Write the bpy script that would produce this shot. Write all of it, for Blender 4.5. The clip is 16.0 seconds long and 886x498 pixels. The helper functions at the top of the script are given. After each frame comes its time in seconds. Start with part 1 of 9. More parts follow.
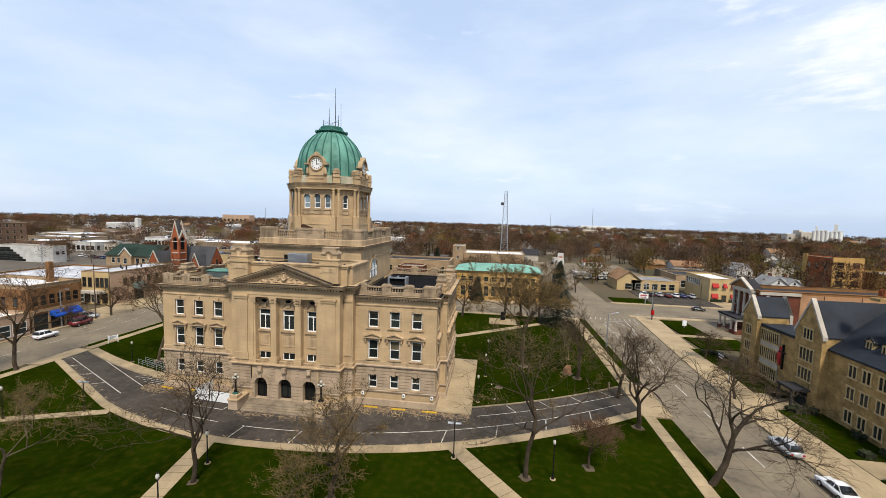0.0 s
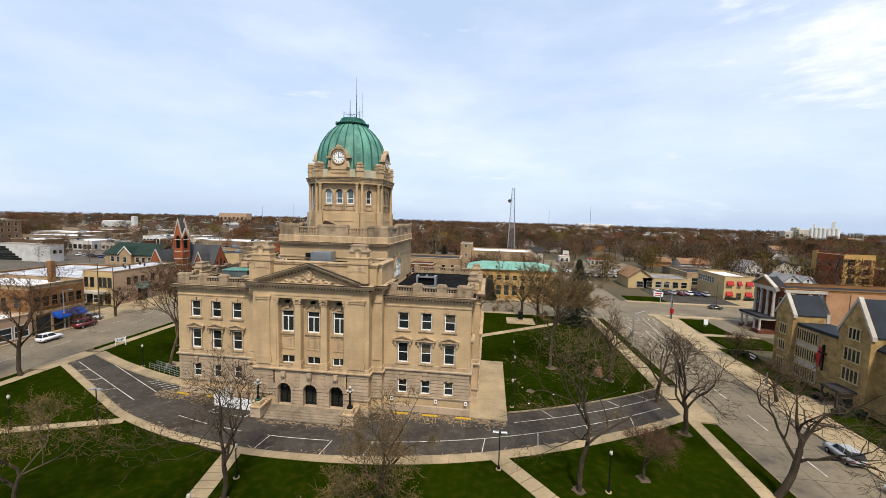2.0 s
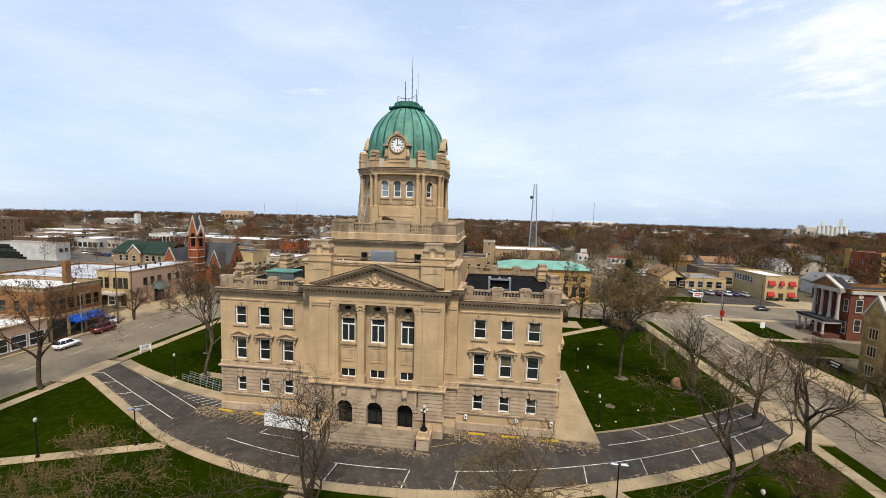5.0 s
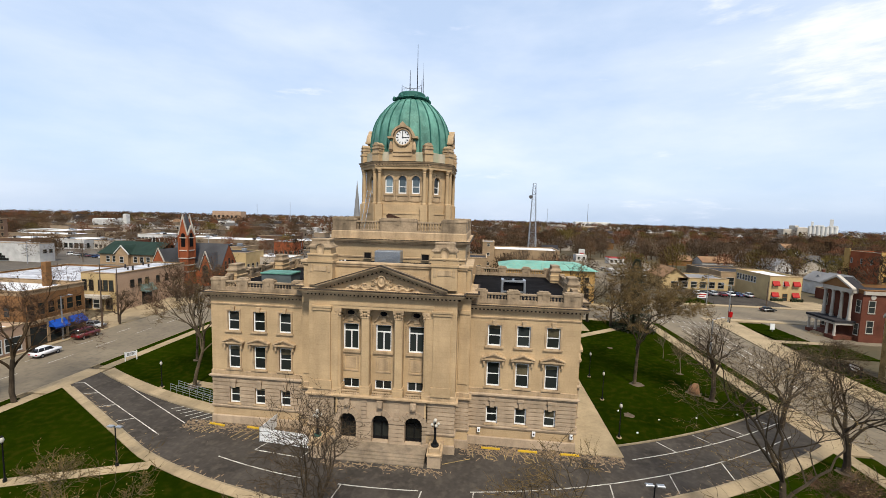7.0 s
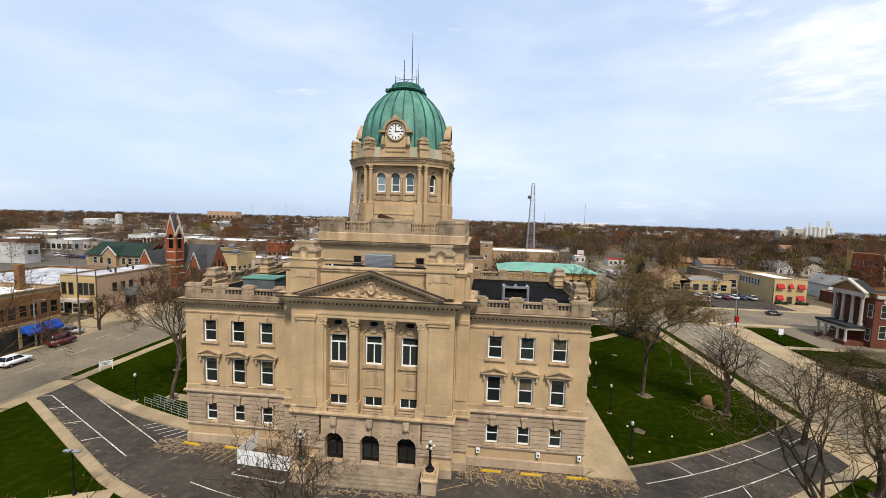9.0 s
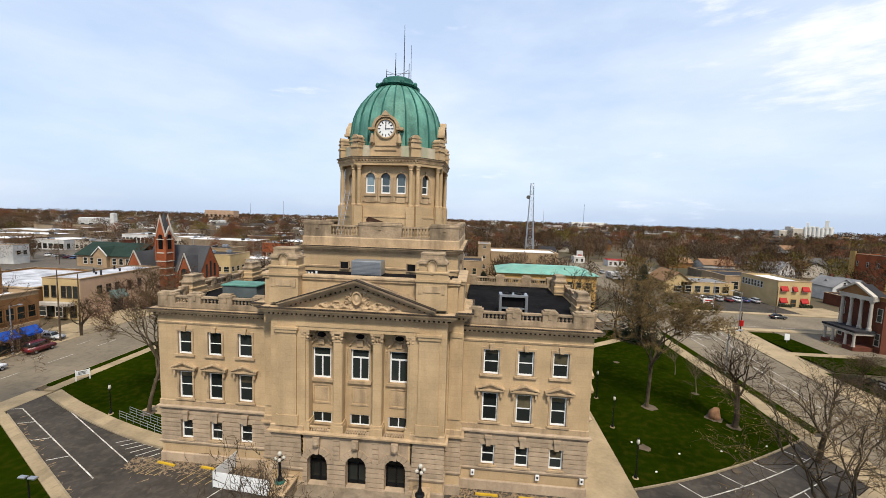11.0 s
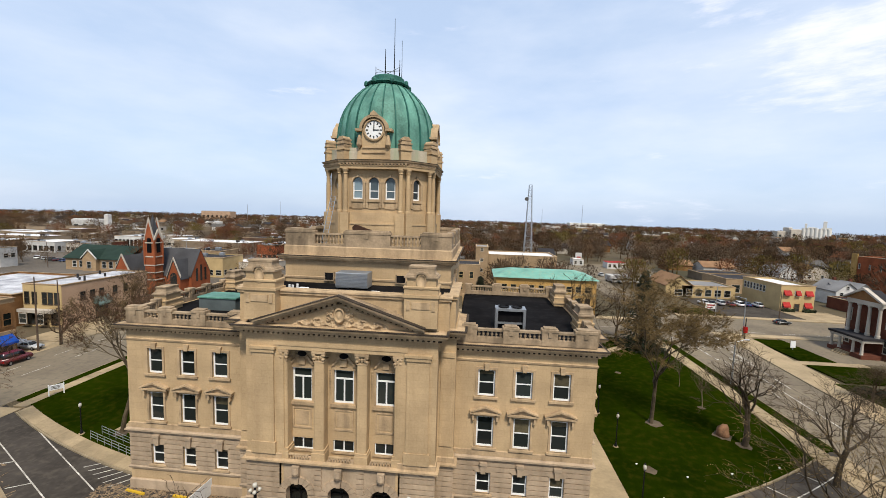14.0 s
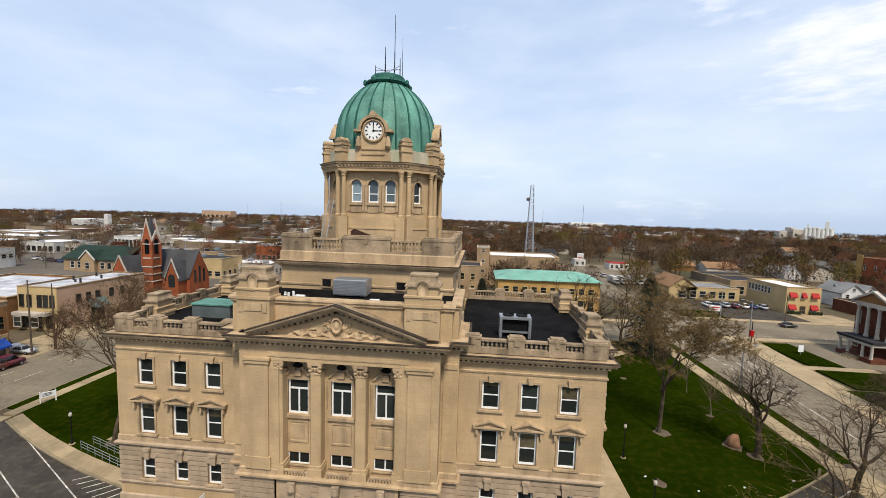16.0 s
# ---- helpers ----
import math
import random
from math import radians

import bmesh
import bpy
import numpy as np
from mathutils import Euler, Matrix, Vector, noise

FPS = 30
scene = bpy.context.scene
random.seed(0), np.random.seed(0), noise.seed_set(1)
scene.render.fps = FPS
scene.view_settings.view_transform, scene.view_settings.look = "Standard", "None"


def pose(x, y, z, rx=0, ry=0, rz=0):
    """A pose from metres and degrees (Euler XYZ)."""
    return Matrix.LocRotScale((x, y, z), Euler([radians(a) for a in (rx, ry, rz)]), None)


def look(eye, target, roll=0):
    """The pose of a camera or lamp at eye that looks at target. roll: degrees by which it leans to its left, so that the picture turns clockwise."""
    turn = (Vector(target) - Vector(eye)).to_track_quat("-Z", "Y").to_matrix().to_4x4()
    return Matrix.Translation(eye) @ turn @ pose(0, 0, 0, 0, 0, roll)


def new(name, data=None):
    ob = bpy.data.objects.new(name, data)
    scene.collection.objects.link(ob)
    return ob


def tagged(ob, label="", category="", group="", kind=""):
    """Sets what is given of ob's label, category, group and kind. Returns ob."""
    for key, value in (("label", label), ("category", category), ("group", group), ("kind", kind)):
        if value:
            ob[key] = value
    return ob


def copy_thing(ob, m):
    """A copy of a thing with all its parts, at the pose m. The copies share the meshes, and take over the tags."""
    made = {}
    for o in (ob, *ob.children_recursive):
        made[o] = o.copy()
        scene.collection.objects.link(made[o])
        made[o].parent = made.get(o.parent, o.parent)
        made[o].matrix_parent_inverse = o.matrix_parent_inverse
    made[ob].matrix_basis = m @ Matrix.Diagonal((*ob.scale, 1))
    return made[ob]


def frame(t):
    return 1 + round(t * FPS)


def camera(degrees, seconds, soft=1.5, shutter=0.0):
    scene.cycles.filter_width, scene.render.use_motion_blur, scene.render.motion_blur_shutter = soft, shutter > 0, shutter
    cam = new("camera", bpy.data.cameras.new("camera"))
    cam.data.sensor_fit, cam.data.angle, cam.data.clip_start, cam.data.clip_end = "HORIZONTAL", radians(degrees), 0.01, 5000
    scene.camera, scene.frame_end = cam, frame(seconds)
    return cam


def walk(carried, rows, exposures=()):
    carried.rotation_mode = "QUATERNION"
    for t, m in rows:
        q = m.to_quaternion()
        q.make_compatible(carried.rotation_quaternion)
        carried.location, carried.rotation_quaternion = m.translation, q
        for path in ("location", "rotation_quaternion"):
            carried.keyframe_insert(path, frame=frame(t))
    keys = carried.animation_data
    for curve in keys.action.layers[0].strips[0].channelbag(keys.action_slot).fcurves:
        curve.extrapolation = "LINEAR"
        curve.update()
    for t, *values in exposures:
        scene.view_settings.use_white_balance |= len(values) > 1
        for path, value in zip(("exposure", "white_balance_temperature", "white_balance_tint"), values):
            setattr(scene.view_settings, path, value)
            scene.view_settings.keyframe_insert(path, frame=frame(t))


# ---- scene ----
cam = camera(97.30, 16.0, 0.5)
PATH = [
    (0, (28.333, -52.302, 27.079), (25.773, -32.533, 25.461), 1.62),
    (0.5, (27.380, -51.893, 27.128), (24.872, -32.119, 25.483), 1.64),
    (1, (26.205, -51.412, 26.992), (23.746, -31.633, 25.333), 1.57),
    (1.5, (24.725, -50.779, 26.806), (22.322, -30.995, 25.120), 1.52),
    (2, (23.012, -50.060, 26.611), (20.642, -30.274, 24.903), 1.53),
    (2.5, (20.960, -49.213, 26.379), (18.580, -29.432, 24.640), 1.53),
    (3, (18.868, -48.273, 26.147), (16.473, -28.495, 24.388), 1.46),
    (3.5, (16.829, -47.371, 26.022), (14.445, -27.592, 24.250), 1.38),
    (4, (15.010, -46.515, 26.020), (12.627, -26.738, 24.235), 1.40),
    (4.5, (13.658, -45.760, 26.022), (11.289, -25.985, 24.199), 1.47),
    (7, (10.301, -41.818, 25.501), (8.296, -21.998, 23.723), 1.53),
    (7.5, (10.142, -40.867, 25.476), (8.177, -21.043, 23.702), 1.53),
    (8, (10.024, -39.912, 25.454), (8.079, -20.086, 23.682), 1.59),
    (8.5, (10.007, -38.982, 25.419), (8.094, -19.151, 23.671), 1.59),
    (9, (10.018, -38.108, 25.468), (8.157, -18.270, 23.727), 1.63),
    (11.5, (10.441, -34.539, 26.021), (8.656, -14.699, 24.231), 1.70),
    (12, (10.516, -33.957, 26.098), (8.762, -14.113, 24.324), 1.68),
    (12.5, (10.621, -33.434, 26.209), (8.901, -13.585, 24.448), 1.68),
    (13, (10.708, -32.994, 26.349), (9.003, -13.144, 24.594), 1.68),
    (13.5, (10.723, -32.606, 26.494), (9.011, -12.758, 24.739), 1.68),
    (14, (10.700, -32.229, 26.637), (8.980, -12.381, 24.878), 1.72),
    (14.5, (10.694, -31.852, 26.771), (8.967, -12.006, 25.001), 1.76),
    (15, (10.677, -31.473, 26.881), (8.940, -11.629, 25.099), 1.79),
    (15.5, (10.583, -31.088, 26.975), (8.838, -11.245, 25.189), 1.79),
    (16, (10.415, -30.740, 27.080), (8.665, -10.897, 25.292), 1.74),
]
walk(cam, [(t, look(eye, target, roll)) for t, eye, target, roll in PATH], [(0.0, 0.42), (12.5, 0.42), (14.5, 0.365), (16.0, 0.365)])

# ---- world and light ----
SUN_ELEV, SUN_ROT = radians(54), radians(161)
world = bpy.data.worlds.new("sky")
scene.world = world
world.use_nodes = True
wn, wl = world.node_tree.nodes, world.node_tree.links
wn.clear()
w_out = wn.new("ShaderNodeOutputWorld")
w_bg = wn.new("ShaderNodeBackground")
w_sky = wn.new("ShaderNodeTexSky")
w_sky.sky_type, w_sky.sun_disc = "NISHITA", False
w_sky.sun_elevation, w_sky.sun_rotation = SUN_ELEV, SUN_ROT
w_sky.air_density, w_sky.dust_density, w_sky.ozone_density = 1.0, 1.6, 1.4
w_mul = wn.new("ShaderNodeVectorMath")
w_mul.operation = "SCALE"
w_mul.inputs["Scale"].default_value = 0.105
w_tc = wn.new("ShaderNodeTexCoord")
w_map = wn.new("ShaderNodeMapping")
w_map.inputs["Scale"].default_value = (1.0, 1.0, 3.2)
w_noise = wn.new("ShaderNodeTexNoise")
w_noise.inputs["Scale"].default_value, w_noise.inputs["Detail"].default_value = 1.6, 7.0
w_noise.inputs["Roughness"].default_value = 0.55
w_ramp = wn.new("ShaderNodeValToRGB")
w_ramp.color_ramp.elements[0].position, w_ramp.color_ramp.elements[1].position = 0.44, 0.86
w_ramp.color_ramp.elements[0].color = (0.72, 0.72, 0.72, 1)
w_ramp.color_ramp.elements[1].color = (0.95, 0.95, 0.95, 1)
w_mix = wn.new("ShaderNodeMix")
w_mix.data_type = "RGBA"
w_haze = wn.new("ShaderNodeValToRGB")
w_haze.color_ramp.elements[0].position, w_haze.color_ramp.elements[1].position = 0.44, 0.86
w_haze.color_ramp.elements[0].color = (0.52, 0.645, 0.85, 1)
w_haze.color_ramp.elements[1].color = (0.76, 0.80, 0.875, 1)
wl.new(w_noise.outputs["Fac"], w_haze.inputs["Fac"])
wl.new(w_haze.outputs["Color"], w_mix.inputs["B"])
wl.new(w_tc.outputs["Generated"], w_map.inputs["Vector"])
wl.new(w_map.outputs["Vector"], w_noise.inputs["Vector"])
wl.new(w_noise.outputs["Fac"], w_ramp.inputs["Fac"])
wl.new(w_sky.outputs["Color"], w_mul.inputs[0])
wl.new(w_mul.outputs["Vector"], w_mix.inputs["A"])
wl.new(w_ramp.outputs["Color"], w_mix.inputs["Factor"])
# white broken cloud in the eastern part of the sky
w_map2 = wn.new("ShaderNodeMapping")
w_map2.inputs["Scale"].default_value = (1.0, 1.0, 4.2)
w_noise2 = wn.new("ShaderNodeTexNoise")
w_noise2.inputs["Scale"].default_value, w_noise2.inputs["Detail"].default_value = 3.4, 8.0
w_noise2.inputs["Roughness"].default_value = 0.6
w_puff = wn.new("ShaderNodeMapRange")
w_puff.interpolation_type = "SMOOTHSTEP"
w_puff.inputs["From Min"].default_value, w_puff.inputs["From Max"].default_value = 0.62, 0.80
w_puff.inputs["To Max"].default_value = 0.62
w_sep = wn.new("ShaderNodeSeparateXYZ")
w_east = wn.new("ShaderNodeMapRange")
w_east.interpolation_type = "SMOOTHSTEP"
w_east.inputs["From Min"].default_value, w_east.inputs["From Max"].default_value = 0.40, 0.92
w_sum = wn.new("ShaderNodeMath")
w_sum.operation = "MULTIPLY_ADD"
w_sum.inputs[1].default_value = 0.75
w_both = wn.new("ShaderNodeMath")
w_both.operation = "MULTIPLY_ADD"
w_both.inputs[1].default_value = 0.16
w_mix2 = wn.new("ShaderNodeMix")
w_mix2.data_type = "RGBA"
w_mix2.inputs["B"].default_value = (0.92, 0.90, 0.97, 1)
wl.new(w_tc.outputs["Generated"], w_map2.inputs["Vector"])
wl.new(w_map2.outputs["Vector"], w_noise2.inputs["Vector"])
wl.new(w_noise2.outputs["Fac"], w_both.inputs[2])
wl.new(w_tc.outputs["Generated"], w_sep.inputs["Vector"])
wl.new(w_sep.outputs["X"], w_sum.inputs[0])
wl.new(w_sep.outputs["Z"], w_sum.inputs[2])
wl.new(w_sum.outputs["Value"], w_east.inputs["Value"])
wl.new(w_east.outputs["Result"], w_both.inputs[0])
wl.new(w_both.outputs["Value"], w_puff.inputs["Value"])
wl.new(w_puff.outputs["Result"], w_mix2.inputs["Factor"])
wl.new(w_mix.outputs["Result"], w_mix2.inputs["A"])
wl.new(w_mix2.outputs["Result"], w_bg.inputs["Color"])
wl.new(w_bg.outputs["Background"], w_out.inputs["Surface"])
w_bg.inputs["Strength"].default_value = 1.0
sun_data = bpy.data.lights.new("sun", "SUN")
sun_data.energy, sun_data.angle, sun_data.color = 3.7, radians(9), (1.0, 0.92, 0.80)
sun = new("sun", sun_data)
sun.matrix_world = look((0, 0, 120), (-27, 80, 0))

# ---- materials ----
ALBEDO = 0.84


def material(name, color, rough=0.8, vary=0.12, scale=0.6, fine=9.0, bump=0.15, metal=0.0, spec=0.15, tint=None, per_object=0.0, courses=None, rust=None):
    """Two scales of noise over a base colour, with relief; courses: (width, height) of faint masonry joints."""
    m = bpy.data.materials.new(name)
    m.use_nodes = True
    n, l = m.node_tree.nodes, m.node_tree.links
    b = n["Principled BSDF"]
    b.inputs["Metallic"].default_value = metal
    b.inputs["Specular IOR Level"].default_value = spec
    tc = n.new("ShaderNodeTexCoord")
    big, small = n.new("ShaderNodeTexNoise"), n.new("ShaderNodeTexNoise")
    big.inputs["Scale"].default_value, big.inputs["Detail"].default_value = scale, 5
    small.inputs["Scale"].default_value, small.inputs["Detail"].default_value = fine, 3
    geo = n.new("ShaderNodeNewGeometry")
    l.new(geo.outputs["Position"], big.inputs["Vector"])
    l.new(geo.outputs["Position"], small.inputs["Vector"])
    add = n.new("ShaderNodeMath")
    add.operation = "MULTIPLY_ADD"
    add.inputs[1].default_value = 0.4
    l.new(small.outputs["Fac"], add.inputs[0])
    l.new(big.outputs["Fac"], add.inputs[2])
    rng = n.new("ShaderNodeMapRange")
    rng.inputs["From Min"].default_value, rng.inputs["From Max"].default_value = 0.45, 0.95
    l.new(add.outputs["Value"], rng.inputs["Value"])
    mix = n.new("ShaderNodeMix")
    mix.data_type = "RGBA"
    c = Vector(color[:3]) * ALBEDO
    d = Vector(tint[:3]) * ALBEDO if tint else c * (1 - 2.2 * vary)
    mix.inputs["A"].default_value = (*d, 1)
    mix.inputs["B"].default_value = (*(c * (1 + vary)), 1)
    l.new(rng.outputs["Result"], mix.inputs["Factor"])
    col = mix.outputs["Result"]
    if per_object:
        info = n.new("ShaderNodeObjectInfo")
        r2 = n.new("ShaderNodeMapRange")
        r2.inputs["To Min"].default_value, r2.inputs["To Max"].default_value = 1 - per_object, 1 + per_object
        l.new(info.outputs["Random"], r2.inputs["Value"])
        sc = n.new("ShaderNodeVectorMath")
        sc.operation = "SCALE"
        l.new(col, sc.inputs[0])
        l.new(r2.outputs["Result"], sc.inputs["Scale"])
        col = sc.outputs["Vector"]
    hgt = small.outputs["Fac"]
    if courses:
        br = n.new("ShaderNodeTexBrick")
        br.inputs["Brick Width"].default_value, br.inputs["Row Height"].default_value = courses
        br.inputs["Scale"].default_value = 1.0
        br.inputs["Mortar Size"].default_value = min(0.016, courses[1] * 0.12)
        br.inputs["Color1"].default_value, br.inputs["Color2"].default_value = (0.965, 0.965, 0.965, 1), (1.02, 1.02, 1.015, 1)
        br.inputs["Mortar"].default_value = (0.90, 0.89, 0.87, 1)
        sep, com = n.new("ShaderNodeSeparateXYZ"), n.new("ShaderNodeCombineXYZ")
        sm = n.new("ShaderNodeMath")
        l.new(geo.outputs["Position"], sep.inputs[0])
        l.new(sep.outputs["X"], sm.inputs[0])
        l.new(sep.outputs["Y"], sm.inputs[1])
        l.new(sm.outputs["Value"], com.inputs["X"])
        l.new(sep.outputs["Z"], com.inputs["Y"])
        l.new(com.outputs["Vector"], br.inputs["Vector"])
        mu = n.new("ShaderNodeVectorMath")
        mu.operation = "MULTIPLY"
        l.new(col, mu.inputs[0])
        l.new(br.outputs["Color"], mu.inputs[1])
        col = mu.outputs["Vector"]
    if rust:
        vo = n.new("ShaderNodeTexNoise")
        vo.inputs["Scale"].default_value, vo.inputs["Detail"].default_value = 1.0, 6
        mp = n.new("ShaderNodeMapping")
        mp.inputs["Scale"].default_value = (1.1, 1.1, 0.16)
        l.new(geo.outputs["Position"], mp.inputs["Vector"])
        l.new(mp.outputs["Vector"], vo.inputs["Vector"])
        r3 = n.new("ShaderNodeMapRange")
        r3.inputs["From Min"].default_value, r3.inputs["From Max"].default_value = 0.50, 0.68
        r3.inputs["To Max"].default_value = rust[3]
        l.new(vo.outputs["Fac"], r3.inputs["Value"])
        m2 = n.new("ShaderNodeMix")
        m2.data_type = "RGBA"
        m2.inputs["B"].default_value = (*[v * ALBEDO for v in rust[:3]], 1)
        l.new(r3.outputs["Result"], m2.inputs["Factor"])
        l.new(col, m2.inputs["A"])
        col = m2.outputs["Result"]
    l.new(col, b.inputs["Base Color"])
    rr = n.new("ShaderNodeMapRange")
    rr.inputs["To Min"].default_value, rr.inputs["To Max"].default_value = max(0.05, rough - 0.1), min(1.0, rough + 0.08)
    l.new(small.outputs["Fac"], rr.inputs["Value"])
    l.new(rr.outputs["Result"], b.inputs["Roughness"])
    if bump:
        bp = n.new("ShaderNodeBump")
        bp.inputs["Strength"].default_value, bp.inputs["Distance"].default_value = bump, 0.05
        l.new(hgt, bp.inputs["Height"])
        l.new(bp.outputs["Normal"], b.inputs["Normal"])
    return m


def glass_material(name, color, rough=0.03):
    m = bpy.data.materials.new(name)
    m.use_nodes = True
    n, l = m.node_tree.nodes, m.node_tree.links
    b = n["Principled BSDF"]
    info = n.new("ShaderNodeObjectInfo")
    mix = n.new("ShaderNodeMix")
    mix.data_type = "RGBA"
    mix.inputs["A"].default_value = (*[c * 0.4 for c in color], 1)
    mix.inputs["B"].default_value = (*[c * 1.6 for c in color], 1)
    l.new(info.outputs["Random"], mix.inputs["Factor"])
    l.new(mix.outputs["Result"], b.inputs["Base Color"])
    b.inputs["Roughness"].default_value = rough
    b.inputs["Specular IOR Level"].default_value = 0.36
    return m


LIMESTONE = material("limestone", (0.505, 0.360, 0.203), 0.85, 0.12, 0.35, 6.0, 0.2, courses=(1.3, 0.56), rust=(0.30, 0.20, 0.11, 0.26))
RUSTIC = material("weathered_limestone", (0.43, 0.325, 0.220), 0.88, 0.14, 0.5, 5.0, 0.25, per_object=0.08, rust=(0.20, 0.15, 0.10, 0.35))
TRIM = material("carved_limestone", (0.48, 0.345, 0.205), 0.85, 0.16, 0.7, 6.0, 0.25, rust=(0.14, 0.10, 0.062, 0.48))
WORN = material("rain_worn_limestone", (0.36, 0.268, 0.172), 0.9, 0.2, 0.9, 5.0, 0.35, rust=(0.105, 0.080, 0.054, 0.62))
# dark for sooty cornice edges, and for shade painted behind the dentils
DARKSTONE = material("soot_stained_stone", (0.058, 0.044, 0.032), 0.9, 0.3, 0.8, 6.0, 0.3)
COPPER = material("verdigris_copper", (0.135, 0.315, 0.245), 0.6, 0.24, 0.5, 5.0, 0.1, metal=0.1, rust=(0.060, 0.165, 0.130, 0.7))
COPPERDARK = material("dark_verdigris", (0.035, 0.135, 0.105), 0.6, 0.2, 0.8, 6.0, 0.1, metal=0.15)
# near-black for tar roofs, and for shade painted where openings and rooms are unlit
TAR_AND_SHADE = material("tar_roof", (0.0085, 0.008, 0.0085), 0.95, 0.35, 0.25, 3.0, 0.1, spec=0.05, rust=(0.026, 0.025, 0.025, 0.35))
WHITE = material("white_paint", (0.80, 0.80, 0.78), 0.5, 0.04, 1.5, 9.0, 0.02)
GLASS = glass_material("window_glass", (0.016, 0.019, 0.018))
PALEGLASS = glass_material("sky_glass", (0.11, 0.15, 0.17))
BLACKIRON = material("black_iron", (0.014, 0.014, 0.015), 0.45, 0.1, 2.0, 12.0, 0.05, metal=0.4)
STEEL = material("galvanised_steel", (0.42, 0.44, 0.46), 0.4, 0.08, 1.0, 8.0, 0.03, metal=0.7)
GLOBE = material("opal_glass", (0.50, 0.47, 0.40), 0.25, 0.03, 2.0, 9.0, 0.0)
STEPSTONE = material("worn_step_stone", (0.27, 0.21, 0.145), 0.92, 0.2, 0.6, 4.0, 0.2, rust=(0.12, 0.095, 0.07, 0.5))
BROWNBOARD = material("brown_board", (0.060, 0.030, 0.018), 0.8, 0.2, 1.5, 6.0, 0.1)
PALESTONE = material("green_stained_stone", (0.50, 0.44, 0.33), 0.85, 0.14, 0.6, 6.0, 0.2, rust=(0.30, 0.34, 0.22, 0.7))
ASPHALT = material("asphalt", (0.064, 0.055, 0.046), 0.95, 0.25, 0.22, 2.2, 0.25, spec=0.05, tint=(0.036, 0.031, 0.026), rust=(0.110, 0.093, 0.072, 0.45))
OLDROAD = material("worn_road", (0.205, 0.166, 0.112), 0.9, 0.16, 0.10, 2.0, 0.15, tint=(0.130, 0.106, 0.076), rust=(0.10, 0.082, 0.062, 0.45))
CONCRETE = material("concrete", (0.365, 0.278, 0.165), 0.9, 0.16, 0.25, 3.0, 0.15, per_object=0.10)
KERB = material("kerb_concrete", (0.31, 0.245, 0.155), 0.9, 0.16, 0.5, 3.0, 0.15)
GRASS = material("lawn", (0.0132, 0.0222, 0.0006), 1.0, 0.25, 0.07, 1.1, 0.5, spec=0.0, tint=(0.0052, 0.0112, 0.0005), rust=(0.034, 0.029, 0.004, 0.42))
EARTH = material("bare_earth", (0.12, 0.09, 0.06), 0.95, 0.25, 0.4, 3.0, 0.5)
PAINT = material("road_paint", (0.60, 0.57, 0.50), 0.8, 0.22, 1.2, 6.0, 0.05, tint=(0.16, 0.14, 0.115))
YELLOW = material("yellow_paint", (0.60, 0.38, 0.03), 0.7, 0.1, 1.2, 6.0, 0.05)
BARK = material("bark", (0.064, 0.047, 0.031), 0.95, 0.25, 1.2, 9.0, 0.5)
PALEBARK = material("pale_bark", (0.19, 0.150, 0.10), 0.95, 0.3, 1.2, 9.0, 0.4)


# ---- mesh helpers ----
def part(name, bm, mat, parent=None, label="", smooth=False):
    me = bpy.data.meshes.new(name)
    bm.normal_update()
    bm.to_mesh(me)
    bm.free()
    me.materials.append(mat)
    if smooth:
        for p in me.polygons:
            p.use_smooth = True
    ob = new(name, me)
    if parent:
        ob.parent = parent
    if label:
        ob["label"] = label
    return ob


def shared(name, me, parent, loc, rz=0.0, scale=None):
    """Another object on the same mesh."""
    ob = new(name, me)
    ob.parent = parent
    ob.location, ob.rotation_euler = loc, (0, 0, rz)
    if scale:
        ob.scale = scale
    return ob


def empty(name, loc=(0, 0, 0), rz=0.0):
    ob = new(name)
    ob.location, ob.rotation_euler = loc, (0, 0, rz)
    return ob


def box(bm, x0, x1, y0, y1, z0, z1, cut=0.0):
    """A block; cut narrows its top by a small chamfer."""
    x0, x1, y0, y1, z0, z1 = min(x0, x1), max(x0, x1), min(y0, y1), max(y0, y1), min(z0, z1), max(z0, z1)
    if cut:
        rings = [[(x0, y0), (x1, y0), (x1, y1), (x0, y1), z0], [(x0, y0), (x1, y0), (x1, y1), (x0, y1), z1 - cut],
                 [(x0 + cut, y0 + cut), (x1 - cut, y0 + cut), (x1 - cut, y1 - cut), (x0 + cut, y1 - cut), z1]]
    else:
        rings = [[(x0, y0), (x1, y0), (x1, y1), (x0, y1), z] for z in (z0, z1)]
    vs = [[bm.verts.new((*p, r[4])) for p in r[:4]] for r in rings]
    bm.faces.new(vs[0][::-1])
    bm.faces.new(vs[-1])
    for a, b in zip(vs, vs[1:]):
        for i in range(4):
            bm.faces.new((a[i], a[(i + 1) % 4], b[(i + 1) % 4], b[i]))


def prism(bm, pts, z0, z1):
    """A plan outline (counter-clockwise) raised from z0 to z1."""
    a, b = [bm.verts.new((x, y, z0)) for x, y in pts], [bm.verts.new((x, y, z1)) for x, y in pts]
    bm.faces.new(a[::-1])
    bm.faces.new(b)
    for i in range(len(pts)):
        j = (i + 1) % len(pts)
        bm.faces.new((a[i], a[j], b[j], b[i]))


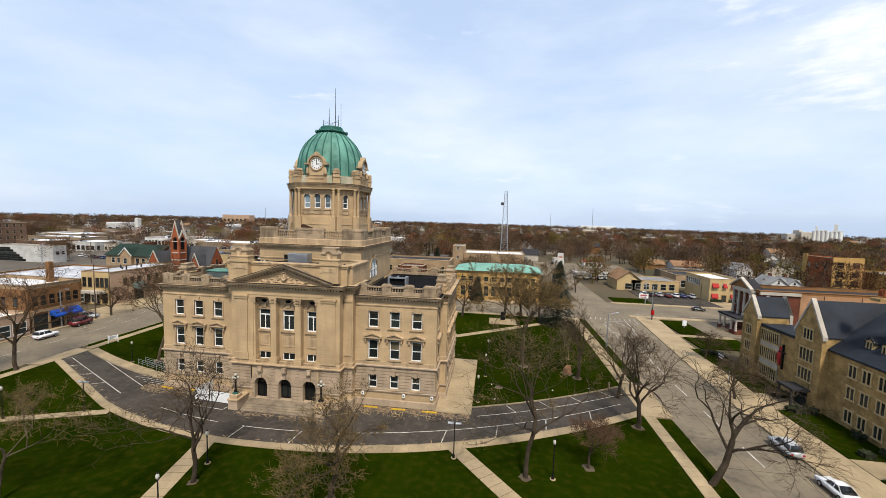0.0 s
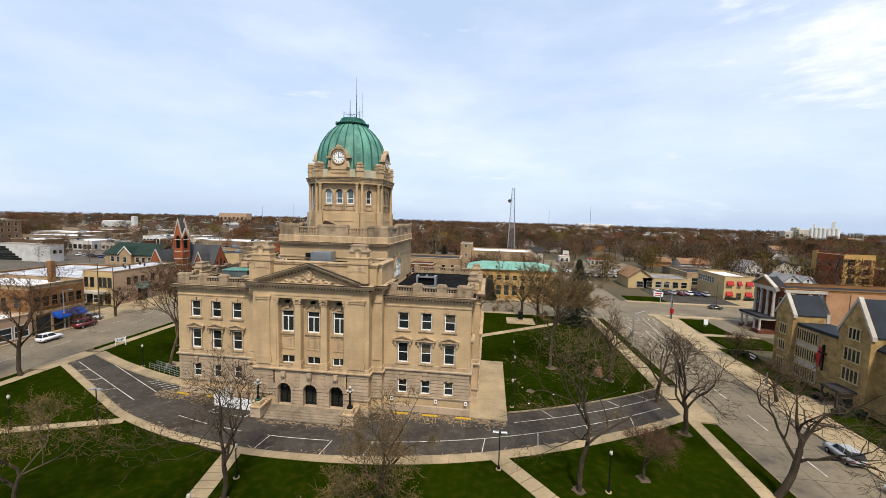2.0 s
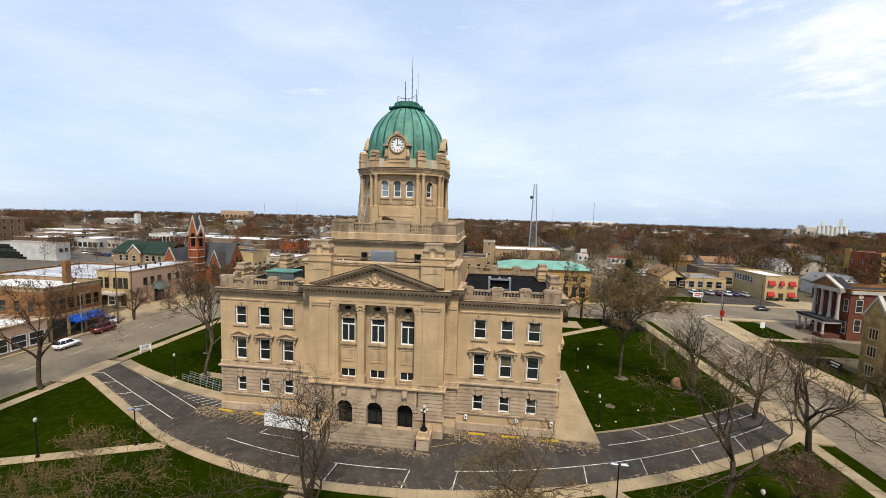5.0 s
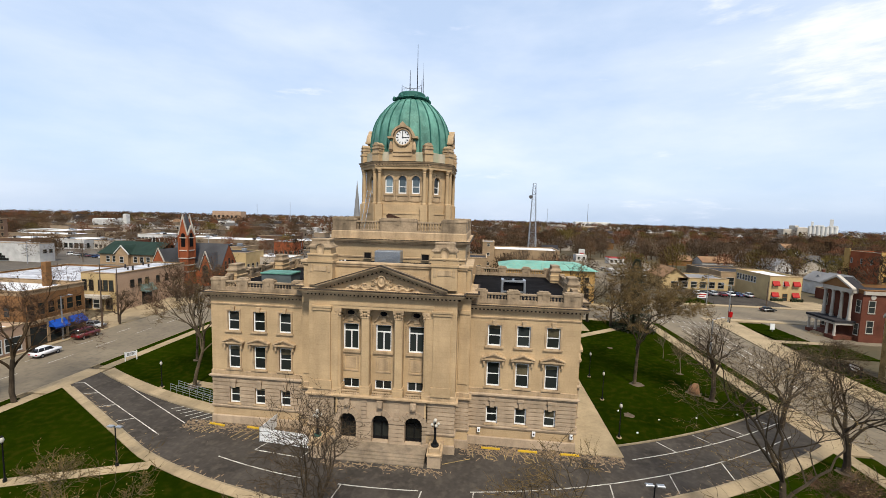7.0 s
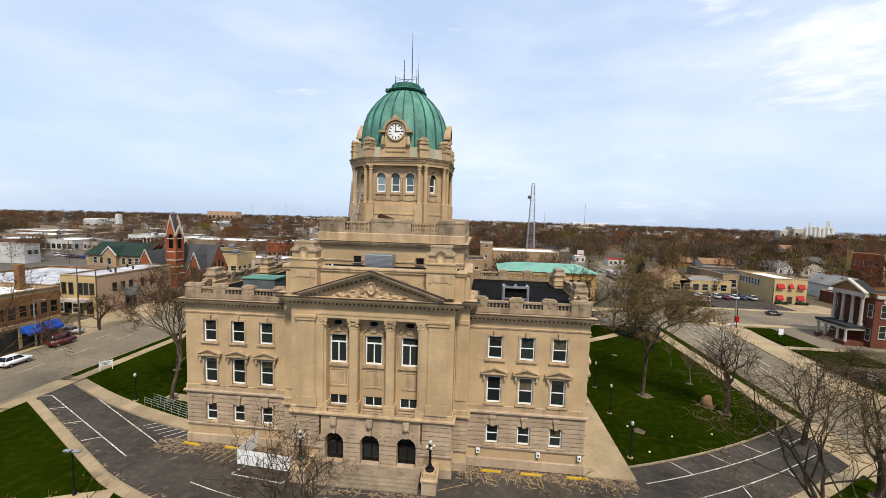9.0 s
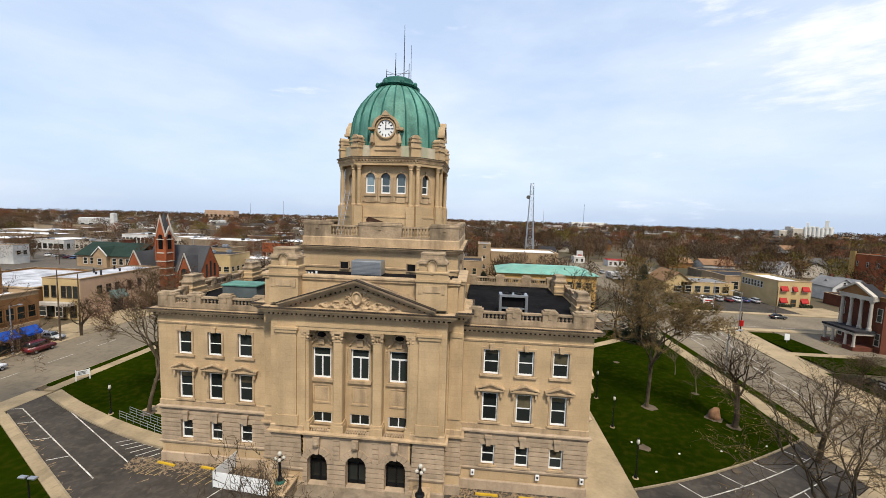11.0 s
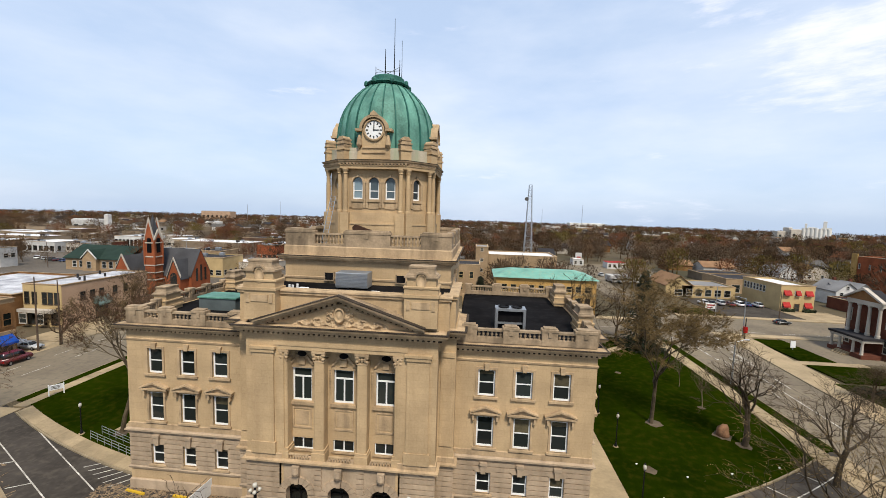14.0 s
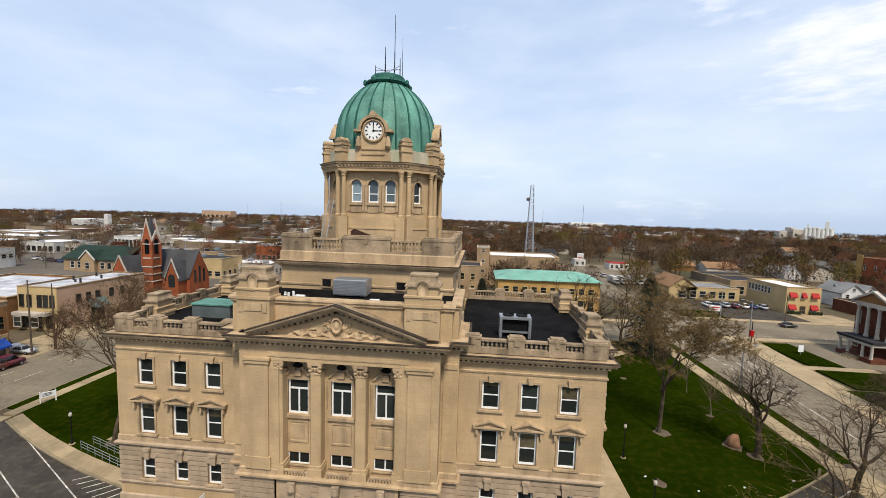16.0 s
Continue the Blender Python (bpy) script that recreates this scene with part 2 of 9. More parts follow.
def slab(bm, pts, y0, y1):
    """An outline in x and z (counter-clockwise seen from the front, -y) between depths y0 < y1."""
    a, b = [bm.verts.new((x, y0, z)) for x, z in pts], [bm.verts.new((x, y1, z)) for x, z in pts]
    bm.faces.new(a)
    bm.faces.new(b[::-1])
    for i in range(len(pts)):
        j = (i + 1) % len(pts)
        bm.faces.new((a[j], a[i], b[i], b[j]))


def sweep(bm, path, profile, closed=False):
    """A moulding: profile of (out, z) carried along a plan path, out to the right of its direction, mitred at corners."""
    n = len(path)
    rings = []
    for i in range(n):
        p = Vector(path[i])
        d0 = (p - Vector(path[i - 1])).normalized() if closed or i else None
        d1 = (Vector(path[(i + 1) % n]) - p).normalized() if closed or i < n - 1 else None
        d0, d1 = d0 or d1, d1 or d0
        n0, n1 = Vector((d0.y, -d0.x)), Vector((d1.y, -d1.x))
        off = (n0 + n1) / max(0.2, 1 + n0.dot(n1))
        rings.append([bm.verts.new((p.x + off.x * o, p.y + off.y * o, z)) for o, z in profile])
    for i in range(n if closed else n - 1):
        a, b = rings[i], rings[(i + 1) % n]
        for k in range(len(profile) - 1):
            bm.faces.new((a[k], b[k], b[k + 1], a[k + 1]))
    if not closed:
        bm.faces.new(rings[0])
        bm.faces.new(rings[-1][::-1])


def lathe(bm, profile, n=16, cx=0.0, cy=0.0, a0=0.0):
    """Profile of (radius, z), from below, turned about an upright axis."""
    rings = []
    for r, z in profile:
        rings.append([bm.verts.new((cx + r * math.cos(a0 + math.tau * i / n), cy + r * math.sin(a0 + math.tau * i / n), z)) for i in range(n)])
    for a, b in zip(rings, rings[1:]):
        for i in range(n):
            bm.faces.new((a[i], a[(i + 1) % n], b[(i + 1) % n], b[i]))
    bm.faces.new(rings[0][::-1])
    bm.faces.new(rings[-1])


def rod(bm, p, q, r0, r1=None, n=6):
    p, q = Vector(p), Vector(q)
    d = (q - p).normalized()
    u = d.orthogonal().normalized()
    w = d.cross(u)
    r1 = r0 if r1 is None else r1
    a = [bm.verts.new(p + (u * math.cos(math.tau * i / n) + w * math.sin(math.tau * i / n)) * r0) for i in range(n)]
    b = [bm.verts.new(q + (u * math.cos(math.tau * i / n) + w * math.sin(math.tau * i / n)) * r1) for i in range(n)]
    bm.faces.new(a[::-1])
    bm.faces.new(b)
    for i in range(n):
        bm.faces.new((a[i], a[(i + 1) % n], b[(i + 1) % n], b[i]))


def wall(bm, x0, x1, z0, z1, y, thick, holes):
    """A wall along x, its face at y and its body behind it, as one closed mesh; holes are (x0, x1, z0, z1)."""
    xs = sorted({round(min(max(v, x0), x1), 4) for h in holes for v in h[:2]} | {x0, x1})
    zs = sorted({round(min(max(v, z0), z1), 4) for h in holes for v in h[2:]} | {z0, z1})

    def solid(i, k):
        if not (0 <= i < len(xs) - 1 and 0 <= k < len(zs) - 1):
            return False
        cx, cz = (xs[i] + xs[i + 1]) / 2, (zs[k] + zs[k + 1]) / 2
        return not any(h[0] < cx < h[1] and h[2] < cz < h[3] for h in holes)

    grid = {}

    def v(i, k, d):
        if (i, k, d) not in grid:
            grid[i, k, d] = bm.verts.new((xs[i], y + d * thick, zs[k]))
        return grid[i, k, d]

    for i in range(len(xs) - 1):
        for k in range(len(zs) - 1):
            if not solid(i, k):
                continue
            bm.faces.new((v(i, k, 0), v(i + 1, k, 0), v(i + 1, k + 1, 0), v(i, k + 1, 0)))
            bm.faces.new((v(i, k, 1), v(i, k + 1, 1), v(i + 1, k + 1, 1), v(i + 1, k, 1)))
            if not solid(i - 1, k):
                bm.faces.new((v(i, k, 0), v(i, k + 1, 0), v(i, k + 1, 1), v(i, k, 1)))
            if not solid(i + 1, k):
                bm.faces.new((v(i + 1, k, 0), v(i + 1, k, 1), v(i + 1, k + 1, 1), v(i + 1, k + 1, 0)))
            if not solid(i, k - 1):
                bm.faces.new((v(i, k, 0), v(i, k, 1), v(i + 1, k, 1), v(i + 1, k, 0)))
            if not solid(i, k + 1):
                bm.faces.new((v(i, k + 1, 0), v(i + 1, k + 1, 0), v(i + 1, k + 1, 1), v(i, k + 1, 1)))


def turned(bm, m):
    bmesh.ops.transform(bm, matrix=m, verts=bm.verts)
    return bm

# ---- courthouse ----
court = tagged(empty("courthouse"), "tan limestone courthouse with green copper dome and clock", "courthouse")
WIN_MESH = {}
BLINDS = random.Random(31)
BLIND = material("dim_window_blind", (0.105, 0.088, 0.050), 0.7, 0.2, 1.5, 9.0, 0.0, per_object=0.45)


def pane_mesh(key, make, mat):
    if key not in WIN_MESH:
        bm = bmesh.new()
        make(bm)
        ob = part(key, bm, mat)
        WIN_MESH[key] = ob.data
        bpy.data.objects.remove(ob)
    return WIN_MESH[key]


def arch_pts(cx, z, r, n=10, a0=0.0, a1=math.pi):
    return [(cx + r * math.cos(a0 + (a1 - a0) * i / n), z + r * math.sin(a0 + (a1 - a0) * i / n)) for i in range(n + 1)]


def spandrels(bm, cx, w, zs, zt, y0, y1):
    """Fills the corners over a round-headed opening that springs at zs, up to zt."""
    left = arch_pts(cx, zs, w / 2, 8, math.pi, math.pi / 2)
    slab(bm, [(cx, zt), (cx - w / 2, zt)] + left[:-1] + [(cx, zs + w / 2)], y0, y1)
    right = arch_pts(cx, zs, w / 2, 8, math.pi / 2, 0)
    slab(bm, [(cx + w / 2, zt), (cx, zt), (cx, zs + w / 2)] + right[1:], y0, y1)


def window(parent, x, y, z, w, h, rz=0.0, kind="sash", glass=None, name="window"):
    """A white window, its outer face at y; kind: sash, pair (two lights under a transom), low (two lights), arch."""
    def make(bm):
        f = 0.08 if kind == "low" else 0.125
        box(bm, -w / 2, -w / 2 + f, 0, 0.10, 0, h)
        box(bm, w / 2 - f, w / 2, 0, 0.10, 0, h)
        box(bm, -w / 2 + f, w / 2 - f, 0, 0.10, 0, f * 1.2)
        if kind != "arch":
            box(bm, -w / 2 + f, w / 2 - f, 0, 0.10, h - f, h)
        if kind in ("sash", "arch"):
            box(bm, -w / 2 + f, w / 2 - f, 0.02, 0.11, h * 0.5 - 0.045, h * 0.5 + 0.045)
        if kind == "pair":
            box(bm, -w / 2 + f, w / 2 - f, 0.0, 0.10, h * 0.70, h * 0.70 + 0.14)
            box(bm, -0.06, 0.06, 0.0, 0.10, f * 1.2, h * 0.70)
        if kind == "low":
            box(bm, -0.05, 0.05, 0.0, 0.10, f * 1.2, h - f)

    def glaze(bm):
        if kind == "arch":
            slab(bm, [(-w / 2, 0.05), (w / 2, 0.05)] + arch_pts(0, h, w / 2, 10), 0.06, 0.075)
        else:
            box(bm, -w / 2 + 0.05, w / 2 - 0.05, 0.06, 0.075, 0.05, h - 0.05)

    key = f"{kind}{w:.2f}{h:.2f}"
    fr = shared(name, pane_mesh("frame" + key, make, WHITE), parent, (x, y, z), rz)
    shared("pane", pane_mesh("pane" + key + (glass or GLASS).name, glaze, glass or GLASS), fr, (0, 0, 0))
    if kind == "sash" and BLINDS.random() < 0.55:
        q = round(BLINDS.choice((0.2, 0.3, 0.45)), 2)

        def blind(bm):
            box(bm, -w / 2 + 0.1, w / 2 - 0.1, 0.045, 0.058, h * (1 - q) if q < 0.45 else h * 0.52, h - 0.08)

        shared("blind", pane_mesh(f"blind{q}{key}", blind, BLIND), fr, (0, 0, 0))
    return fr


def surround(parent, x, y, z, w, h, rz, kind):
    """The stone trim of a window: upper (flat with keystone and sill), hood (little pediment on brackets), ground (keyed lintel)."""
    def make(bm):
        if kind == "upper":
            box(bm, -w / 2 - 0.2, -w / 2, -0.06, 0.05, 0, h + 0.18)
            box(bm, w / 2, w / 2 + 0.2, -0.06, 0.05, 0, h + 0.18)
            box(bm, -w / 2 - 0.2, w / 2 + 0.2, -0.07, 0.05, h, h + 0.2)
            slab(bm, [(-0.17, h - 0.02), (0.17, h - 0.02), (0.24, h + 0.55), (-0.24, h + 0.55)], -0.2, 0.0)
        elif kind == "hood":
            box(bm, -w / 2 - 0.18, -w / 2, -0.06, 0.05, 0, h + 0.1)
            box(bm, w / 2, w / 2 + 0.18, -0.06, 0.05, 0, h + 0.1)
            box(bm, -w / 2 - 0.42, w / 2 + 0.42, -0.12, 0.05, h + 0.1, h + 0.32)
            box(bm, -w / 2 - 0.6, w / 2 + 0.6, -0.42, 0.05, h + 0.32, h + 0.46)
            slab(bm, [(-w / 2 - 0.6, h + 0.46), (w / 2 + 0.6, h + 0.46), (0, h + 0.98)], -0.2, 0.05)
            for s in (-1, 1):
                slab(bm, [(s * (w / 2 + 0.62), h + 0.46), (s * (w / 2 + 0.62), h + 0.58), (0, h + 1.08), (0, h + 0.93)][::s], -0.46, 0.05)
                box(bm, s * (w / 2 + 0.2), s * (w / 2 + 0.4), -0.3, 0.05, h - 0.25, h + 0.32)
        else:
            slab(bm, [(-0.2, h - 0.05), (0.2, h - 0.05), (0.27, h + 0.75), (-0.27, h + 0.75)], -0.28, 0.0)
            box(bm, -0.32, 0.32, -0.36, 0, h + 0.72, h + 0.98)
            for s in (-1, 1):
                slab(bm, [(s * 0.25, h), (s * (w / 2 + 0.02), h), (s * (w / 2 + 0.42), h + 0.5), (s * 0.3, h + 0.5)][::s], -0.12, 0.0)

    def sill(bm):
        o = 0.2 if kind == "ground" else 0.3
        box(bm, -w / 2 - o, w / 2 + o, -0.18, 0.1, -0.18, 0)

    shared("window_sill", pane_mesh(f"sill{kind}{w:.2f}", sill, TRIM), parent, (x, y, z), rz)
    return shared("window_trim", pane_mesh(f"trim{kind}{w:.2f}{h:.2f}", make, RUSTIC if kind == "ground" else TRIM), parent, (x, y, z), rz)


ROWS = (("ground", 2.55, 1.26, 2.0), ("hood", 6.80, 1.44, 2.74), ("upper", 11.33, 1.44, 2.36))
COURSE = [(2.36 + 0.457 * i, 2.36 + 0.457 * i + 0.42) for i in range(7)]


def courses(xs, holes, place, proud=0.09):
    """Rusticated stone courses on a face, cut by its openings; every run is a piece of its own."""
    for z0, z1 in COURSE:
        gaps = sorted((h[0], h[1]) for h in holes if h[2] < z1 and h[3] > z0)
        x = xs[0]
        for g0, g1 in gaps + [(xs[1], xs[1])]:
            if g0 - x > 0.05:
                bm = bmesh.new()
                w, t = g0 - x, proud
                box(bm, x, g0, -t, 0.02, z0 + 0.025, z1 - 0.025)
                turned(bm, place)
                part("stone_course", bm, RUSTIC, court)
            x = g1


def facade(x0, x1, cols, place, rz, rows=ROWS, top=16.0, thick=0.7):
    """A stretch of outer wall with three rows of windows; place carries it from the local x-z plane."""
    holes = [(c - w / 2, c + w / 2, z, z + h) for c in cols for _, z, w, h in rows]
    bm = bmesh.new()
    wall(bm, x0, x1, 0, top, 0, thick, holes)
    part("wall", turned(bm, place), LIMESTONE, court)
    courses((x0, x1), holes, place)
    for c in cols:
        for kind, z, w, h in rows:
            p = place @ Vector((c, 0.16, z))
            window(court, p.x, p.y, p.z, w, h, rz)
            p = place @ Vector((c, -0.01, z))
            surround(court, p.x, p.y, p.z, w, h, rz, kind)


def side(x):
    """The matrix of a face that looks to +x (or -x), its local x running along the world's y (or against it)."""
    return Matrix.Translation((x, 0, 0)) @ Matrix.Rotation(math.copysign(math.pi / 2, x), 4, "Z")


I4 = Matrix.Identity(4)
facade(9.35, 21.0, (11.96, 15.09, 18.23), I4, 0.0)
facade(-21.0, -9.35, (-18.23, -15.09, -11.96), I4, 0.0)
for s in (1, -1):
    q = s * math.pi / 2
    facade(*sorted((0.7 * s, 3.6 * s)), (2.0 * s,), side(21.0 * s), q)
    facade(*sorted((3.6 * s, 17.0 * s)), (5.4 * s, 8.2 * s, 10.3 * s, 12.4 * s, 15.2 * s), side(22.0 * s), q)
    facade(*sorted((17.0 * s, 20.5 * s)), (18.6 * s,), side(21.0 * s), q)
    for b in ((20.9 * s, 21.97 * s, 3.597, 4.3), (20.9 * s, 21.97 * s, 16.3, 17.003), (9.0 * s, 20.98 * s, 19.9, 20.497)):
        bm = bmesh.new()
        box(bm, *b, 0, 15.98)
        part("wall", bm, LIMESTONE, court)
    # solid near-black block: the rooms' shade behind the glass, put in as colour
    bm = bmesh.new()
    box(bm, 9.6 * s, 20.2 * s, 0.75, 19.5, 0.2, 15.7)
    part("interior", bm, TAR_AND_SHADE, court)

# central pavilion: two steps forward, with a recessed bay of piers
for s in (1, -1):
    bm = bmesh.new()
    box(bm, 7.96 * s, 9.35 * s, -1.1, 5.0, 0, 16.6)
    part("wall", bm, LIMESTONE, court)
    bm = bmesh.new()
    box(bm, 4.75 * s, 7.97 * s, -2.4, -0.6, 0, 16.62)
    part("wall", bm, LIMESTONE, court)
    # wide corner pilasters and the bases of the pavilion
    bm = bmesh.new()
    box(bm, 5.55 * s, 7.35 * s, -2.55, -2.4, 7.3, 15.0)
    box(bm, 5.40 * s, 7.50 * s, -2.62, -2.4, 6.3, 7.3)
    box(bm, 5.45 * s, 7.45 * s, -2.66, -2.4, 15.0, 15.3)
    box(bm, 5.35 * s, 7.55 * s, -2.74, -2.4, 15.3, 15.5)
    part("pilaster", bm, LIMESTONE, court)
    bm = bmesh.new()
    box(bm, 8.15 * s, 9.20 * s, -1.2, -1.1, 7.3, 15.0)
    box(bm, 8.10 * s, 9.25 * s, -1.3, -1.1, 15.0, 15.4)
    part("pilaster", bm, LIMESTONE, court)
    for z0, z1 in COURSE:
        for xs, y in (((5.0, 7.97), -2.4), ((7.97, 9.35), -1.1)):
            bm = bmesh.new()
            box(bm, xs[0] * s, (xs[1] + 0.06) * s, y - 0.09, y + 0.02, z0 + 0.025, z1 - 0.025)
            part("stone_course", bm, RUSTIC, court)
DOORS = (-3.62, 0.0, 3.62)
bm = bmesh.new()
dz, dw, ds = 0.7, 1.9, 2.85
wall(bm, -4.75, 4.75, 0, 5.6, -2.4, 1.0, [(c - dw / 2, c + dw / 2, dz, ds + dw / 2) for c in DOORS])
part("wall", bm, RUSTIC, court)
for c in DOORS:
    bm = bmesh.new()
    spandrels(bm, c, dw, ds, ds + dw / 2, -2.4, -1.4)
    part("spandrel", bm, RUSTIC, court)
for i in range(7):
    z0, z1 = COURSE[i]
    edges = [-5.0]
    for c in DOORS:
        r = dw / 2 + (0.0 if z1 < ds else 0.55)
        edges += [c - r, c + r]
    edges.append(5.0)
    for a, b in zip(edges[::2], edges[1::2]):
        bm = bmesh.new()
        box(bm, a, b, -2.49, -2.38, z0 + 0.025, z1 - 0.025)
        part("stone_course", bm, RUSTIC, court)
for i in range(4):
    z0 = 0.55 + 0.457 * i
    for a, b in zip([-5.0] + [c + dw / 2 for c in DOORS], [c - dw / 2 for c in DOORS] + [5.0]):
        bm = bmesh.new()
        box(bm, a, b, -2.49, -2.38, z0, min(z0 + 0.39, 2.34))
        part("stone_course", bm, RUSTIC, court)
for c in DOORS:
    door = empty("entrance_door", (c, -1.75, dz))
    door.parent = court
    bm = bmesh.new()
    slab(bm, [(-dw / 2, 0), (dw / 2, 0)] + arch_pts(0, ds - dz, dw / 2, 10), 0.12, 0.16)
    part("pane", bm, GLASS, door)
    bm = bmesh.new()
    for x in (-dw / 2 + 0.05, 0, dw / 2 - 0.05):
        box(bm, x - 0.05, x + 0.05, 0.0, 0.12, 0, ds - dz)
    box(bm, -dw / 2, dw / 2, 0.0, 0.13, ds - dz - 0.35, ds - dz - 0.2)
    box(bm, -dw / 2, dw / 2, 0.0, 0.13, 0.0, 0.25)
    part("frame", bm, BLACKIRON, door)
    # wedge stones of the arch
    for k in range(-4, 5):
        a = math.pi / 2 + k * 0.34
        r0, r1 = dw / 2, dw / 2 + (0.95 if k == 0 else 0.62)
        d = 0.155
        pts = [(c + r * math.cos(t), ds + r * math.sin(t)) for r, t in ((r0, a - d), (r1, a - d), (r1, a + d), (r0, a + d))]
        bm = bmesh.new()
        slab(bm, pts, -2.66 if k == 0 else -2.54, -2.3)
        part("keystone" if k == 0 else "arch_stone", bm, RUSTIC, court)
    bm = bmesh.new()
    box(bm, c - 0.3, c + 0.3, -2.85, -2.3, 4.68, 5.45)
    lathe(bm, [(0.26, 4.72), (0.32, 4.9), (0.22, 5.3)], 8, c, -2.75)
    part("bracket", bm, RUSTIC, court)
# the bay: back wall, tall windows, low windows, panels, piers
bm = bmesh.new()
holes = [(c - 0.86, c + 0.86, 10.46, 13.4) for c in DOORS] + [(c - 0.92, c + 0.92, 6.12, 7.16) for c in DOORS]
wall(bm, -4.75, 4.75, 5.6, 15.3, -1.34, 0.6, holes)
part("wall", bm, LIMESTONE, court)
# near-black block painted as the shade of the rooms behind the bay
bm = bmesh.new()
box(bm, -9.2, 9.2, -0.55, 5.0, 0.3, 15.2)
part("interior", bm, TAR_AND_SHADE, court)
for c in DOORS:
    window(court, c, -1.22, 10.46, 1.72, 2.94, kind="pair")
    window(court, c, -1.22, 6.12, 1.84, 1.04, kind="low")
    bm = bmesh.new()
    box(bm, c - 1.03, c - 0.86, -1.42, -1.3, 10.4, 13.6)
    box(bm, c + 0.86, c + 1.03, -1.42, -1.3, 10.4, 13.6)
    box(bm, c - 1.03, c + 1.03, -1.44, -1.3, 13.4, 13.62)
    box(bm, c - 1.1, c + 1.1, -1.55, -1.3, 10.18, 10.44)
    box(bm, c - 1.05, c + 1.05, -1.45, -1.3, 6.0, 6.12)
    part("window_trim", bm, TRIM, court)
    bm = bmesh.new()
    for x0, x1, z0, z1 in ((-0.85, 0.85, 9.78, 9.9), (-0.85, 0.85, 8.05, 8.2), (-0.85, -0.72, 8.2, 9.78), (0.72, 0.85, 8.2, 9.78)):
        box(bm, c + x0, c + x1, -1.41, -1.3, z0, z1)
    box(bm, c - 0.55, c + 0.55, -1.37, -1.3, 8.35, 9.6)
    part("panel", bm, TRIM, court)
    bm = bmesh.new()
    lathe(bm, [(0.50, -0.1), (0.60, -0.04), (0.60, 0.0), (0.46, 0.05), (0.44, 0.02)], 18)
    turned(bm, Matrix.Translation((c, -1.36, 14.62)) @ Matrix.Rotation(math.pi / 2, 4, "X") @ Matrix.Diagonal((1.15, 0.72, 1.4, 1)))
    box(bm, c - 0.28, c + 0.28, -1.55, -1.3, 13.72, 14.25)
    part("carved_wreath", bm, TRIM, court)
    for s in (-1, 1):
        bm = bmesh.new()
        lathe(bm, [(0.03 + 0.07 * abs(math.sin(k * 1.1)) * (1 - k / 40), 13.5 - 0.085 * k) for k in range(28)][::-1], 6, c + s * 1.18, -1.4)
        part("carved_garland", bm, TRIM, court)
        bm = bmesh.new()
        for k in range(6):
            u0, u1 = 0.34 + 0.11 * k, 0.34 + 0.11 * (k + 1)
            rod(bm, (c + s * u0, -1.44, 14.5 - 0.13 * k), (c + s * u1, -1.44, 14.5 - 0.13 * (k + 1)), 0.10 + 0.04 * (k % 2), 0.14 - 0.04 * (k % 2), 6)
        part("carved_swag", bm, TRIM, court)
    bm = bmesh.new()
    slab(bm, arch_pts(0, 0, 0.36, 20, 0, math.tau)[:-1], -0.02, 0.02)
    turned(bm, Matrix.Translation((c, -1.44, 14.62)) @ Matrix.Diagonal((1.1, 1, 0.66, 1)))
    part("round_vent", bm, TAR_AND_SHADE, court)
    bal = empty("balcony_rail", (c, -2.3, 5.72))
    bal.parent = court
    bm = bmesh.new()
    box(bm, -0.95, 0.95, -0.1, 0.1, 0.46, 0.56)
    box(bm, -0.95, 0.95, -0.1, 0.1, -0.05, 0.03)
    part("rail", bm, TRIM, bal)

    def small_baluster(bm):
        lathe(bm, [(0.05, 0.03), (0.085, 0.15), (0.045, 0.3), (0.06, 0.46)], 6)

    me = pane_mesh("small_baluster", small_baluster, TRIM)
    for k in range(8):
        shared("baluster", me, bal, (-0.84 + 0.24 * k, 0, 0))


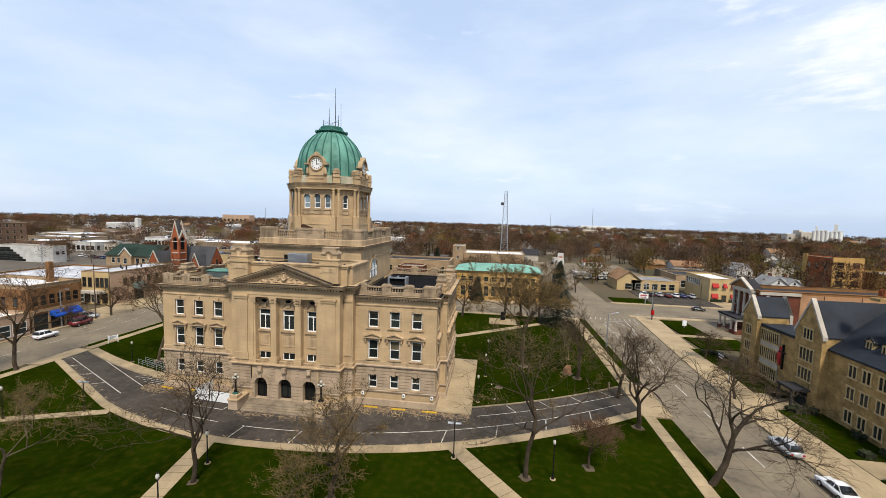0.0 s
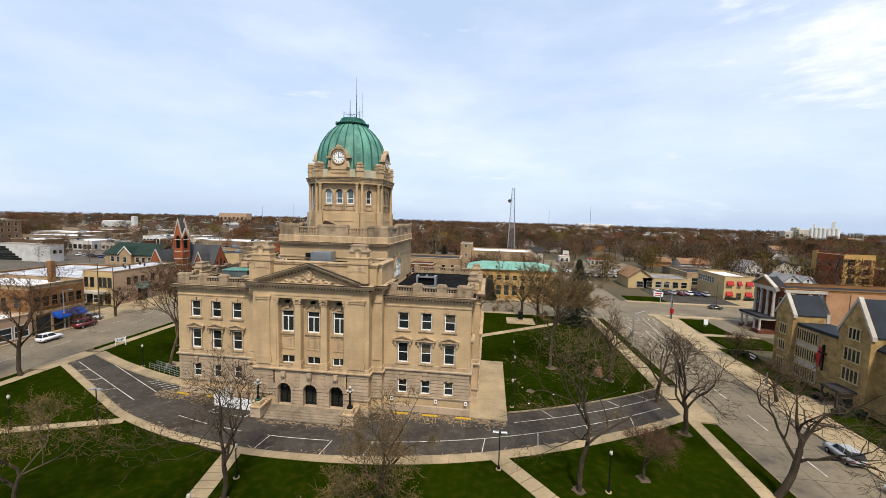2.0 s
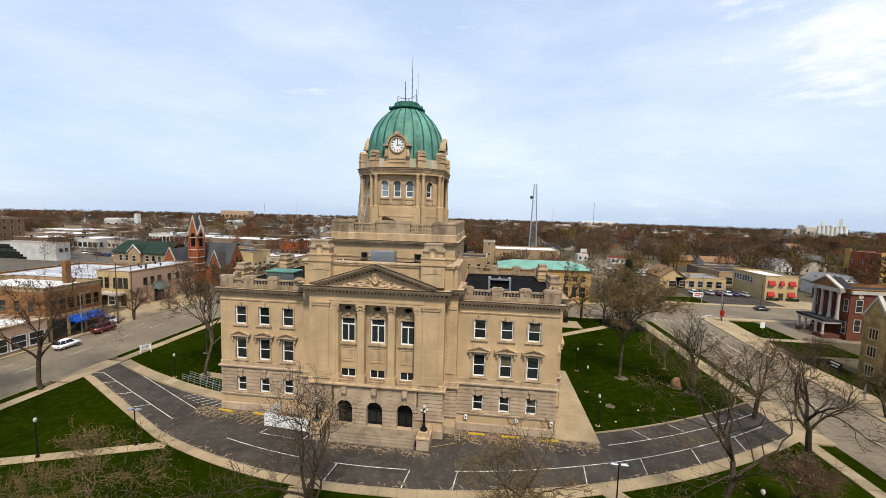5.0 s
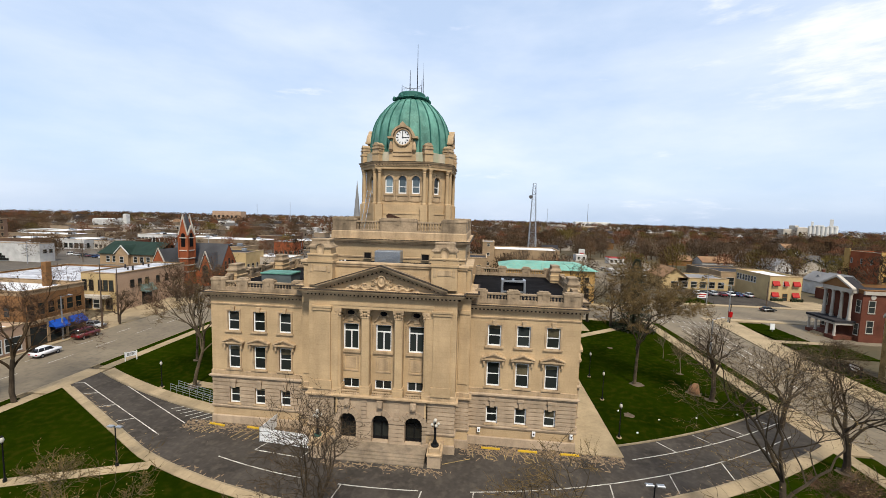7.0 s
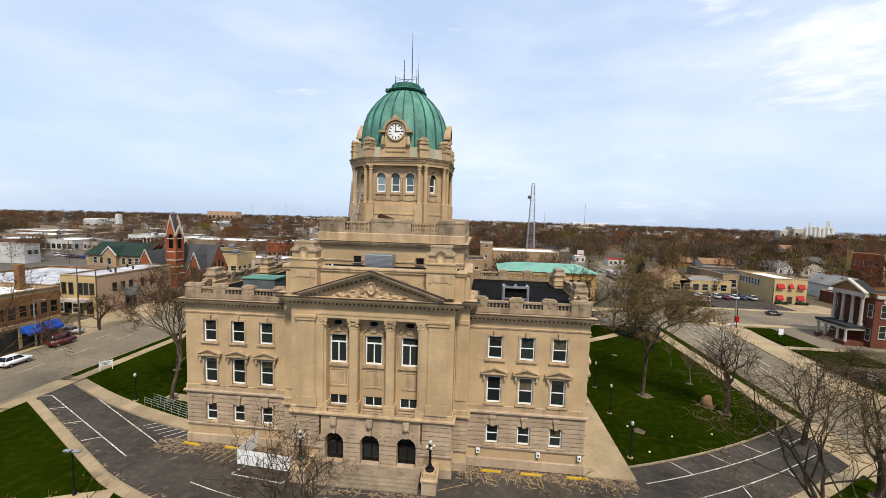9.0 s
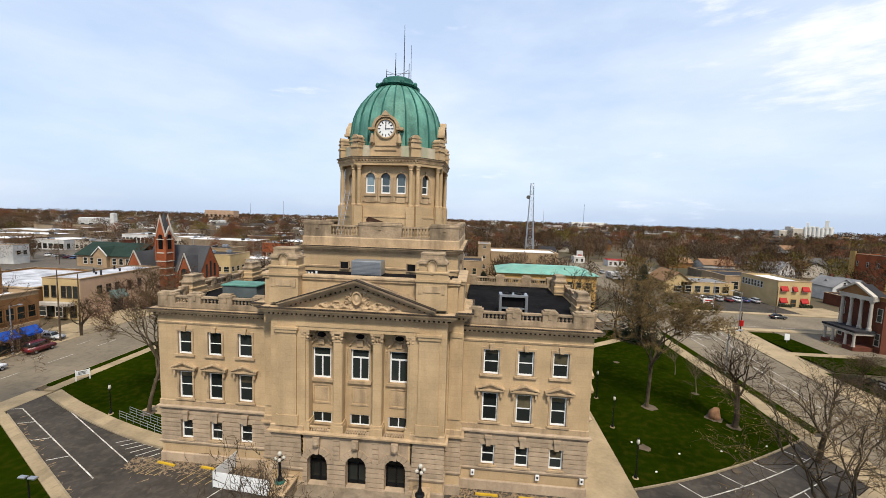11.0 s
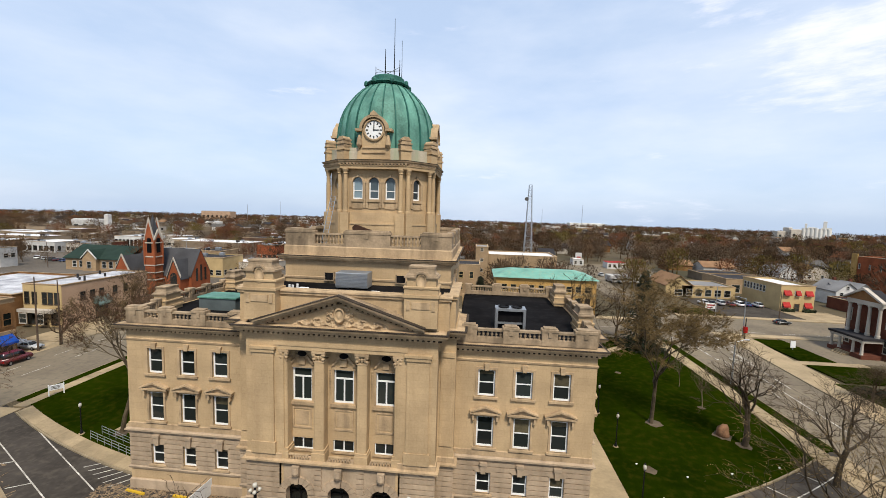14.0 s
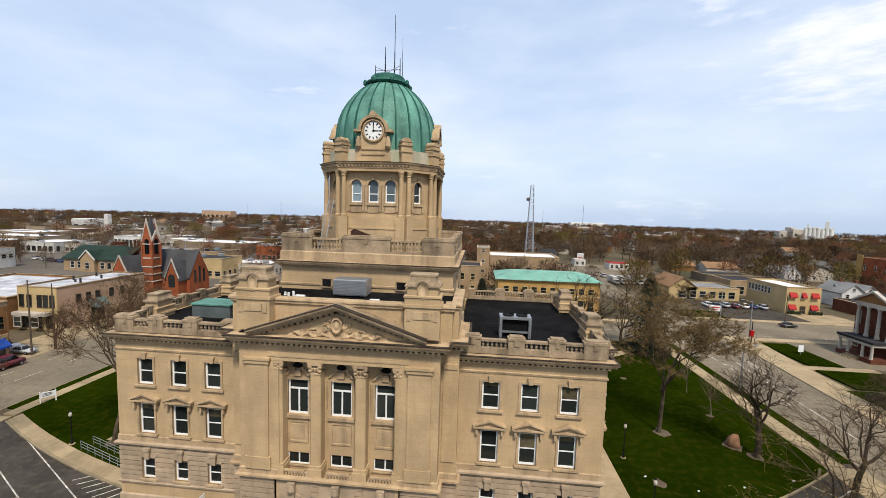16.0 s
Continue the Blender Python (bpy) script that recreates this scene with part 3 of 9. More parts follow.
def pier(x, w, half=False):
    bm = bmesh.new()
    y0, y1 = -2.30, -1.30
    box(bm, x - w / 2 - 0.14, x + w / 2 + 0.14, y0 - 0.14, y1, 5.6, 6.5)
    box(bm, x - w / 2 - 0.09, x + w / 2 + 0.09, y0 - 0.09, y1, 6.5, 6.75)
    part("pier_base", bm, LIMESTONE, court)
    bm = bmesh.new()
    n = 6
    pts = []
    c = 0.08
    for px, py in ((x - w / 2, y1), (x - w / 2, y0 + c), (x - w / 2 + c, y0), (x + w / 2 - c, y0), (x + w / 2, y0 + c), (x + w / 2, y1)):
        pts.append((px, py))
    prism(bm, pts, 6.75, 14.3)
    part("pier", bm, LIMESTONE, court)
    bm = bmesh.new()
    box(bm, x - w / 2 - 0.04, x + w / 2 + 0.04, y0 - 0.05, y1, 14.3, 14.42)
    for s in (-1, 1):
        for zz, rr in ((14.95, 0.17), (14.6, 0.12)):
            t = bmesh.new()
            lathe(t, [(rr * 0.3, -0.12), (rr, -0.1), (rr, 0.1), (rr * 0.3, 0.14)], 10)
            turned(t, Matrix.Translation((x + s * (w / 2 - 0.03), y0 - 0.02, zz)) @ Matrix.Rotation(math.pi / 2, 4, "X"))
            me = bpy.data.meshes.new("t")
            t.to_mesh(me)
            t.free()
            bm.from_mesh(me)
            bpy.data.meshes.remove(me)
    for k in range(3):
        lathe(bm, [(0.04, 14.42), (0.12, 14.6), (0.16, 14.8), (0.03, 14.86)], 6, x + (k - 1) * w * 0.3, y0 + 0.02)
    box(bm, x - w / 2 - 0.16, x + w / 2 + 0.16, y0 - 0.16, y1, 15.06, 15.26)
    part("capital", bm, TRIM, court)


for x in (-1.81, 1.81):
    pier(x, 0.86)
for x in (-4.76, 4.76):
    pier(x, 0.5)
# entablature over the bay, pediment, cornices
bm = bmesh.new()
box(bm, -5.6, 5.6, -2.42, -0.6, 15.28, 15.62)
box(bm, -5.6, 5.6, -2.48, -0.6, 15.62, 15.96)
box(bm, -5.6, 5.6, -2.42, -0.6, 15.96, 16.6)
box(bm, -9.33, 9.33, -0.58, 5.0, 16.3, 17.25)
part("entablature", bm, LIMESTONE, court)
PAV = [(-9.35, 4.0), (-9.35, -1.1), (-7.97, -1.1), (-7.97, -2.4), (7.97, -2.4), (7.97, -1.1), (9.35, -1.1), (9.35, 4.0)]
CORN = [(0.0, 0.0), (0.12, 0.0), (0.14, 0.16), (0.26, 0.18), (0.28, 0.34), (0.62, 0.40), (0.66, 0.58), (0.78, 0.64), (0.84, 0.80), (0.80, 0.84), (0.0, 0.90)]


def cornice(name, path, z, k=1.0, closed=False, mat=None):
    bm = bmesh.new()
    sweep(bm, path, [(o * k, z + h * k) for o, h in CORN], closed)
    return part(name, bm, mat or TRIM, court)


def lead(path, z, k=1.0, closed=False):
    """The dark weathered top edge of a cornice."""
    bm = bmesh.new()
    sweep(bm, path, [(0.74 * k, z + 0.845 * k), (0.86 * k, z + 0.805 * k), (0.87 * k, z + 0.87 * k), (0.66 * k, z + 0.90 * k)], closed)
    part("cornice_flashing", bm, DARKSTONE, court)


def dentils(path, z, out, step=0.42, size=0.2, h=0.2):
    bm = bmesh.new()
    for a, b in zip(path, path[1:]):
        a, b = Vector(a), Vector(b)
        d = (b - a)
        n, ln = Vector((d.y, -d.x)).normalized(), d.length
        d.normalize()
        for i in range(int(ln / step) + 1):
            p = a + d * (i + 0.5) * step
            if (p - a).length > ln + out:
                break
            e0, e1 = p + n * 0.05, p + n * out + d * size
            box(bm, e0.x, e1.x, e0.y, e1.y, z, z + h)
    ob = part("dentil_band", bm, TRIM, court)
    ob["kind"] = "stuff"
    # dark strip between the dentils: their shadow, put in as colour
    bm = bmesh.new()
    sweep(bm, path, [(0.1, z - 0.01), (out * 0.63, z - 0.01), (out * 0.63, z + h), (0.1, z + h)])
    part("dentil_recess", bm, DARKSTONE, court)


cornice("cornice", PAV, 16.5)
lead(PAV, 16.5)
dentils(PAV[1:7], 16.68, 0.5)
WING_R = [(9.35, 0), (21, 0), (21, 3.6), (22, 3.6), (22, 17.0), (21, 17.0), (21, 20.5), (9.35, 20.5)]
WING_L = [(-x, y) for x, y in WING_R[::-1]]
for path in (WING_R, WING_L):
    cornice("cornice", path, 15.22, 0.85)
    lead(path, 15.22, 0.85)
    dentils(path[:-1] if path is WING_R else path[1:], 15.36, 0.42)
    for prof in ([(0, 14.4), (0.07, 14.4), (0.1, 14.55), (0, 14.6)], [(0, 5.52), (0.1, 5.55), (0.14, 5.75), (0.3, 5.8), (0.3, 5.95), (0.0, 6.05)],
                 [(0, 6.05), (0.08, 6.05), (0.08, 6.5), (0, 6.55)], [(0, 2.0), (0.12, 2.02), (0.17, 2.2), (0.12, 2.32), (0.0, 2.34)], [(0, 0), (0.12, 0), (0.12, 0.9), (0.06, 1.0), (0.0, 1.0)]):
        bm = bmesh.new()
        sweep(bm, path, prof)
        part("string_course", bm, RUSTIC if prof[0][1] < 6 else TRIM, court)
bm = bmesh.new()
F = [(-9.35, 0), (-9.35, -1.1), (-7.97, -1.1), (-7.97, -2.4), (7.97, -2.4), (7.97, -1.1), (9.35, -1.1), (9.35, 0)]
sweep(bm, F, [(0, 5.45), (0.1, 5.48), (0.14, 5.6), (0.34, 5.65), (0.34, 5.8), (0.0, 5.86)])
part("string_course", bm, TRIM, court)
for s in (1, -1):
    fs = [(4.9, -2.4), (7.97, -2.4), (7.97, -1.1), (9.35, -1.1), (9.35, 0)]
    if s < 0:
        fs = [(-x, y) for x, y in fs[::-1]]
    for prof in ([(0, 5.86), (0.1, 5.86), (0.1, 6.28), (0, 6.34)], [(0, 0), (0.12, 0), (0.12, 0.9), (0.06, 1.0), (0.0, 1.0)], [(0, 2.0), (0.12, 2.02), (0.17, 2.2), (0.12, 2.32), (0.0, 2.34)]):
        bm = bmesh.new()
        sweep(bm, fs, prof)
        part("string_course", bm, RUSTIC if prof[0][1] < 5 else TRIM, court)
# pediment
ped = empty("pediment", (0, 0, 17.35))
ped.parent = court
PW, PH = 6.6, 2.16
bm = bmesh.new()
slab(bm, [(-PW, 0), (PW, 0), (0, PH - 0.15)], -2.35, -1.2)
part("tympanum", bm, LIMESTONE, ped)
for s in (1, -1):
    bm = bmesh.new()
    for k, (y, a, b) in enumerate(((-2.75, 0.0, 0.22), (-3.1, 0.22, 0.42), (-3.25, 0.42, 0.55))):
        slab(bm, [(s * (PW + 0.35), a - 0.12), (s * (PW + 0.35), b - 0.12), (0, PH + b), (0, PH + a)][::s], y, -1.2)
    part("raking_cornice", bm, TRIM, ped)
    bm = bmesh.new()
    slab(bm, [(s * (PW + 0.4), 0.43), (s * (PW + 0.4), 0.49), (0, PH + 0.62), (0, PH + 0.56)][::s], -3.3, -2.75)
    part("raking_flashing", bm, DARKSTONE, ped)
    bm = bmesh.new()
    slab(bm, [(s * (PW + 0.36), 0.41), (s * (PW + 0.36), 0.45), (0, PH + 0.59), (0, PH + 0.55)][::s], -2.75, -1.2)
    part("raking_weathering", bm, WORN, ped)
    bm = bmesh.new()
    slab(bm, [(s * (PW - 0.95), 0.06), (s * (PW - 0.75), 0.06), (0, PH - 0.27), (0, PH - 0.36)][::s], -2.46, -2.3)
    part("inner_moulding", bm, TRIM, ped)
    # dark slab below the raking cornice, painted as the overhang's shade
    bm = bmesh.new()
    slab(bm, [(s * PW, -0.16), (s * PW, 0.0), (0, PH), (0, PH - 0.2)][::s], -2.45, -2.3)
    part("raking_recess", bm, DARKSTONE, ped)
    for k in range(14):
        x = s * (0.35 + k * 0.45)
        z = PH * (1 - abs(x) / PW) - 0.06
        bm = bmesh.new()
        box(bm, x - 0.1, x + 0.1, -2.7, -2.3, z - 0.1, z + 0.12)
        part("bracket", bm, TRIM, ped)
bm = bmesh.new()
lathe(bm, [(0.34, -0.1), (0.46, -0.1), (0.5, 0.1), (0.42, 0.2), (0.36, 0.14), (0.34, 0.04), (0.2, 0.12), (0.0, 0.16)], 22)
turned(bm, Matrix.Translation((0, -2.52, 1.02)) @ Matrix.Rotation(math.pi / 2, 4, "X") @ Matrix.Diagonal((0.92, 1.3, 1.1, 1)))
part("cartouche", bm, TRIM, ped, smooth=True)
for s in (1, -1):
    for x, z, r, tall in ((0.62, 1.45, 0.2, 0.12), (0.72, 0.98, 0.2, 0.3), (0.6, 0.45, 0.24, 0.12), (1.02, 1.1, 0.16, 0.2), (1.0, 0.62, 0.2, 0.16)):
        bm = bmesh.new()
        lathe(bm, [(r * 0.45, -0.1), (r * 0.9, -0.08), (r * 0.92, 0.0), (r * 0.6, 0.07), (r * 0.45, 0.0), (0.0, 0.04)], 12)
        turned(bm, Matrix.Translation((s * x, -2.46, z)) @ Matrix.Rotation(s * 0.5, 4, "Y") @ Matrix.Rotation(math.pi / 2, 4, "X") @ Matrix.Diagonal((0.8, 1.0 + tall, 1, 1)))
        part("scroll", bm, TRIM, ped, smooth=True)
bm = bmesh.new()
NX, NZ = 150, 26
grid = []
for j in range(NZ + 1):
    for i in range(NX + 1):
        x, z = -4.6 + 9.2 * i / NX, 0.02 + 1.6 * j / NZ
        ax = abs(x)
        mass = min(1.25 * math.exp(-(ax / 1.0) ** 4) + 0.78 * math.exp(-((ax - 1.9) / 0.8) ** 2) + 0.46 * math.exp(-((ax - 3.2) / 0.7) ** 4), (PH - 0.35) * (1 - ax / PW) - 0.1)
        t = min(1.0, max(0.0, (mass - z) / 0.14))
        v = noise.noise(Vector((ax * 2.1, z * 3.4, 1.7))) + 0.7 * noise.noise(Vector((ax * 5.5, z * 6.5, 4.2)))
        grid.append(bm.verts.new((x, -2.34 - t * t * (3 - 2 * t) * (0.18 + 0.26 * v), z)))
for j in range(NZ):
    for i in range(NX):
        k = j * (NX + 1) + i
        bm.faces.new((grid[k], grid[k + 1], grid[k + NX + 2], grid[k + NX + 1]))
part("carved_relief", bm, TRIM, ped, smooth=True)

# attic arm behind the pediment, with its two panelled blocks
bm = bmesh.new()
box(bm, -8.75, 8.75, -1.9, -1.3, 17.2, 19.85)
box(bm, -8.7, 8.7, -1.0, -0.5, 17.2, 19.7)
for s in (1, -1):
    box(bm, 8.7 * s, 9.2 * s, -1.0, 5.2, 17.0, 19.7)
part("attic_wall", bm, LIMESTONE, court)
bm = bmesh.new()
ARM = [(-9.2, 5.2), (-9.2, -1.0), (-8.75, -1.0), (-8.75, -1.9), (8.75, -1.9), (8.75, -1.0), (9.2, -1.0), (9.2, 5.2)]
sweep(bm, ARM, [(-0.6, 19.85), (0.0, 19.7), (0.14, 19.78), (0.16, 20.0), (0.24, 20.02), (0.22, 20.16), (-0.6, 20.2)])
part("coping", bm, TRIM, court)
bm = bmesh.new()
box(bm, -8.6, 8.6, -1.3, 5.2, 19.3, 19.5)
part("roof", bm, TAR_AND_SHADE, court)


def attic_block(x, y, z, k=1.0, rz=0.0, body=2.5):
    """A panelled stone block with a round medallion and a stepped, rounded cap."""
    e = empty("attic_block", (x, y, z), rz)
    e.parent = court
    bm = bmesh.new()
    w, d = 1.05 * k, 0.62 * k
    box(bm, -w * 1.12, w * 1.12, -d * 1.05, d * 1.05, -body, -0.1)
    box(bm, -w * 1.22, w * 1.22, -d * 1.2, d * 1.2, -0.1, 0.12)
    part("base", bm, LIMESTONE, e)
    bm = bmesh.new()
    box(bm, -w * 1.14, w * 1.14, -d * 1.04, d * 1.04, 0.12, 0.62, 0.03)
    box(bm, -w * 1.2, w * 1.2, -d * 1.14, d * 1.14, 0.62, 0.8, 0.05)
    box(bm, -w * 0.98, w * 0.98, -d * 0.95, d * 0.95, 0.8, 1.45)
    part("block", bm, LIMESTONE, e)
    ra = 0.44 * k
    bm = bmesh.new()
    for s in (-1, 1):
        box(bm, s * ra * 0.86, s * w * 1.14, -d * 1.14, d * 1.14, 1.42, 1.6, 0.04)
    box(bm, -ra * 0.9, ra * 0.9, -d * 0.9, d * 1.14, 1.42, 1.6)
    o, i = arch_pts(0, 1.42, ra * 1.12, 10), arch_pts(0, 1.42, ra * 0.84, 10)
    for q in range(10):
        slab(bm, [i[q], o[q], o[q + 1], i[q + 1]], -d * 1.2, -d * 0.6)
    part("cornice", bm, WORN, e)
    bm = bmesh.new()
    slab(bm, [(-ra * 0.85, 1.3), (ra * 0.85, 1.3)] + i[1:-1], -d * 0.98, -d * 0.6)
    part("arch_panel", bm, LIMESTONE, e)
    bm = bmesh.new()
    rings = []
    for px, py, pz in ((w * 1.04, d * 1.02, 1.6), (w * 1.02, d, 1.68), (w * 0.9, d * 0.88, 1.78), (w * 0.84, d * 0.82, 1.95), (w * 0.83, d * 0.8, 2.18), (w * 0.88, d * 0.85, 2.2), (w * 0.88, d * 0.85, 2.34), (w * 0.7, d * 0.65, 2.39)):
        rings.append([bm.verts.new((sx * px, sy * py, pz)) for sx, sy in ((-1, -1), (1, -1), (1, 1), (-1, 1))])
    for r0, r1 in zip(rings, rings[1:]):
        for q in range(4):
            bm.faces.new((r0[q], r0[(q + 1) % 4], r1[(q + 1) % 4], r1[q]))
    bm.faces.new(rings[-1])
    bm.faces.new(rings[0][::-1])
    part("cap", bm, WORN, e)
    bm = bmesh.new()
    lathe(bm, [(0.5 * k, 0.0), (0.5 * k, 0.08), (0.43 * k, 0.11), (0.40 * k, 0.03), (0.0, 0.07)], 22)
    turned(bm, Matrix.Translation((0, -d * 0.95, 1.12)) @ Matrix.Rotation(math.pi / 2, 4, "X") @ Matrix.Diagonal((0.7, 1.18, 1, 1)))
    part("medallion", bm, TRIM, e, smooth=True)
    bm = bmesh.new()
    for s in (-1, 1):
        box(bm, s * w * 0.72, s * w * 0.95, -d * 1.15, -d, -1.1, -0.35)
    box(bm, -w * 0.6, w * 0.6, -d * 1.14, -d, -1.0, -0.45)
    part("panel", bm, TRIM, e)
    return e


attic_block(6.55, -2.05, 20.25, 1.12)
attic_block(-6.55, -2.05, 20.25, 1.12)
for s in (1, -1):
    for y in (4.8, 16.0):
        e = attic_block(20.9 * s, y, 16.5, 0.95, math.copysign(math.pi / 2, s), 0.5)
        e.scale = (1.0, 1.15, 0.86)

# balustrades
def big_baluster(bm):
    lathe(bm, [(0.10, 0), (0.10, 0.06), (0.06, 0.12), (0.12, 0.32), (0.06, 0.62), (0.10, 0.7), (0.10, 0.76)], 8)


BALUSTER = pane_mesh("big_baluster", big_baluster, WORN)


def balustrade(a, b, z, posts, name="balustrade", h=1.28, width=0.5):
    """A parapet from a to b: plinth, rail, balusters, and pedestals (start, length) along it, with raised caps."""
    a, b = Vector(a), Vector(b)
    e = empty(name, (a.x, a.y, z), math.atan2(b.y - a.y, b.x - a.x))
    e.parent = court
    ln, w = (b - a).length, width / 2
    bm = bmesh.new()
    box(bm, 0.03, ln - 0.03, -w, w, 0, 0.45)
    part("plinth", bm, WORN, e)
    bm = bmesh.new()
    box(bm, 0.03, ln - 0.03, -w * 0.9, w * 0.9, h - 0.3, h - 0.13)
    part("rail", bm, WORN, e)
    x = 0.0
    for p, q in posts + [(ln, 0)]:
        n = int((p - x) / 0.33)
        for i in range(n):
            shared("baluster", BALUSTER, e, (x + (i + 0.5) * (p - x) / n, 0, 0.45), 0, (1, 1, (h - 0.75) / 0.76))
        if q:
            bm = bmesh.new()
            box(bm, p, p + q, -w * 1.15, w * 1.15, 0, h - 0.12)
            box(bm, p - 0.06, p + q + 0.06, -w * 1.35, w * 1.35, h - 0.12, h + 0.12, 0.04)
            if q > 0.8:
                box(bm, p + 0.12, p + q - 0.12, -w * 1.2, w * 1.2, h + 0.12, h + 0.26, 0.04)
            for s in (-1, 1):
                box(bm, p + q / 2 - 0.14, p + q / 2 + 0.14, s * w * 1.15, s * w * 1.42, h - 0.55, h - 0.12)
            part("pedestal", bm, WORN, e)
        x = p + q


for s in (1, -1):
    pr = [(0.35, 1.25), (3.75, 1.3), (6.95, 1.3), (9.65, 1.75)]
    if s > 0:
        balustrade((9.4, 0.12), (20.9, 0.12), 16.05, pr)
    else:
        balustrade((-20.9, 0.12), (-9.4, 0.12), 16.05, [(11.5 - p - q, q) for p, q in pr[::-1]])
    balustrade((20.85 * s, 0.4), (20.85 * s, 3.6), 16.05, [(0, 0.3), (2.6, 0.6)])
    balustrade((21.75 * s, 5.6), (21.75 * s, 15.0), 16.05, [(0, 0.4), (3.0, 0.8), (5.8, 0.8), (9.0, 0.4)])
    balustrade((20.85 * s, 17.0), (20.85 * s, 20.2), 16.05, [(0, 0.6), (2.8, 0.4)])
    balustrade((9.4 * s, 20.3), (20.9 * s, 20.3), 16.05, [(0, 0.8), (3.6, 1.2), (7.3, 1.2), (10.7, 0.8)])
    bm = bmesh.new()
    box(bm, 9.3 * s, 21.5 * s, 0.4, 20.1, 15.75, 15.98)
    part("roof", bm, TAR_AND_SHADE, court, "black tar roof")

# upper stage under the drum
CX, CY = -0.2, 13.5
US = 8.3
bm = bmesh.new()
box(bm, -US, US, 5.0, 22.0, 15.8, 22.0)
part("upper_wall", bm, LIMESTONE, court)
STAGE = [(-US, 5.0), (US, 5.0), (US, 22.0), (-US, 22.0)]
cornice("upper_cornice", STAGE, 21.6, 0.75, True)
lead(STAGE, 21.6, 0.75, True)
bm = bmesh.new()
sweep(bm, STAGE, [(0, 19.9), (0.08, 19.92), (0.1, 20.1), (0, 20.15)], True)
part("string_course", bm, TRIM, court)
bm = bmesh.new()
sweep(bm, STAGE, [(0.0, 22.2), (0.1, 22.2), (0.08, 23.1), (0.0, 23.2)], True)
part("string_course", bm, TRIM, court)
for a, b in zip(STAGE, STAGE[1:] + STAGE[:1]):
    a, b = Vector(a), Vector(b)
    n = Vector((-(b - a).y, (b - a).x)).normalized() * 0.3
    ln = (b - a).length
    balustrade(a + n, b + n, 22.95, [(0.0, 3.0), (6.0, ln - 12.0), (ln - 3.0, 3.0)], "parapet", 1.65, 0.5)
bm = bmesh.new()
box(bm, -US + 0.1, US - 0.1, 5.1, 21.9, 22.0, 22.95)
part("upper_wall", bm, LIMESTONE, court)
bm = bmesh.new()
box(bm, -US + 0.6, US - 0.6, 5.6, 21.4, 22.95, 23.02)
part("roof", bm, TAR_AND_SHADE, court)
for s in (1, -1):
    lun = empty("lunette_window", (US * s, 11.2, 16.6), math.copysign(math.pi / 2, s))
    lun.parent = court
    bm = bmesh.new()
    slab(bm, [(-1.7, 0.2), (1.7, 0.2)] + arch_pts(0, 1.5, 1.7, 14), -0.06, 0.02)
    part("pane", bm, PALEGLASS, lun)
    bm = bmesh.new()
    for x in (-1.65, -0.85, 0, 0.85, 1.65):
        box(bm, x - 0.08, x + 0.08, -0.13, 0, 0.2, 1.5 + math.sqrt(max(0, 1.7 ** 2 - x * x)))
    box(bm, -1.7, 1.7, -0.13, 0, 1.4, 1.55)
    part("frame", bm, WHITE, lun)
    bm = bmesh.new()
    o, i = arch_pts(0, 1.5, 2.1, 14), arch_pts(0, 1.5, 1.7, 14)
    for k in range(14):
        slab(bm, [i[k], o[k], o[k + 1], i[k + 1]], -0.2, 0.02)
    box(bm, -0.3, 0.3, -0.32, 0, 3.1, 3.95)
    part("arch_trim", bm, TRIM, lun)

# drum
HA, AP = 3.14, 5.48
OCT = [(-HA, -AP), (HA, -AP), (AP, -HA), (AP, HA), (HA, AP), (-HA, AP), (-AP, HA), (-AP, -HA)]
OCTW = [(CX + x * 1.045, CY + y * 1.045) for x, y in OCT]


def grown(k):
    return [(CX + x * k, CY + y * k) for x, y in OCT]


bm = bmesh.new()
prism(bm, grown(1.07), 22.9, 25.35)
prism(bm, grown(1.08), 25.35, 25.5)
prism(bm, grown(1.05), 25.5, 26.6)
part("drum_base", bm, LIMESTONE, court)
bm = bmesh.new()
prism(bm, grown(0.86), 26.6, 31.0)
part("drum_core", bm, TAR_AND_SHADE, court)


def drum_column(bm):
    lathe(bm, [(0.30, 26.6), (0.30, 26.75), (0.24, 26.85), (0.235, 29.2), (0.20, 30.55), (0.26, 30.62), (0.22, 30.7), (0.33, 30.98), (0.33, 31.08)], 12)


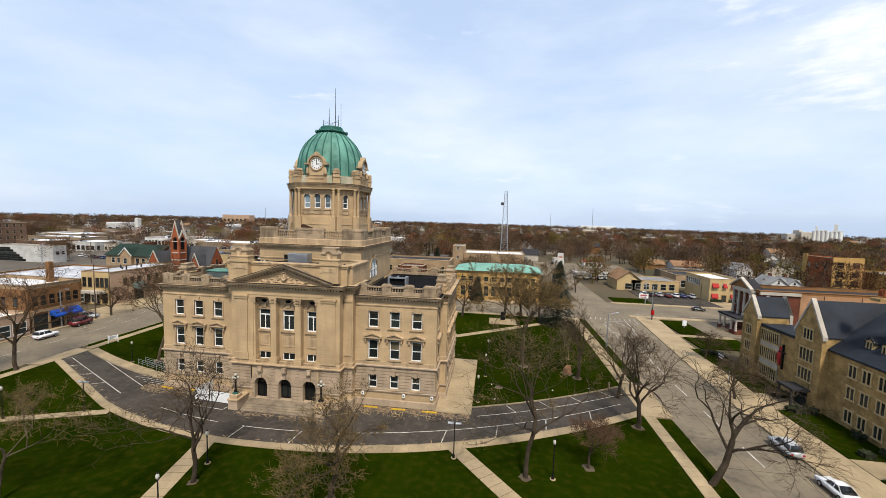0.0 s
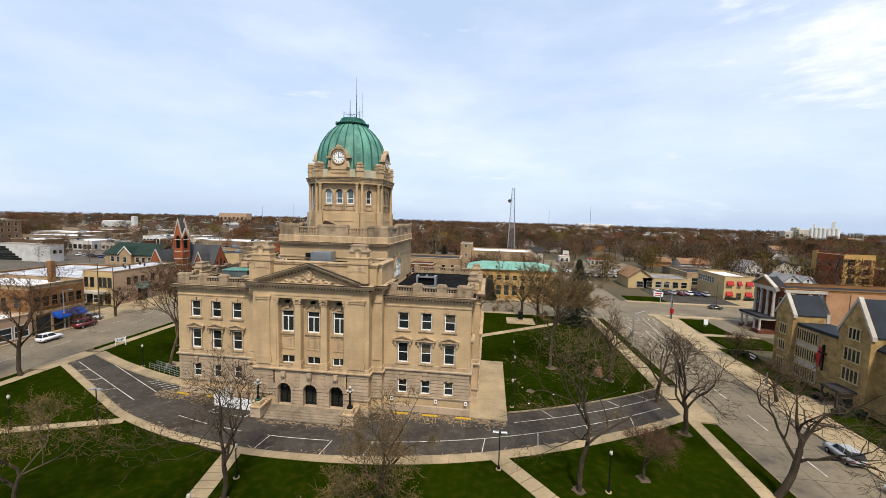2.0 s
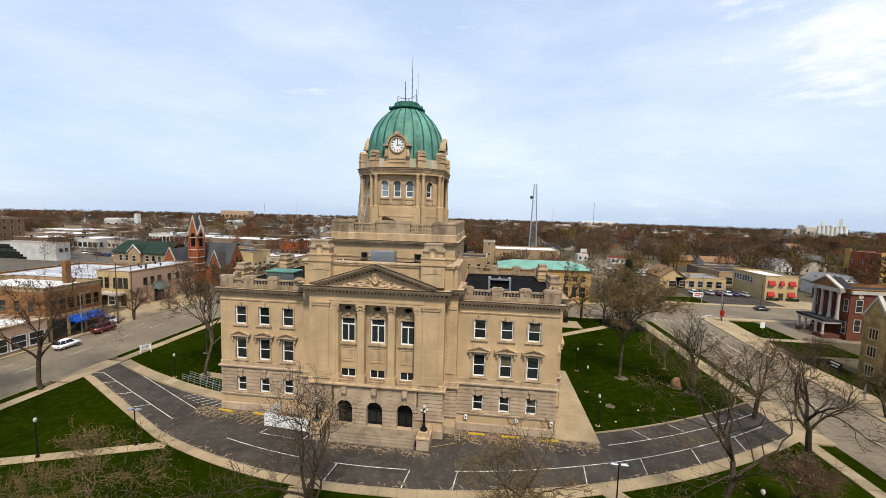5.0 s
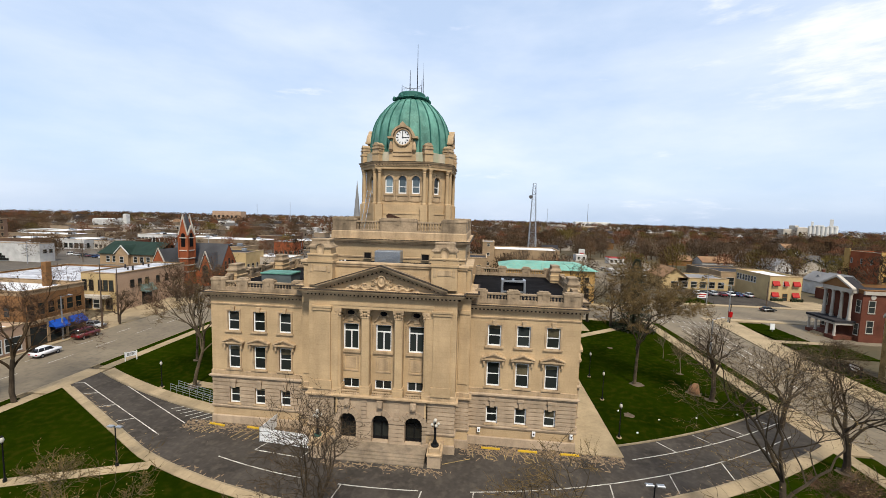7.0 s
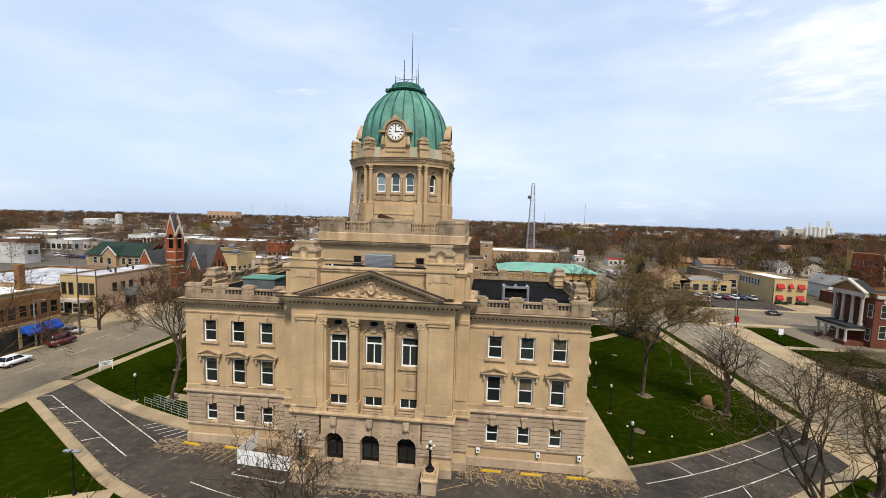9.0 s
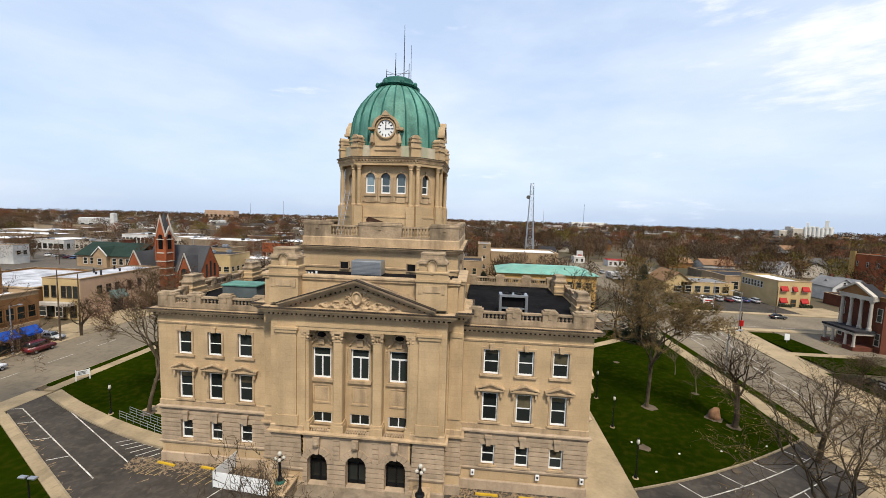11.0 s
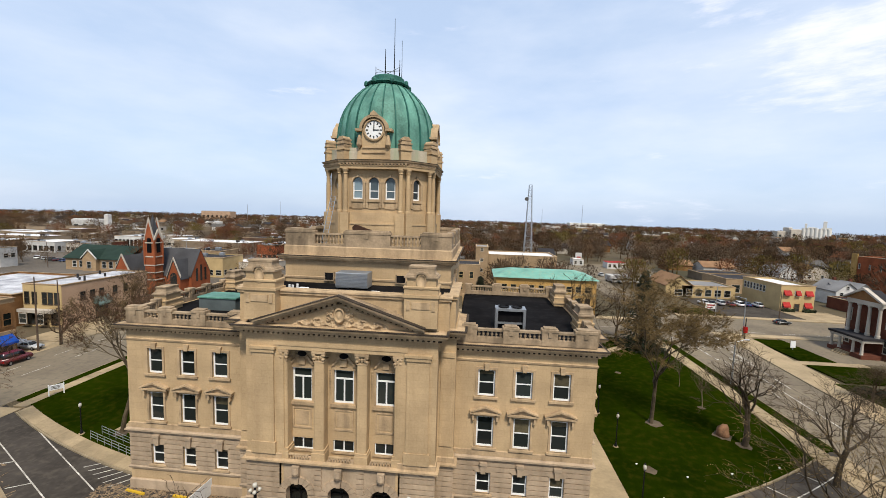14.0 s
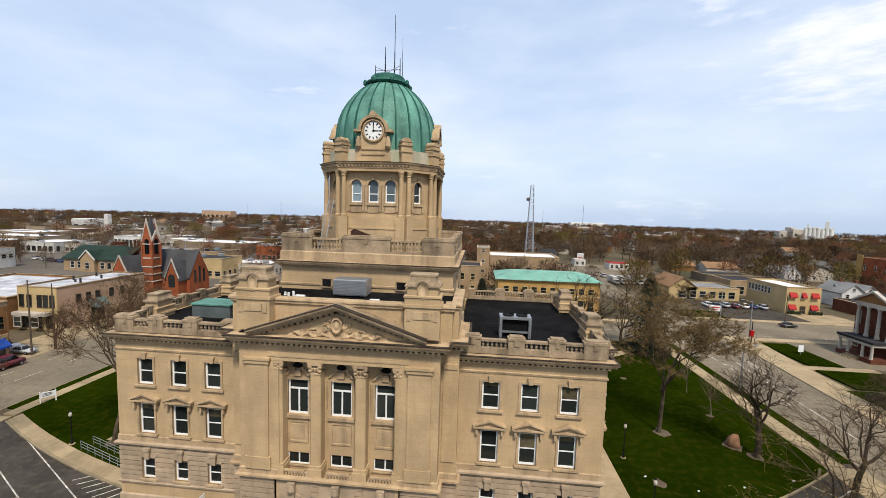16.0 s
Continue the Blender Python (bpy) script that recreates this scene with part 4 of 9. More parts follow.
COLUMN = pane_mesh("drum_column", drum_column, LIMESTONE)
for f in range(8):
    wide = f % 2 == 0
    half = HA if wide else (AP - HA) / math.sqrt(2)
    dist = AP if wide else (AP + HA) / math.sqrt(2)
    rz = f * math.pi / 4
    face = empty("drum_face", (CX, CY, 0), rz)
    face.parent = court
    cols = (-1.74, 0.0, 1.74) if wide else (0.0,)
    w = 1.06 if wide else 0.86
    bm = bmesh.new()
    wall(bm, -half, half, 26.6, 31.15, -dist, 0.5, [(c - w / 2, c + w / 2, 28.0, 29.75 + w / 2) for c in cols])
    part("wall", bm, LIMESTONE, face)
    for c in cols:
        bm = bmesh.new()
        spandrels(bm, c, w, 29.75, 29.75 + w / 2, -dist, -dist + 0.5)
        part("spandrel", bm, LIMESTONE, face)
    bm = bmesh.new()
    for c in cols:
        o, i = arch_pts(c, 29.75, w / 2 + 0.2, 10), arch_pts(c, 29.75, w / 2, 10)
        for k in range(10):
            slab(bm, [i[k], o[k], o[k + 1], i[k + 1]], -dist - 0.08, -dist + 0.02)
        box(bm, c - 0.1, c + 0.1, -dist - 0.16, -dist, 29.75 + w / 2, 30.55)
        box(bm, c - w / 2 - 0.15, c + w / 2 + 0.15, -dist - 0.18, -dist, 27.72, 27.98)
        box(bm, c - w / 2, c + w / 2, -dist - 0.08, -dist, 27.0, 27.6)
        for s in (-1, 1):
            box(bm, c + s * (w / 2 + 0.05), c + s * (w / 2 + 0.32), -dist - 0.1, -dist, 27.1, 29.75)
    if wide:
        for a0, a1 in ((-2.28, -2.5), (-1.2, -0.54), (0.54, 1.2), (2.28, 2.5)):
            box(bm, a0, a1, -dist - 0.12, -dist, 29.66, 29.84)
    part("window_trim", bm, TRIM, face)
    for c in cols:
        window(face, c, -dist + 0.16, 28.0, w, 1.75, 0.0, "arch", PALEGLASS if wide else GLASS)
    for s in (-1, 1):
        shared("column", COLUMN, face, (s * (half * 1.06 - (0.42 if wide else 0.36)), -dist - 0.42, 0))
        bm = bmesh.new()
        box(bm, s * (half * 1.06 - (0.86 if wide else 0.76)), s * half * 1.075, -dist - 0.76, -dist, 23.0, 26.58)
        part("column_base", bm, LIMESTONE, face)
bm = bmesh.new()
sweep(bm, OCTW, [(-0.6, 31.06), (0.38, 31.08), (0.40, 31.34), (0.45, 31.38), (0.46, 31.48), (-0.6, 31.5)], True)
part("drum_entablature", bm, LIMESTONE, court)
cornice("drum_cornice", OCTW, 31.3, 0.78, True)
lead(OCTW, 31.3, 0.78, True)
dentils(OCTW + OCTW[:1], 31.5, 0.56, 0.36, 0.16, 0.16)
bm = bmesh.new()
prism(bm, grown(1.035), 31.6, 33.25)
part("drum_parapet", bm, PALESTONE, court, "pale green-stained parapet")
for f, (x, y) in enumerate(OCT):
    ang = math.atan2(y, x) + math.pi / 2
    e = empty("corner_scroll_block", (CX + x * 1.03, CY + y * 1.03, 31.9), ang)
    e.scale = (0.76, 0.95, 1.12)
    e.parent = court
    bm = bmesh.new()
    box(bm, -0.72, 0.72, -0.45, 0.6, 0, 1.0)
    box(bm, -0.82, 0.82, -0.55, 0.7, 0.95, 1.12)
    part("base", bm, LIMESTONE, e)
    bm = bmesh.new()
    slab(bm, [(-0.72, 1.1), (0.72, 1.1), (0.78, 1.35), (0.6, 1.6), (0.66, 1.85), (0.45, 2.1), (0.3, 2.2), (-0.3, 2.2), (-0.45, 2.1), (-0.66, 1.85), (-0.6, 1.6), (-0.78, 1.35)], -0.42, 0.6)
    box(bm, -0.8, 0.8, -0.52, 0.65, 1.5, 1.64)
    box(bm, -0.7, 0.7, -0.48, 0.65, 1.85, 1.97)
    part("cap", bm, TRIM, e)
# clocks on the four wide faces
for f in range(4):
    e = empty("clock_gable", (CX, CY, 0.2), f * math.pi / 2)
    e.parent = court
    y = -AP - 0.28
    bm = bmesh.new()
    slab(bm, [(-1.75, 31.9), (1.75, 31.9), (1.65, 33.3), (1.3, 33.9), (1.3, 34.9)] + arch_pts(0, 34.9, 1.3, 14)[1:-1] + [(-1.3, 34.9), (-1.3, 33.9), (-1.65, 33.3)], y, y + 1.5)
    part("gable", bm, LIMESTONE, e)
    bm = bmesh.new()
    o, i = arch_pts(0, 34.85, 1.5, 16, 0.05, math.pi - 0.05), arch_pts(0, 34.85, 1.22, 16, 0.05, math.pi - 0.05)
    for k in range(16):
        slab(bm, [i[k], o[k], o[k + 1], i[k + 1]], y - 0.3, y + 1.5)
    for s in (-1, 1):
        box(bm, s * 1.2, s * 1.92, y - 0.3, y + 1.2, 34.7, 34.95)
        lathe(bm, [(0.1, 33.0), (0.3, 33.3), (0.22, 33.9), (0.1, 34.3)], 8, s * 1.5, y - 0.1)
    slab(bm, [(-0.42, 36.2), (0.42, 36.2), (0.3, 36.5), (0, 36.75), (-0.3, 36.5)], y - 0.34, y + 0.6)
    box(bm, -1.2, 1.2, y - 0.1, y, 32.5, 32.62)
    box(bm, -1.2, 1.2, y - 0.1, y, 33.0, 33.12)
    part("gable_trim", bm, TRIM, e)
    bm = bmesh.new()
    lathe(bm, [(1.1, 0.0), (1.1, 0.16), (0.98, 0.2), (0.9, 0.12), (0.9, 0.0)], 28)
    turned(bm, Matrix.Translation((0, y, 34.82)) @ Matrix.Rotation(math.pi / 2, 4, "X"))
    part("dial_ring", bm, TRIM, e, smooth=False)
    bm = bmesh.new()
    lathe(bm, [(0.9, 0.0), (0.9, 0.07)], 28)
    turned(bm, Matrix.Translation((0, y, 34.82)) @ Matrix.Rotation(math.pi / 2, 4, "X"))
    dial = part("dial", bm, WHITE, e, "white clock dial")
    bm = bmesh.new()
    for k in range(12):
        t = bmesh.new()
        box(t, -0.055, 0.055, y - 0.09, y - 0.06, 0.60, 0.84)
        turned(t, Matrix.Translation((0, 0, 34.82)) @ Matrix.Rotation(k * math.pi / 6, 4, "Y"))
        me = bpy.data.meshes.new("t")
        t.to_mesh(me)
        t.free()
        bm.from_mesh(me)
        bpy.data.meshes.remove(me)
    part("hour_marks", bm, BLACKIRON, dial)
    bm = bmesh.new()
    box(bm, -0.045, 0.045, y - 0.11, y - 0.09, 34.7, 35.55)
    part("minute_pointer", bm, BLACKIRON, dial)
    bm = bmesh.new()
    box(bm, -0.1, 0.52, y - 0.10, y - 0.085, 34.77, 34.87)
    part("hour_pointer", bm, BLACKIRON, dial)

# copper dome
DOME = [(5.55, 32.5), (5.6, 33.4), (5.55, 34.8), (5.42, 36.0), (5.2, 37.0), (4.85, 37.9), (4.35, 38.75), (3.7, 39.55), (3.0, 40.25), (2.4, 40.72), (1.95, 40.98)]
bm = bmesh.new()
lathe(bm, DOME, 64, CX, CY)
part("dome", bm, COPPER, court, "green verdigris copper dome", smooth=True)
for k in range(24):
    a = math.tau * (k + 0.5) / 24
    bm = bmesh.new()
    prev = None
    for r, z in DOME:
        w = 0.05 + 0.010 * r
        ring = []
        for dr, s in ((-0.05, -1), (0.13, -0.55), (0.13, 0.55), (-0.05, 1)):
            ring.append(bm.verts.new((CX + (r + dr) * math.cos(a) - s * w * math.sin(a), CY + (r + dr) * math.sin(a) + s * w * math.cos(a), z)))
        if prev:
            for i in range(3):
                bm.faces.new((prev[i], prev[i + 1], ring[i + 1], ring[i]))
        prev = ring
    part("rib", bm, COPPERDARK, court)
bm = bmesh.new()
lathe(bm, [(2.0, 40.8), (2.35, 40.95), (2.5, 41.1), (2.45, 41.25), (2.15, 41.32), (1.95, 41.4), (1.9, 41.85), (1.75, 42.0), (1.7, 42.02)], 32, CX, CY)
part("lantern_ring", bm, COPPERDARK, court, "dark green copper ring", smooth=False)
for k in range(8):
    a = math.tau * (k + 0.5) / 8
    bm = bmesh.new()
    lathe(bm, [(0.1, 40.85), (0.24, 41.0), (0.24, 41.25), (0.12, 41.45)], 8, CX + 2.5 * math.cos(a), CY + 2.5 * math.sin(a))
    part("ring_boss", bm, COPPERDARK, court)

# aerials on the dome
aer = tagged(empty("antenna_mast", (CX, CY, 42.0)), "thin dark radio antennas on the dome's top", "antenna")
for x, y, h, r in ((0.75, -0.2, 6.6, 0.05), (-0.2, -0.6, 3.1, 0.06), (1.5, 0.4, 4.4, 0.03), (-1.4, -0.2, 1.3, 0.05), (1.45, -0.6, 1.9, 0.05)):
    bm = bmesh.new()
    rod(bm, (x, y, -0.1), (x, y, h * 0.4), r * 1.3, r * 1.2)
    rod(bm, (x, y, h * 0.4), (x, y, h), r, r * 0.5)
    part("aerial", bm, BLACKIRON, aer)
bm = bmesh.new()
rod(bm, (-1.4, -0.2, 0.7), (1.45, -0.6, 0.7), 0.035)
rod(bm, (-1.4, -0.2, 1.1), (0.75, -0.2, 0.3), 0.03)
rod(bm, (1.45, -0.6, 1.1), (0.0, -0.5, 0.4), 0.03)
part("cross_arm", bm, STEEL, aer)

# front terrace and steps
steps = tagged(empty("entrance_steps", (0, 0, 0)), "low limestone steps before the entrance", "steps")
for k in range(4):
    bm = bmesh.new()
    box(bm, -5.15, 5.15, -5.0 + 0.36 * k, -2.42, 0.0 + 0.165 * k, 0.165 * (k + 1), 0.015)
    part("step", bm, STEPSTONE, steps)

# ---- ground, roads and paths ----
GROUND = material("far_ground", (0.095, 0.070, 0.042), 0.95, 0.35, 0.02, 0.4, 0.2, tint=(0.055, 0.050, 0.026))


def land(x, y):
    """The country falls away gently far from the town."""
    return -0.025 * max(0.0, math.hypot(x, y) - 1150) 


gx, gy = [-3600 + 200 * i for i in range(37)], [-400 + 125 * i for i in range(41)]
me = bpy.data.meshes.new("ground")
me.from_pydata([(x, y, land(x, y) - 0.12) for y in gy for x in gx], [], [(j * 37 + i, j * 37 + i + 1, j * 37 + 38 + i, j * 37 + 37 + i) for j in range(40) for i in range(36)])
me.materials.append(GROUND)
tagged(new("ground", me), "brown and olive earth reaching the horizon", "ground", kind="structure")


def y_out(x):
    if x < -24:
        return -6.3 - 0.53 * (x + 24)
    return -11.4 + (0.0067 * x * x if x > 0 else 0.0098 * x * x - 0.00004 * abs(x) ** 3)


def y_in(x):
    if x > 0:
        return max(-2.6, -2.8 + 0.0065 * x * x)
    return -1.2 + 0.0052 * x * x if x < -18 else 0.4


def walk_width(x):
    return 1.05 + 0.45 * min(1.0, max(0.0, (x - 2) / 18))


def strip(name, mat, x0, x1, lo, hi, z0, z1, n=40, label="", category="", kind="structure"):
    """A sheet between two curves over x."""
    bm = bmesh.new()
    xs = [x0 + (x1 - x0) * i / n for i in range(n + 1)]
    a = [[bm.verts.new((x, lo(x), z)) for x in xs] for z in (z0, z1)]
    b = [[bm.verts.new((x, hi(x), z)) for x in xs] for z in (z0, z1)]
    for i in range(n):
        bm.faces.new((a[1][i], a[1][i + 1], b[1][i + 1], b[1][i]))
        bm.faces.new((a[0][i], a[0][i + 1], a[1][i + 1], a[1][i]))
        bm.faces.new((b[0][i + 1], b[0][i], b[1][i], b[1][i + 1]))
    for s in (0, -1):
        bm.faces.new((a[0][s], a[1][s], b[1][s], b[0][s]))
    return tagged(part(name, bm, mat), label, category, kind=kind)


def flat(name, mat, x0, x1, y0, y1, z=0.0, label="", category="", low=-0.3):
    bm = bmesh.new()
    box(bm, x0, x1, y0, y1, low, z)
    return tagged(part(name, bm, mat), label, category, kind="structure")


bm = bmesh.new()
prism(bm, [(53.8, -90), (64.9, -90), (65.0, 8), (69.4, 66), (69.4, 84), (54.3, 84), (54.3, 8), (53.8, 4)], -0.3, 0.0)
tagged(part("street_east", bm, OLDROAD), "worn grey concrete street beside the square", "street", kind="structure")
flat("street_west", OLDROAD, -66.5, -50.3, -90, 58.9, 0.0, "worn grey street with faded lane lines", "street")
flat("street_west_far", OLDROAD, -66.5, -50.3, 74.1, 380, 0.0, "worn grey street running into town", "street")
flat("street_north", OLDROAD, -190, 54.2, 59.0, 74.0, 0.004, "wide grey street behind the courthouse", "street")
flat("street_east_far", OLDROAD, 57.5, 67.0, 84.1, 190, 0.0, "grey street running on past the shops", "street")
flat("street_north_far", OLDROAD, 68.1, 330, 66.0, 82.0, 0.004, "wide grey street by the shops", "street")
flat("parking_court", CONCRETE, -150, -66.6, 26.3, 34.2, 0.0, "pale concrete side street and parking", "street")
strip("drive", ASPHALT, -50.2, 54.2, y_out, lambda x: y_in(x) if abs(x) > 18 else 0.6, -0.3, 0.02, 60, "dark patched asphalt drive before the courthouse", "drive")
# lawns and pavings of the square, one kerb high
LZ = 0.14
strip("lawn_outer", GRASS, -47.0, 50.0, lambda x: -75.0, lambda x: y_out(x) - walk_width(x) - 0.15, -0.3, LZ, 50, "dark green mown lawn before the drive", "lawn")
strip("lawn_east", GRASS, 26.2, 50.0, lambda x: y_in(x) + 0.25, lambda x: 57.0, -0.3, LZ, 24, "dark green mown lawn east of the courthouse", "lawn")
strip("lawn_west", GRASS, -47.0, -21.2, lambda x: y_in(x) + 1.9, lambda x: 57.0, -0.3, LZ, 24, "dark green mown lawn west of the courthouse", "lawn")
flat("lawn_north", GRASS, -21.2, 26.2, 20.6, 57.0, LZ - 0.004, "dark green lawn behind the courthouse", "lawn")
flat("grass_verge_east", GRASS, 52.5, 54.1, 15.6, 57.0, LZ, "narrow grass verge along the street", "lawn")
flat("grass_verge_east_low", GRASS, 51.65, 53.6, -80, 3.2, LZ, "narrow grass verge along the street", "lawn")
flat("grass_verge_west", GRASS, -50.1, -48.7, 13.0, 57.0, LZ, "narrow grass verge along the street", "lawn")
flat("grass_verge_west_low", GRASS, -50.1, -48.9, -80, 1.2, LZ, "narrow grass verge along the street", "lawn")
flat("plaza", CONCRETE, 21.1, 26.15, -0.4, 20.5, LZ + 0.01, "pale concrete apron beside the east wing", "pavement")
flat("yard_west", CONCRETE, -21.15, -17.0, 0.0, 20.5, LZ - 0.01, "concrete strip beside the west wing", "pavement")


def slabs(name, x0, x1, lo, hi, z, step, label, gap=0.025):
    """A walk of separate concrete slabs between two curves."""
    e = tagged(empty(name), label, "pavement", kind="structure")
    n = max(1, round((x1 - x0) / step))
    for i in range(n):
        a, b = x0 + (x1 - x0) * i / n, x0 + (x1 - x0) * (i + 1) / n - gap
        bm = bmesh.new()
        prism(bm, [(a, lo(a)), (b, lo(b)), (b, hi(b)), (a, hi(a))], -0.2, z)
        part("paving_slab", bm, CONCRETE, e)


def path(name, a, b, w, z, label, step=1.6):
    a, b = Vector(a), Vector(b)
    d = b - a
    e = tagged(empty(name, (a.x, a.y, 0), math.atan2(d.y, d.x)), label, "path", kind="structure")
    n = max(1, round(d.length / step))
    me = None
    for i in range(n):
        if me is None:
            bm = bmesh.new()
            box(bm, 0.0, d.length / n - 0.05, -w / 2, w / 2, -0.2, z)
            ob = part("paving_slab", bm, CONCRETE, e)
            me = ob.data
        else:
            shared("paving_slab", me, e, (i * d.length / n, 0, 0))


slabs("sidewalk_drive", -47.0, 50.0, lambda x: y_out(x) - walk_width(x) - 0.1, lambda x: y_out(x) - 0.18, LZ + 0.012, 1.8, "pale concrete sidewalk along the drive")
slabs("sidewalk_west_lawn", -46.5, -22.0, lambda x: y_in(x) + 0.25, lambda x: y_in(x) + 1.9, LZ + 0.012, 1.8, "pale concrete walk beside the parking bays")
path("sidewalk_east", (50.85, -80), (50.85, 3.6), 1.55, LZ + 0.014, "pale concrete sidewalk along the street")
path("sidewalk_east_far", (51.25, 14.7), (51.25, 58.7), 2.4, LZ + 0.014, "pale concrete sidewalk along the street")
path("sidewalk_west", (-47.85, -80), (-47.85, 2.5), 1.7, LZ + 0.014, "pale concrete sidewalk along the street")
path("sidewalk_west_far", (-47.85, 11.5), (-47.85, 58.7), 1.7, LZ + 0.014, "pale concrete sidewalk along the street")
path("sidewalk_north", (-46.9, 58.0), (50.0, 58.0), 1.9, LZ + 0.012, "pale concrete sidewalk by the back street")
path("path_lawn", (20.5, 34.5), (50.0, 56.4), 1.7, LZ + 0.022, "concrete path crossing the lawn at an angle")
path("path_front", (-4.15, -12.35), (-1.7, -26.0), 2.0, LZ + 0.022, "concrete path crossing the front lawn", 1.2)
path("path_front_far", (24.6, -8.4), (33.5, -19.0), 1.9, LZ + 0.022, "concrete path crossing the front lawn")
path("path_west", (-21.4, -8.55), (-46.9, -18.2), 1.3, LZ + 0.022, "narrow concrete path across the lawn")
path("path_west_side", (-31.0, 9.0), (-21.4, 7.5), 1.5, LZ + 0.022, "concrete path to the west side")
flat("apron_east", CONCRETE, 50.1, 54.2, 3.8, 14.6, 0.06, "concrete drive mouth at the street", "pavement")
flat("apron_west", CONCRETE, -50.2, -47.1, 3.0, 11.2, 0.06, "concrete drive mouth at the street", "pavement")
bm = bmesh.new()
prism(bm, [(65.2, -80), (70.4, -80), (70.6, 8), (73.6, 48), (75.5, 63.5), (69.4, 63.5), (65.2, 8)], -0.3, LZ)
tagged(part("sidewalk_far_east", bm, CONCRETE), "broad tan concrete sidewalk", "pavement", kind="structure")
flat("sidewalk_far_west", CONCRETE, -67.9, -66.7, -80, 26.0, LZ, "concrete sidewalk by the shops", "pavement")
flat("sidewalk_far_north", CONCRETE, -47.0, 54.0, 74.1, 76.8, LZ, "concrete sidewalk across the back street", "pavement")
flat("sidewalk_corner", CONCRETE, 68.2, 200, 63.6, 65.9, LZ, "concrete sidewalk by the back street", "pavement")
flat("sidewalk_shops", CONCRETE, 68.2, 200, 82.1, 84.4, LZ, "concrete sidewalk by the shops", "pavement")
for y0, y1 in ((-60.0, -6.4), (-2.6, 9.4), (15.2, 37.0)):
    flat("lawn_far_east", GRASS, 70.75 if y0 < 8 else 71.6, 76.7, y0, y1, LZ + 0.01, "small green lawn before the stone offices", "lawn")
for y0, y1 in ((-6.3, -2.7), (9.5, 15.1)):
    flat("entrance_path", CONCRETE, 70.7, 77.0, y0, y1, LZ - 0.004, "pale concrete path to the stone offices", "pavement")
flat("lawn_lodge", GRASS, 74.3, 86.0, 38.0, 46.0, LZ + 0.012, "green lawn before the columned lodge", "lawn")
flat("lodge_path", CONCRETE, 73.5, 86.0, 46.1, 48.0, LZ + 0.004, "pale path to the lodge porch", "pavement")
flat("lawn_corner", GRASS, 75.0, 81.5, 48.1, 62.0, LZ + 0.012, "green corner lawn beside the car park", "lawn")
flat("car_park", OLDROAD, 81.6, 130, 48.1, 63.5, 0.05, "grey asphalt car park", "car park")
flat("lawn_shops", GRASS, 70.0, 82.0, 84.6, 93.0, LZ, "strip of lawn with a sign beside the shops", "lawn")
flat("shop_forecourt", CONCRETE, -77.1, -66.75, 34.4, 58.8, 0.0, "pale worn concrete forecourt beside the shop", "pavement")
flat("shop_pavement", CONCRETE, 104.2, 118.0, 84.6, 95.1, LZ, "pale pavement before the cream shop", "pavement")
flat("shop_car_park", ASPHALT, 82.1, 104.0, 84.6, 110, 0.05, "asphalt car park by the shops", "car park")


def kerb(name, pts, w=0.16, h=0.15):
    e = tagged(empty(name), "pale concrete kerb", "kerb", kind="structure")
    for a, b in zip(pts, pts[1:]):
        a, b = Vector(a), Vector(b)
        d = b - a
        n = Vector((-d.y, d.x)).normalized() * w / 2
        bm = bmesh.new()
        g = d.normalized() * 0.01
        prism(bm, [tuple(a - n), tuple(b - n - g), tuple(b + n - g), tuple(a + n)], -0.2, h)
        part("kerb_stone", bm, KERB, e)


kerb("kerb_drive_outer", [(x, y_out(x) - 0.09) for x in [-46 + 2.4 * i for i in range(40)]])
kerb("kerb_drive_east", [(x, y_in(x) + 0.12) for x in [26.2 + 2.4 * i for i in range(11)]])
kerb("kerb_drive_west", [(x, y_in(x) + 0.12) for x in [-46.5 + 2.4 * i for i in range(11)]])
for x in (53.7, 65.08):
    kerb("kerb_street_east", [(x, -80 + 6 * i) for i in range(14)])
kerb("kerb_street_east", [(54.2, 14.8), (54.2, 57)])
kerb("kerb_street_east", [(65.1, 4), (65.1, 8), (66.5, 26.5), (67.9, 45), (69.3, 63.4)])
kerb("kerb_street_west", [(-50.2, 11.5), (-50.2, 57)])
kerb("kerb_street_west", [(-50.2, -80), (-50.2, 2.6)])
kerb("kerb_street_far_west", [(-66.6, -80), (-66.6, 27)])
kerb("kerb_street_north", [(-50, 58.95), (54, 58.95)])


def lines(name, label, segs, z, w=0.11, mat=None):
    e = tagged(empty(name), label, "road marking", kind="structure")
    for a, b in segs:
        a, b = Vector(a), Vector(b)
        d = b - a
        n = Vector((-d.y, d.x)).normalized() * w / 2
        bm = bmesh.new()
        prism(bm, [tuple(a - n), tuple(b - n), tuple(b + n), tuple(a + n)], z - 0.004, z + 0.004)
        part("stripe", bm, mat or PAINT, e)


def curve(f, x0, x1, off, n=10):
    xs = [x0 + (x1 - x0) * i / n for i in range(n + 1)]
    return [((a, f(a) + off), (b, f(b) + off)) for a, b in zip(xs, xs[1:])]


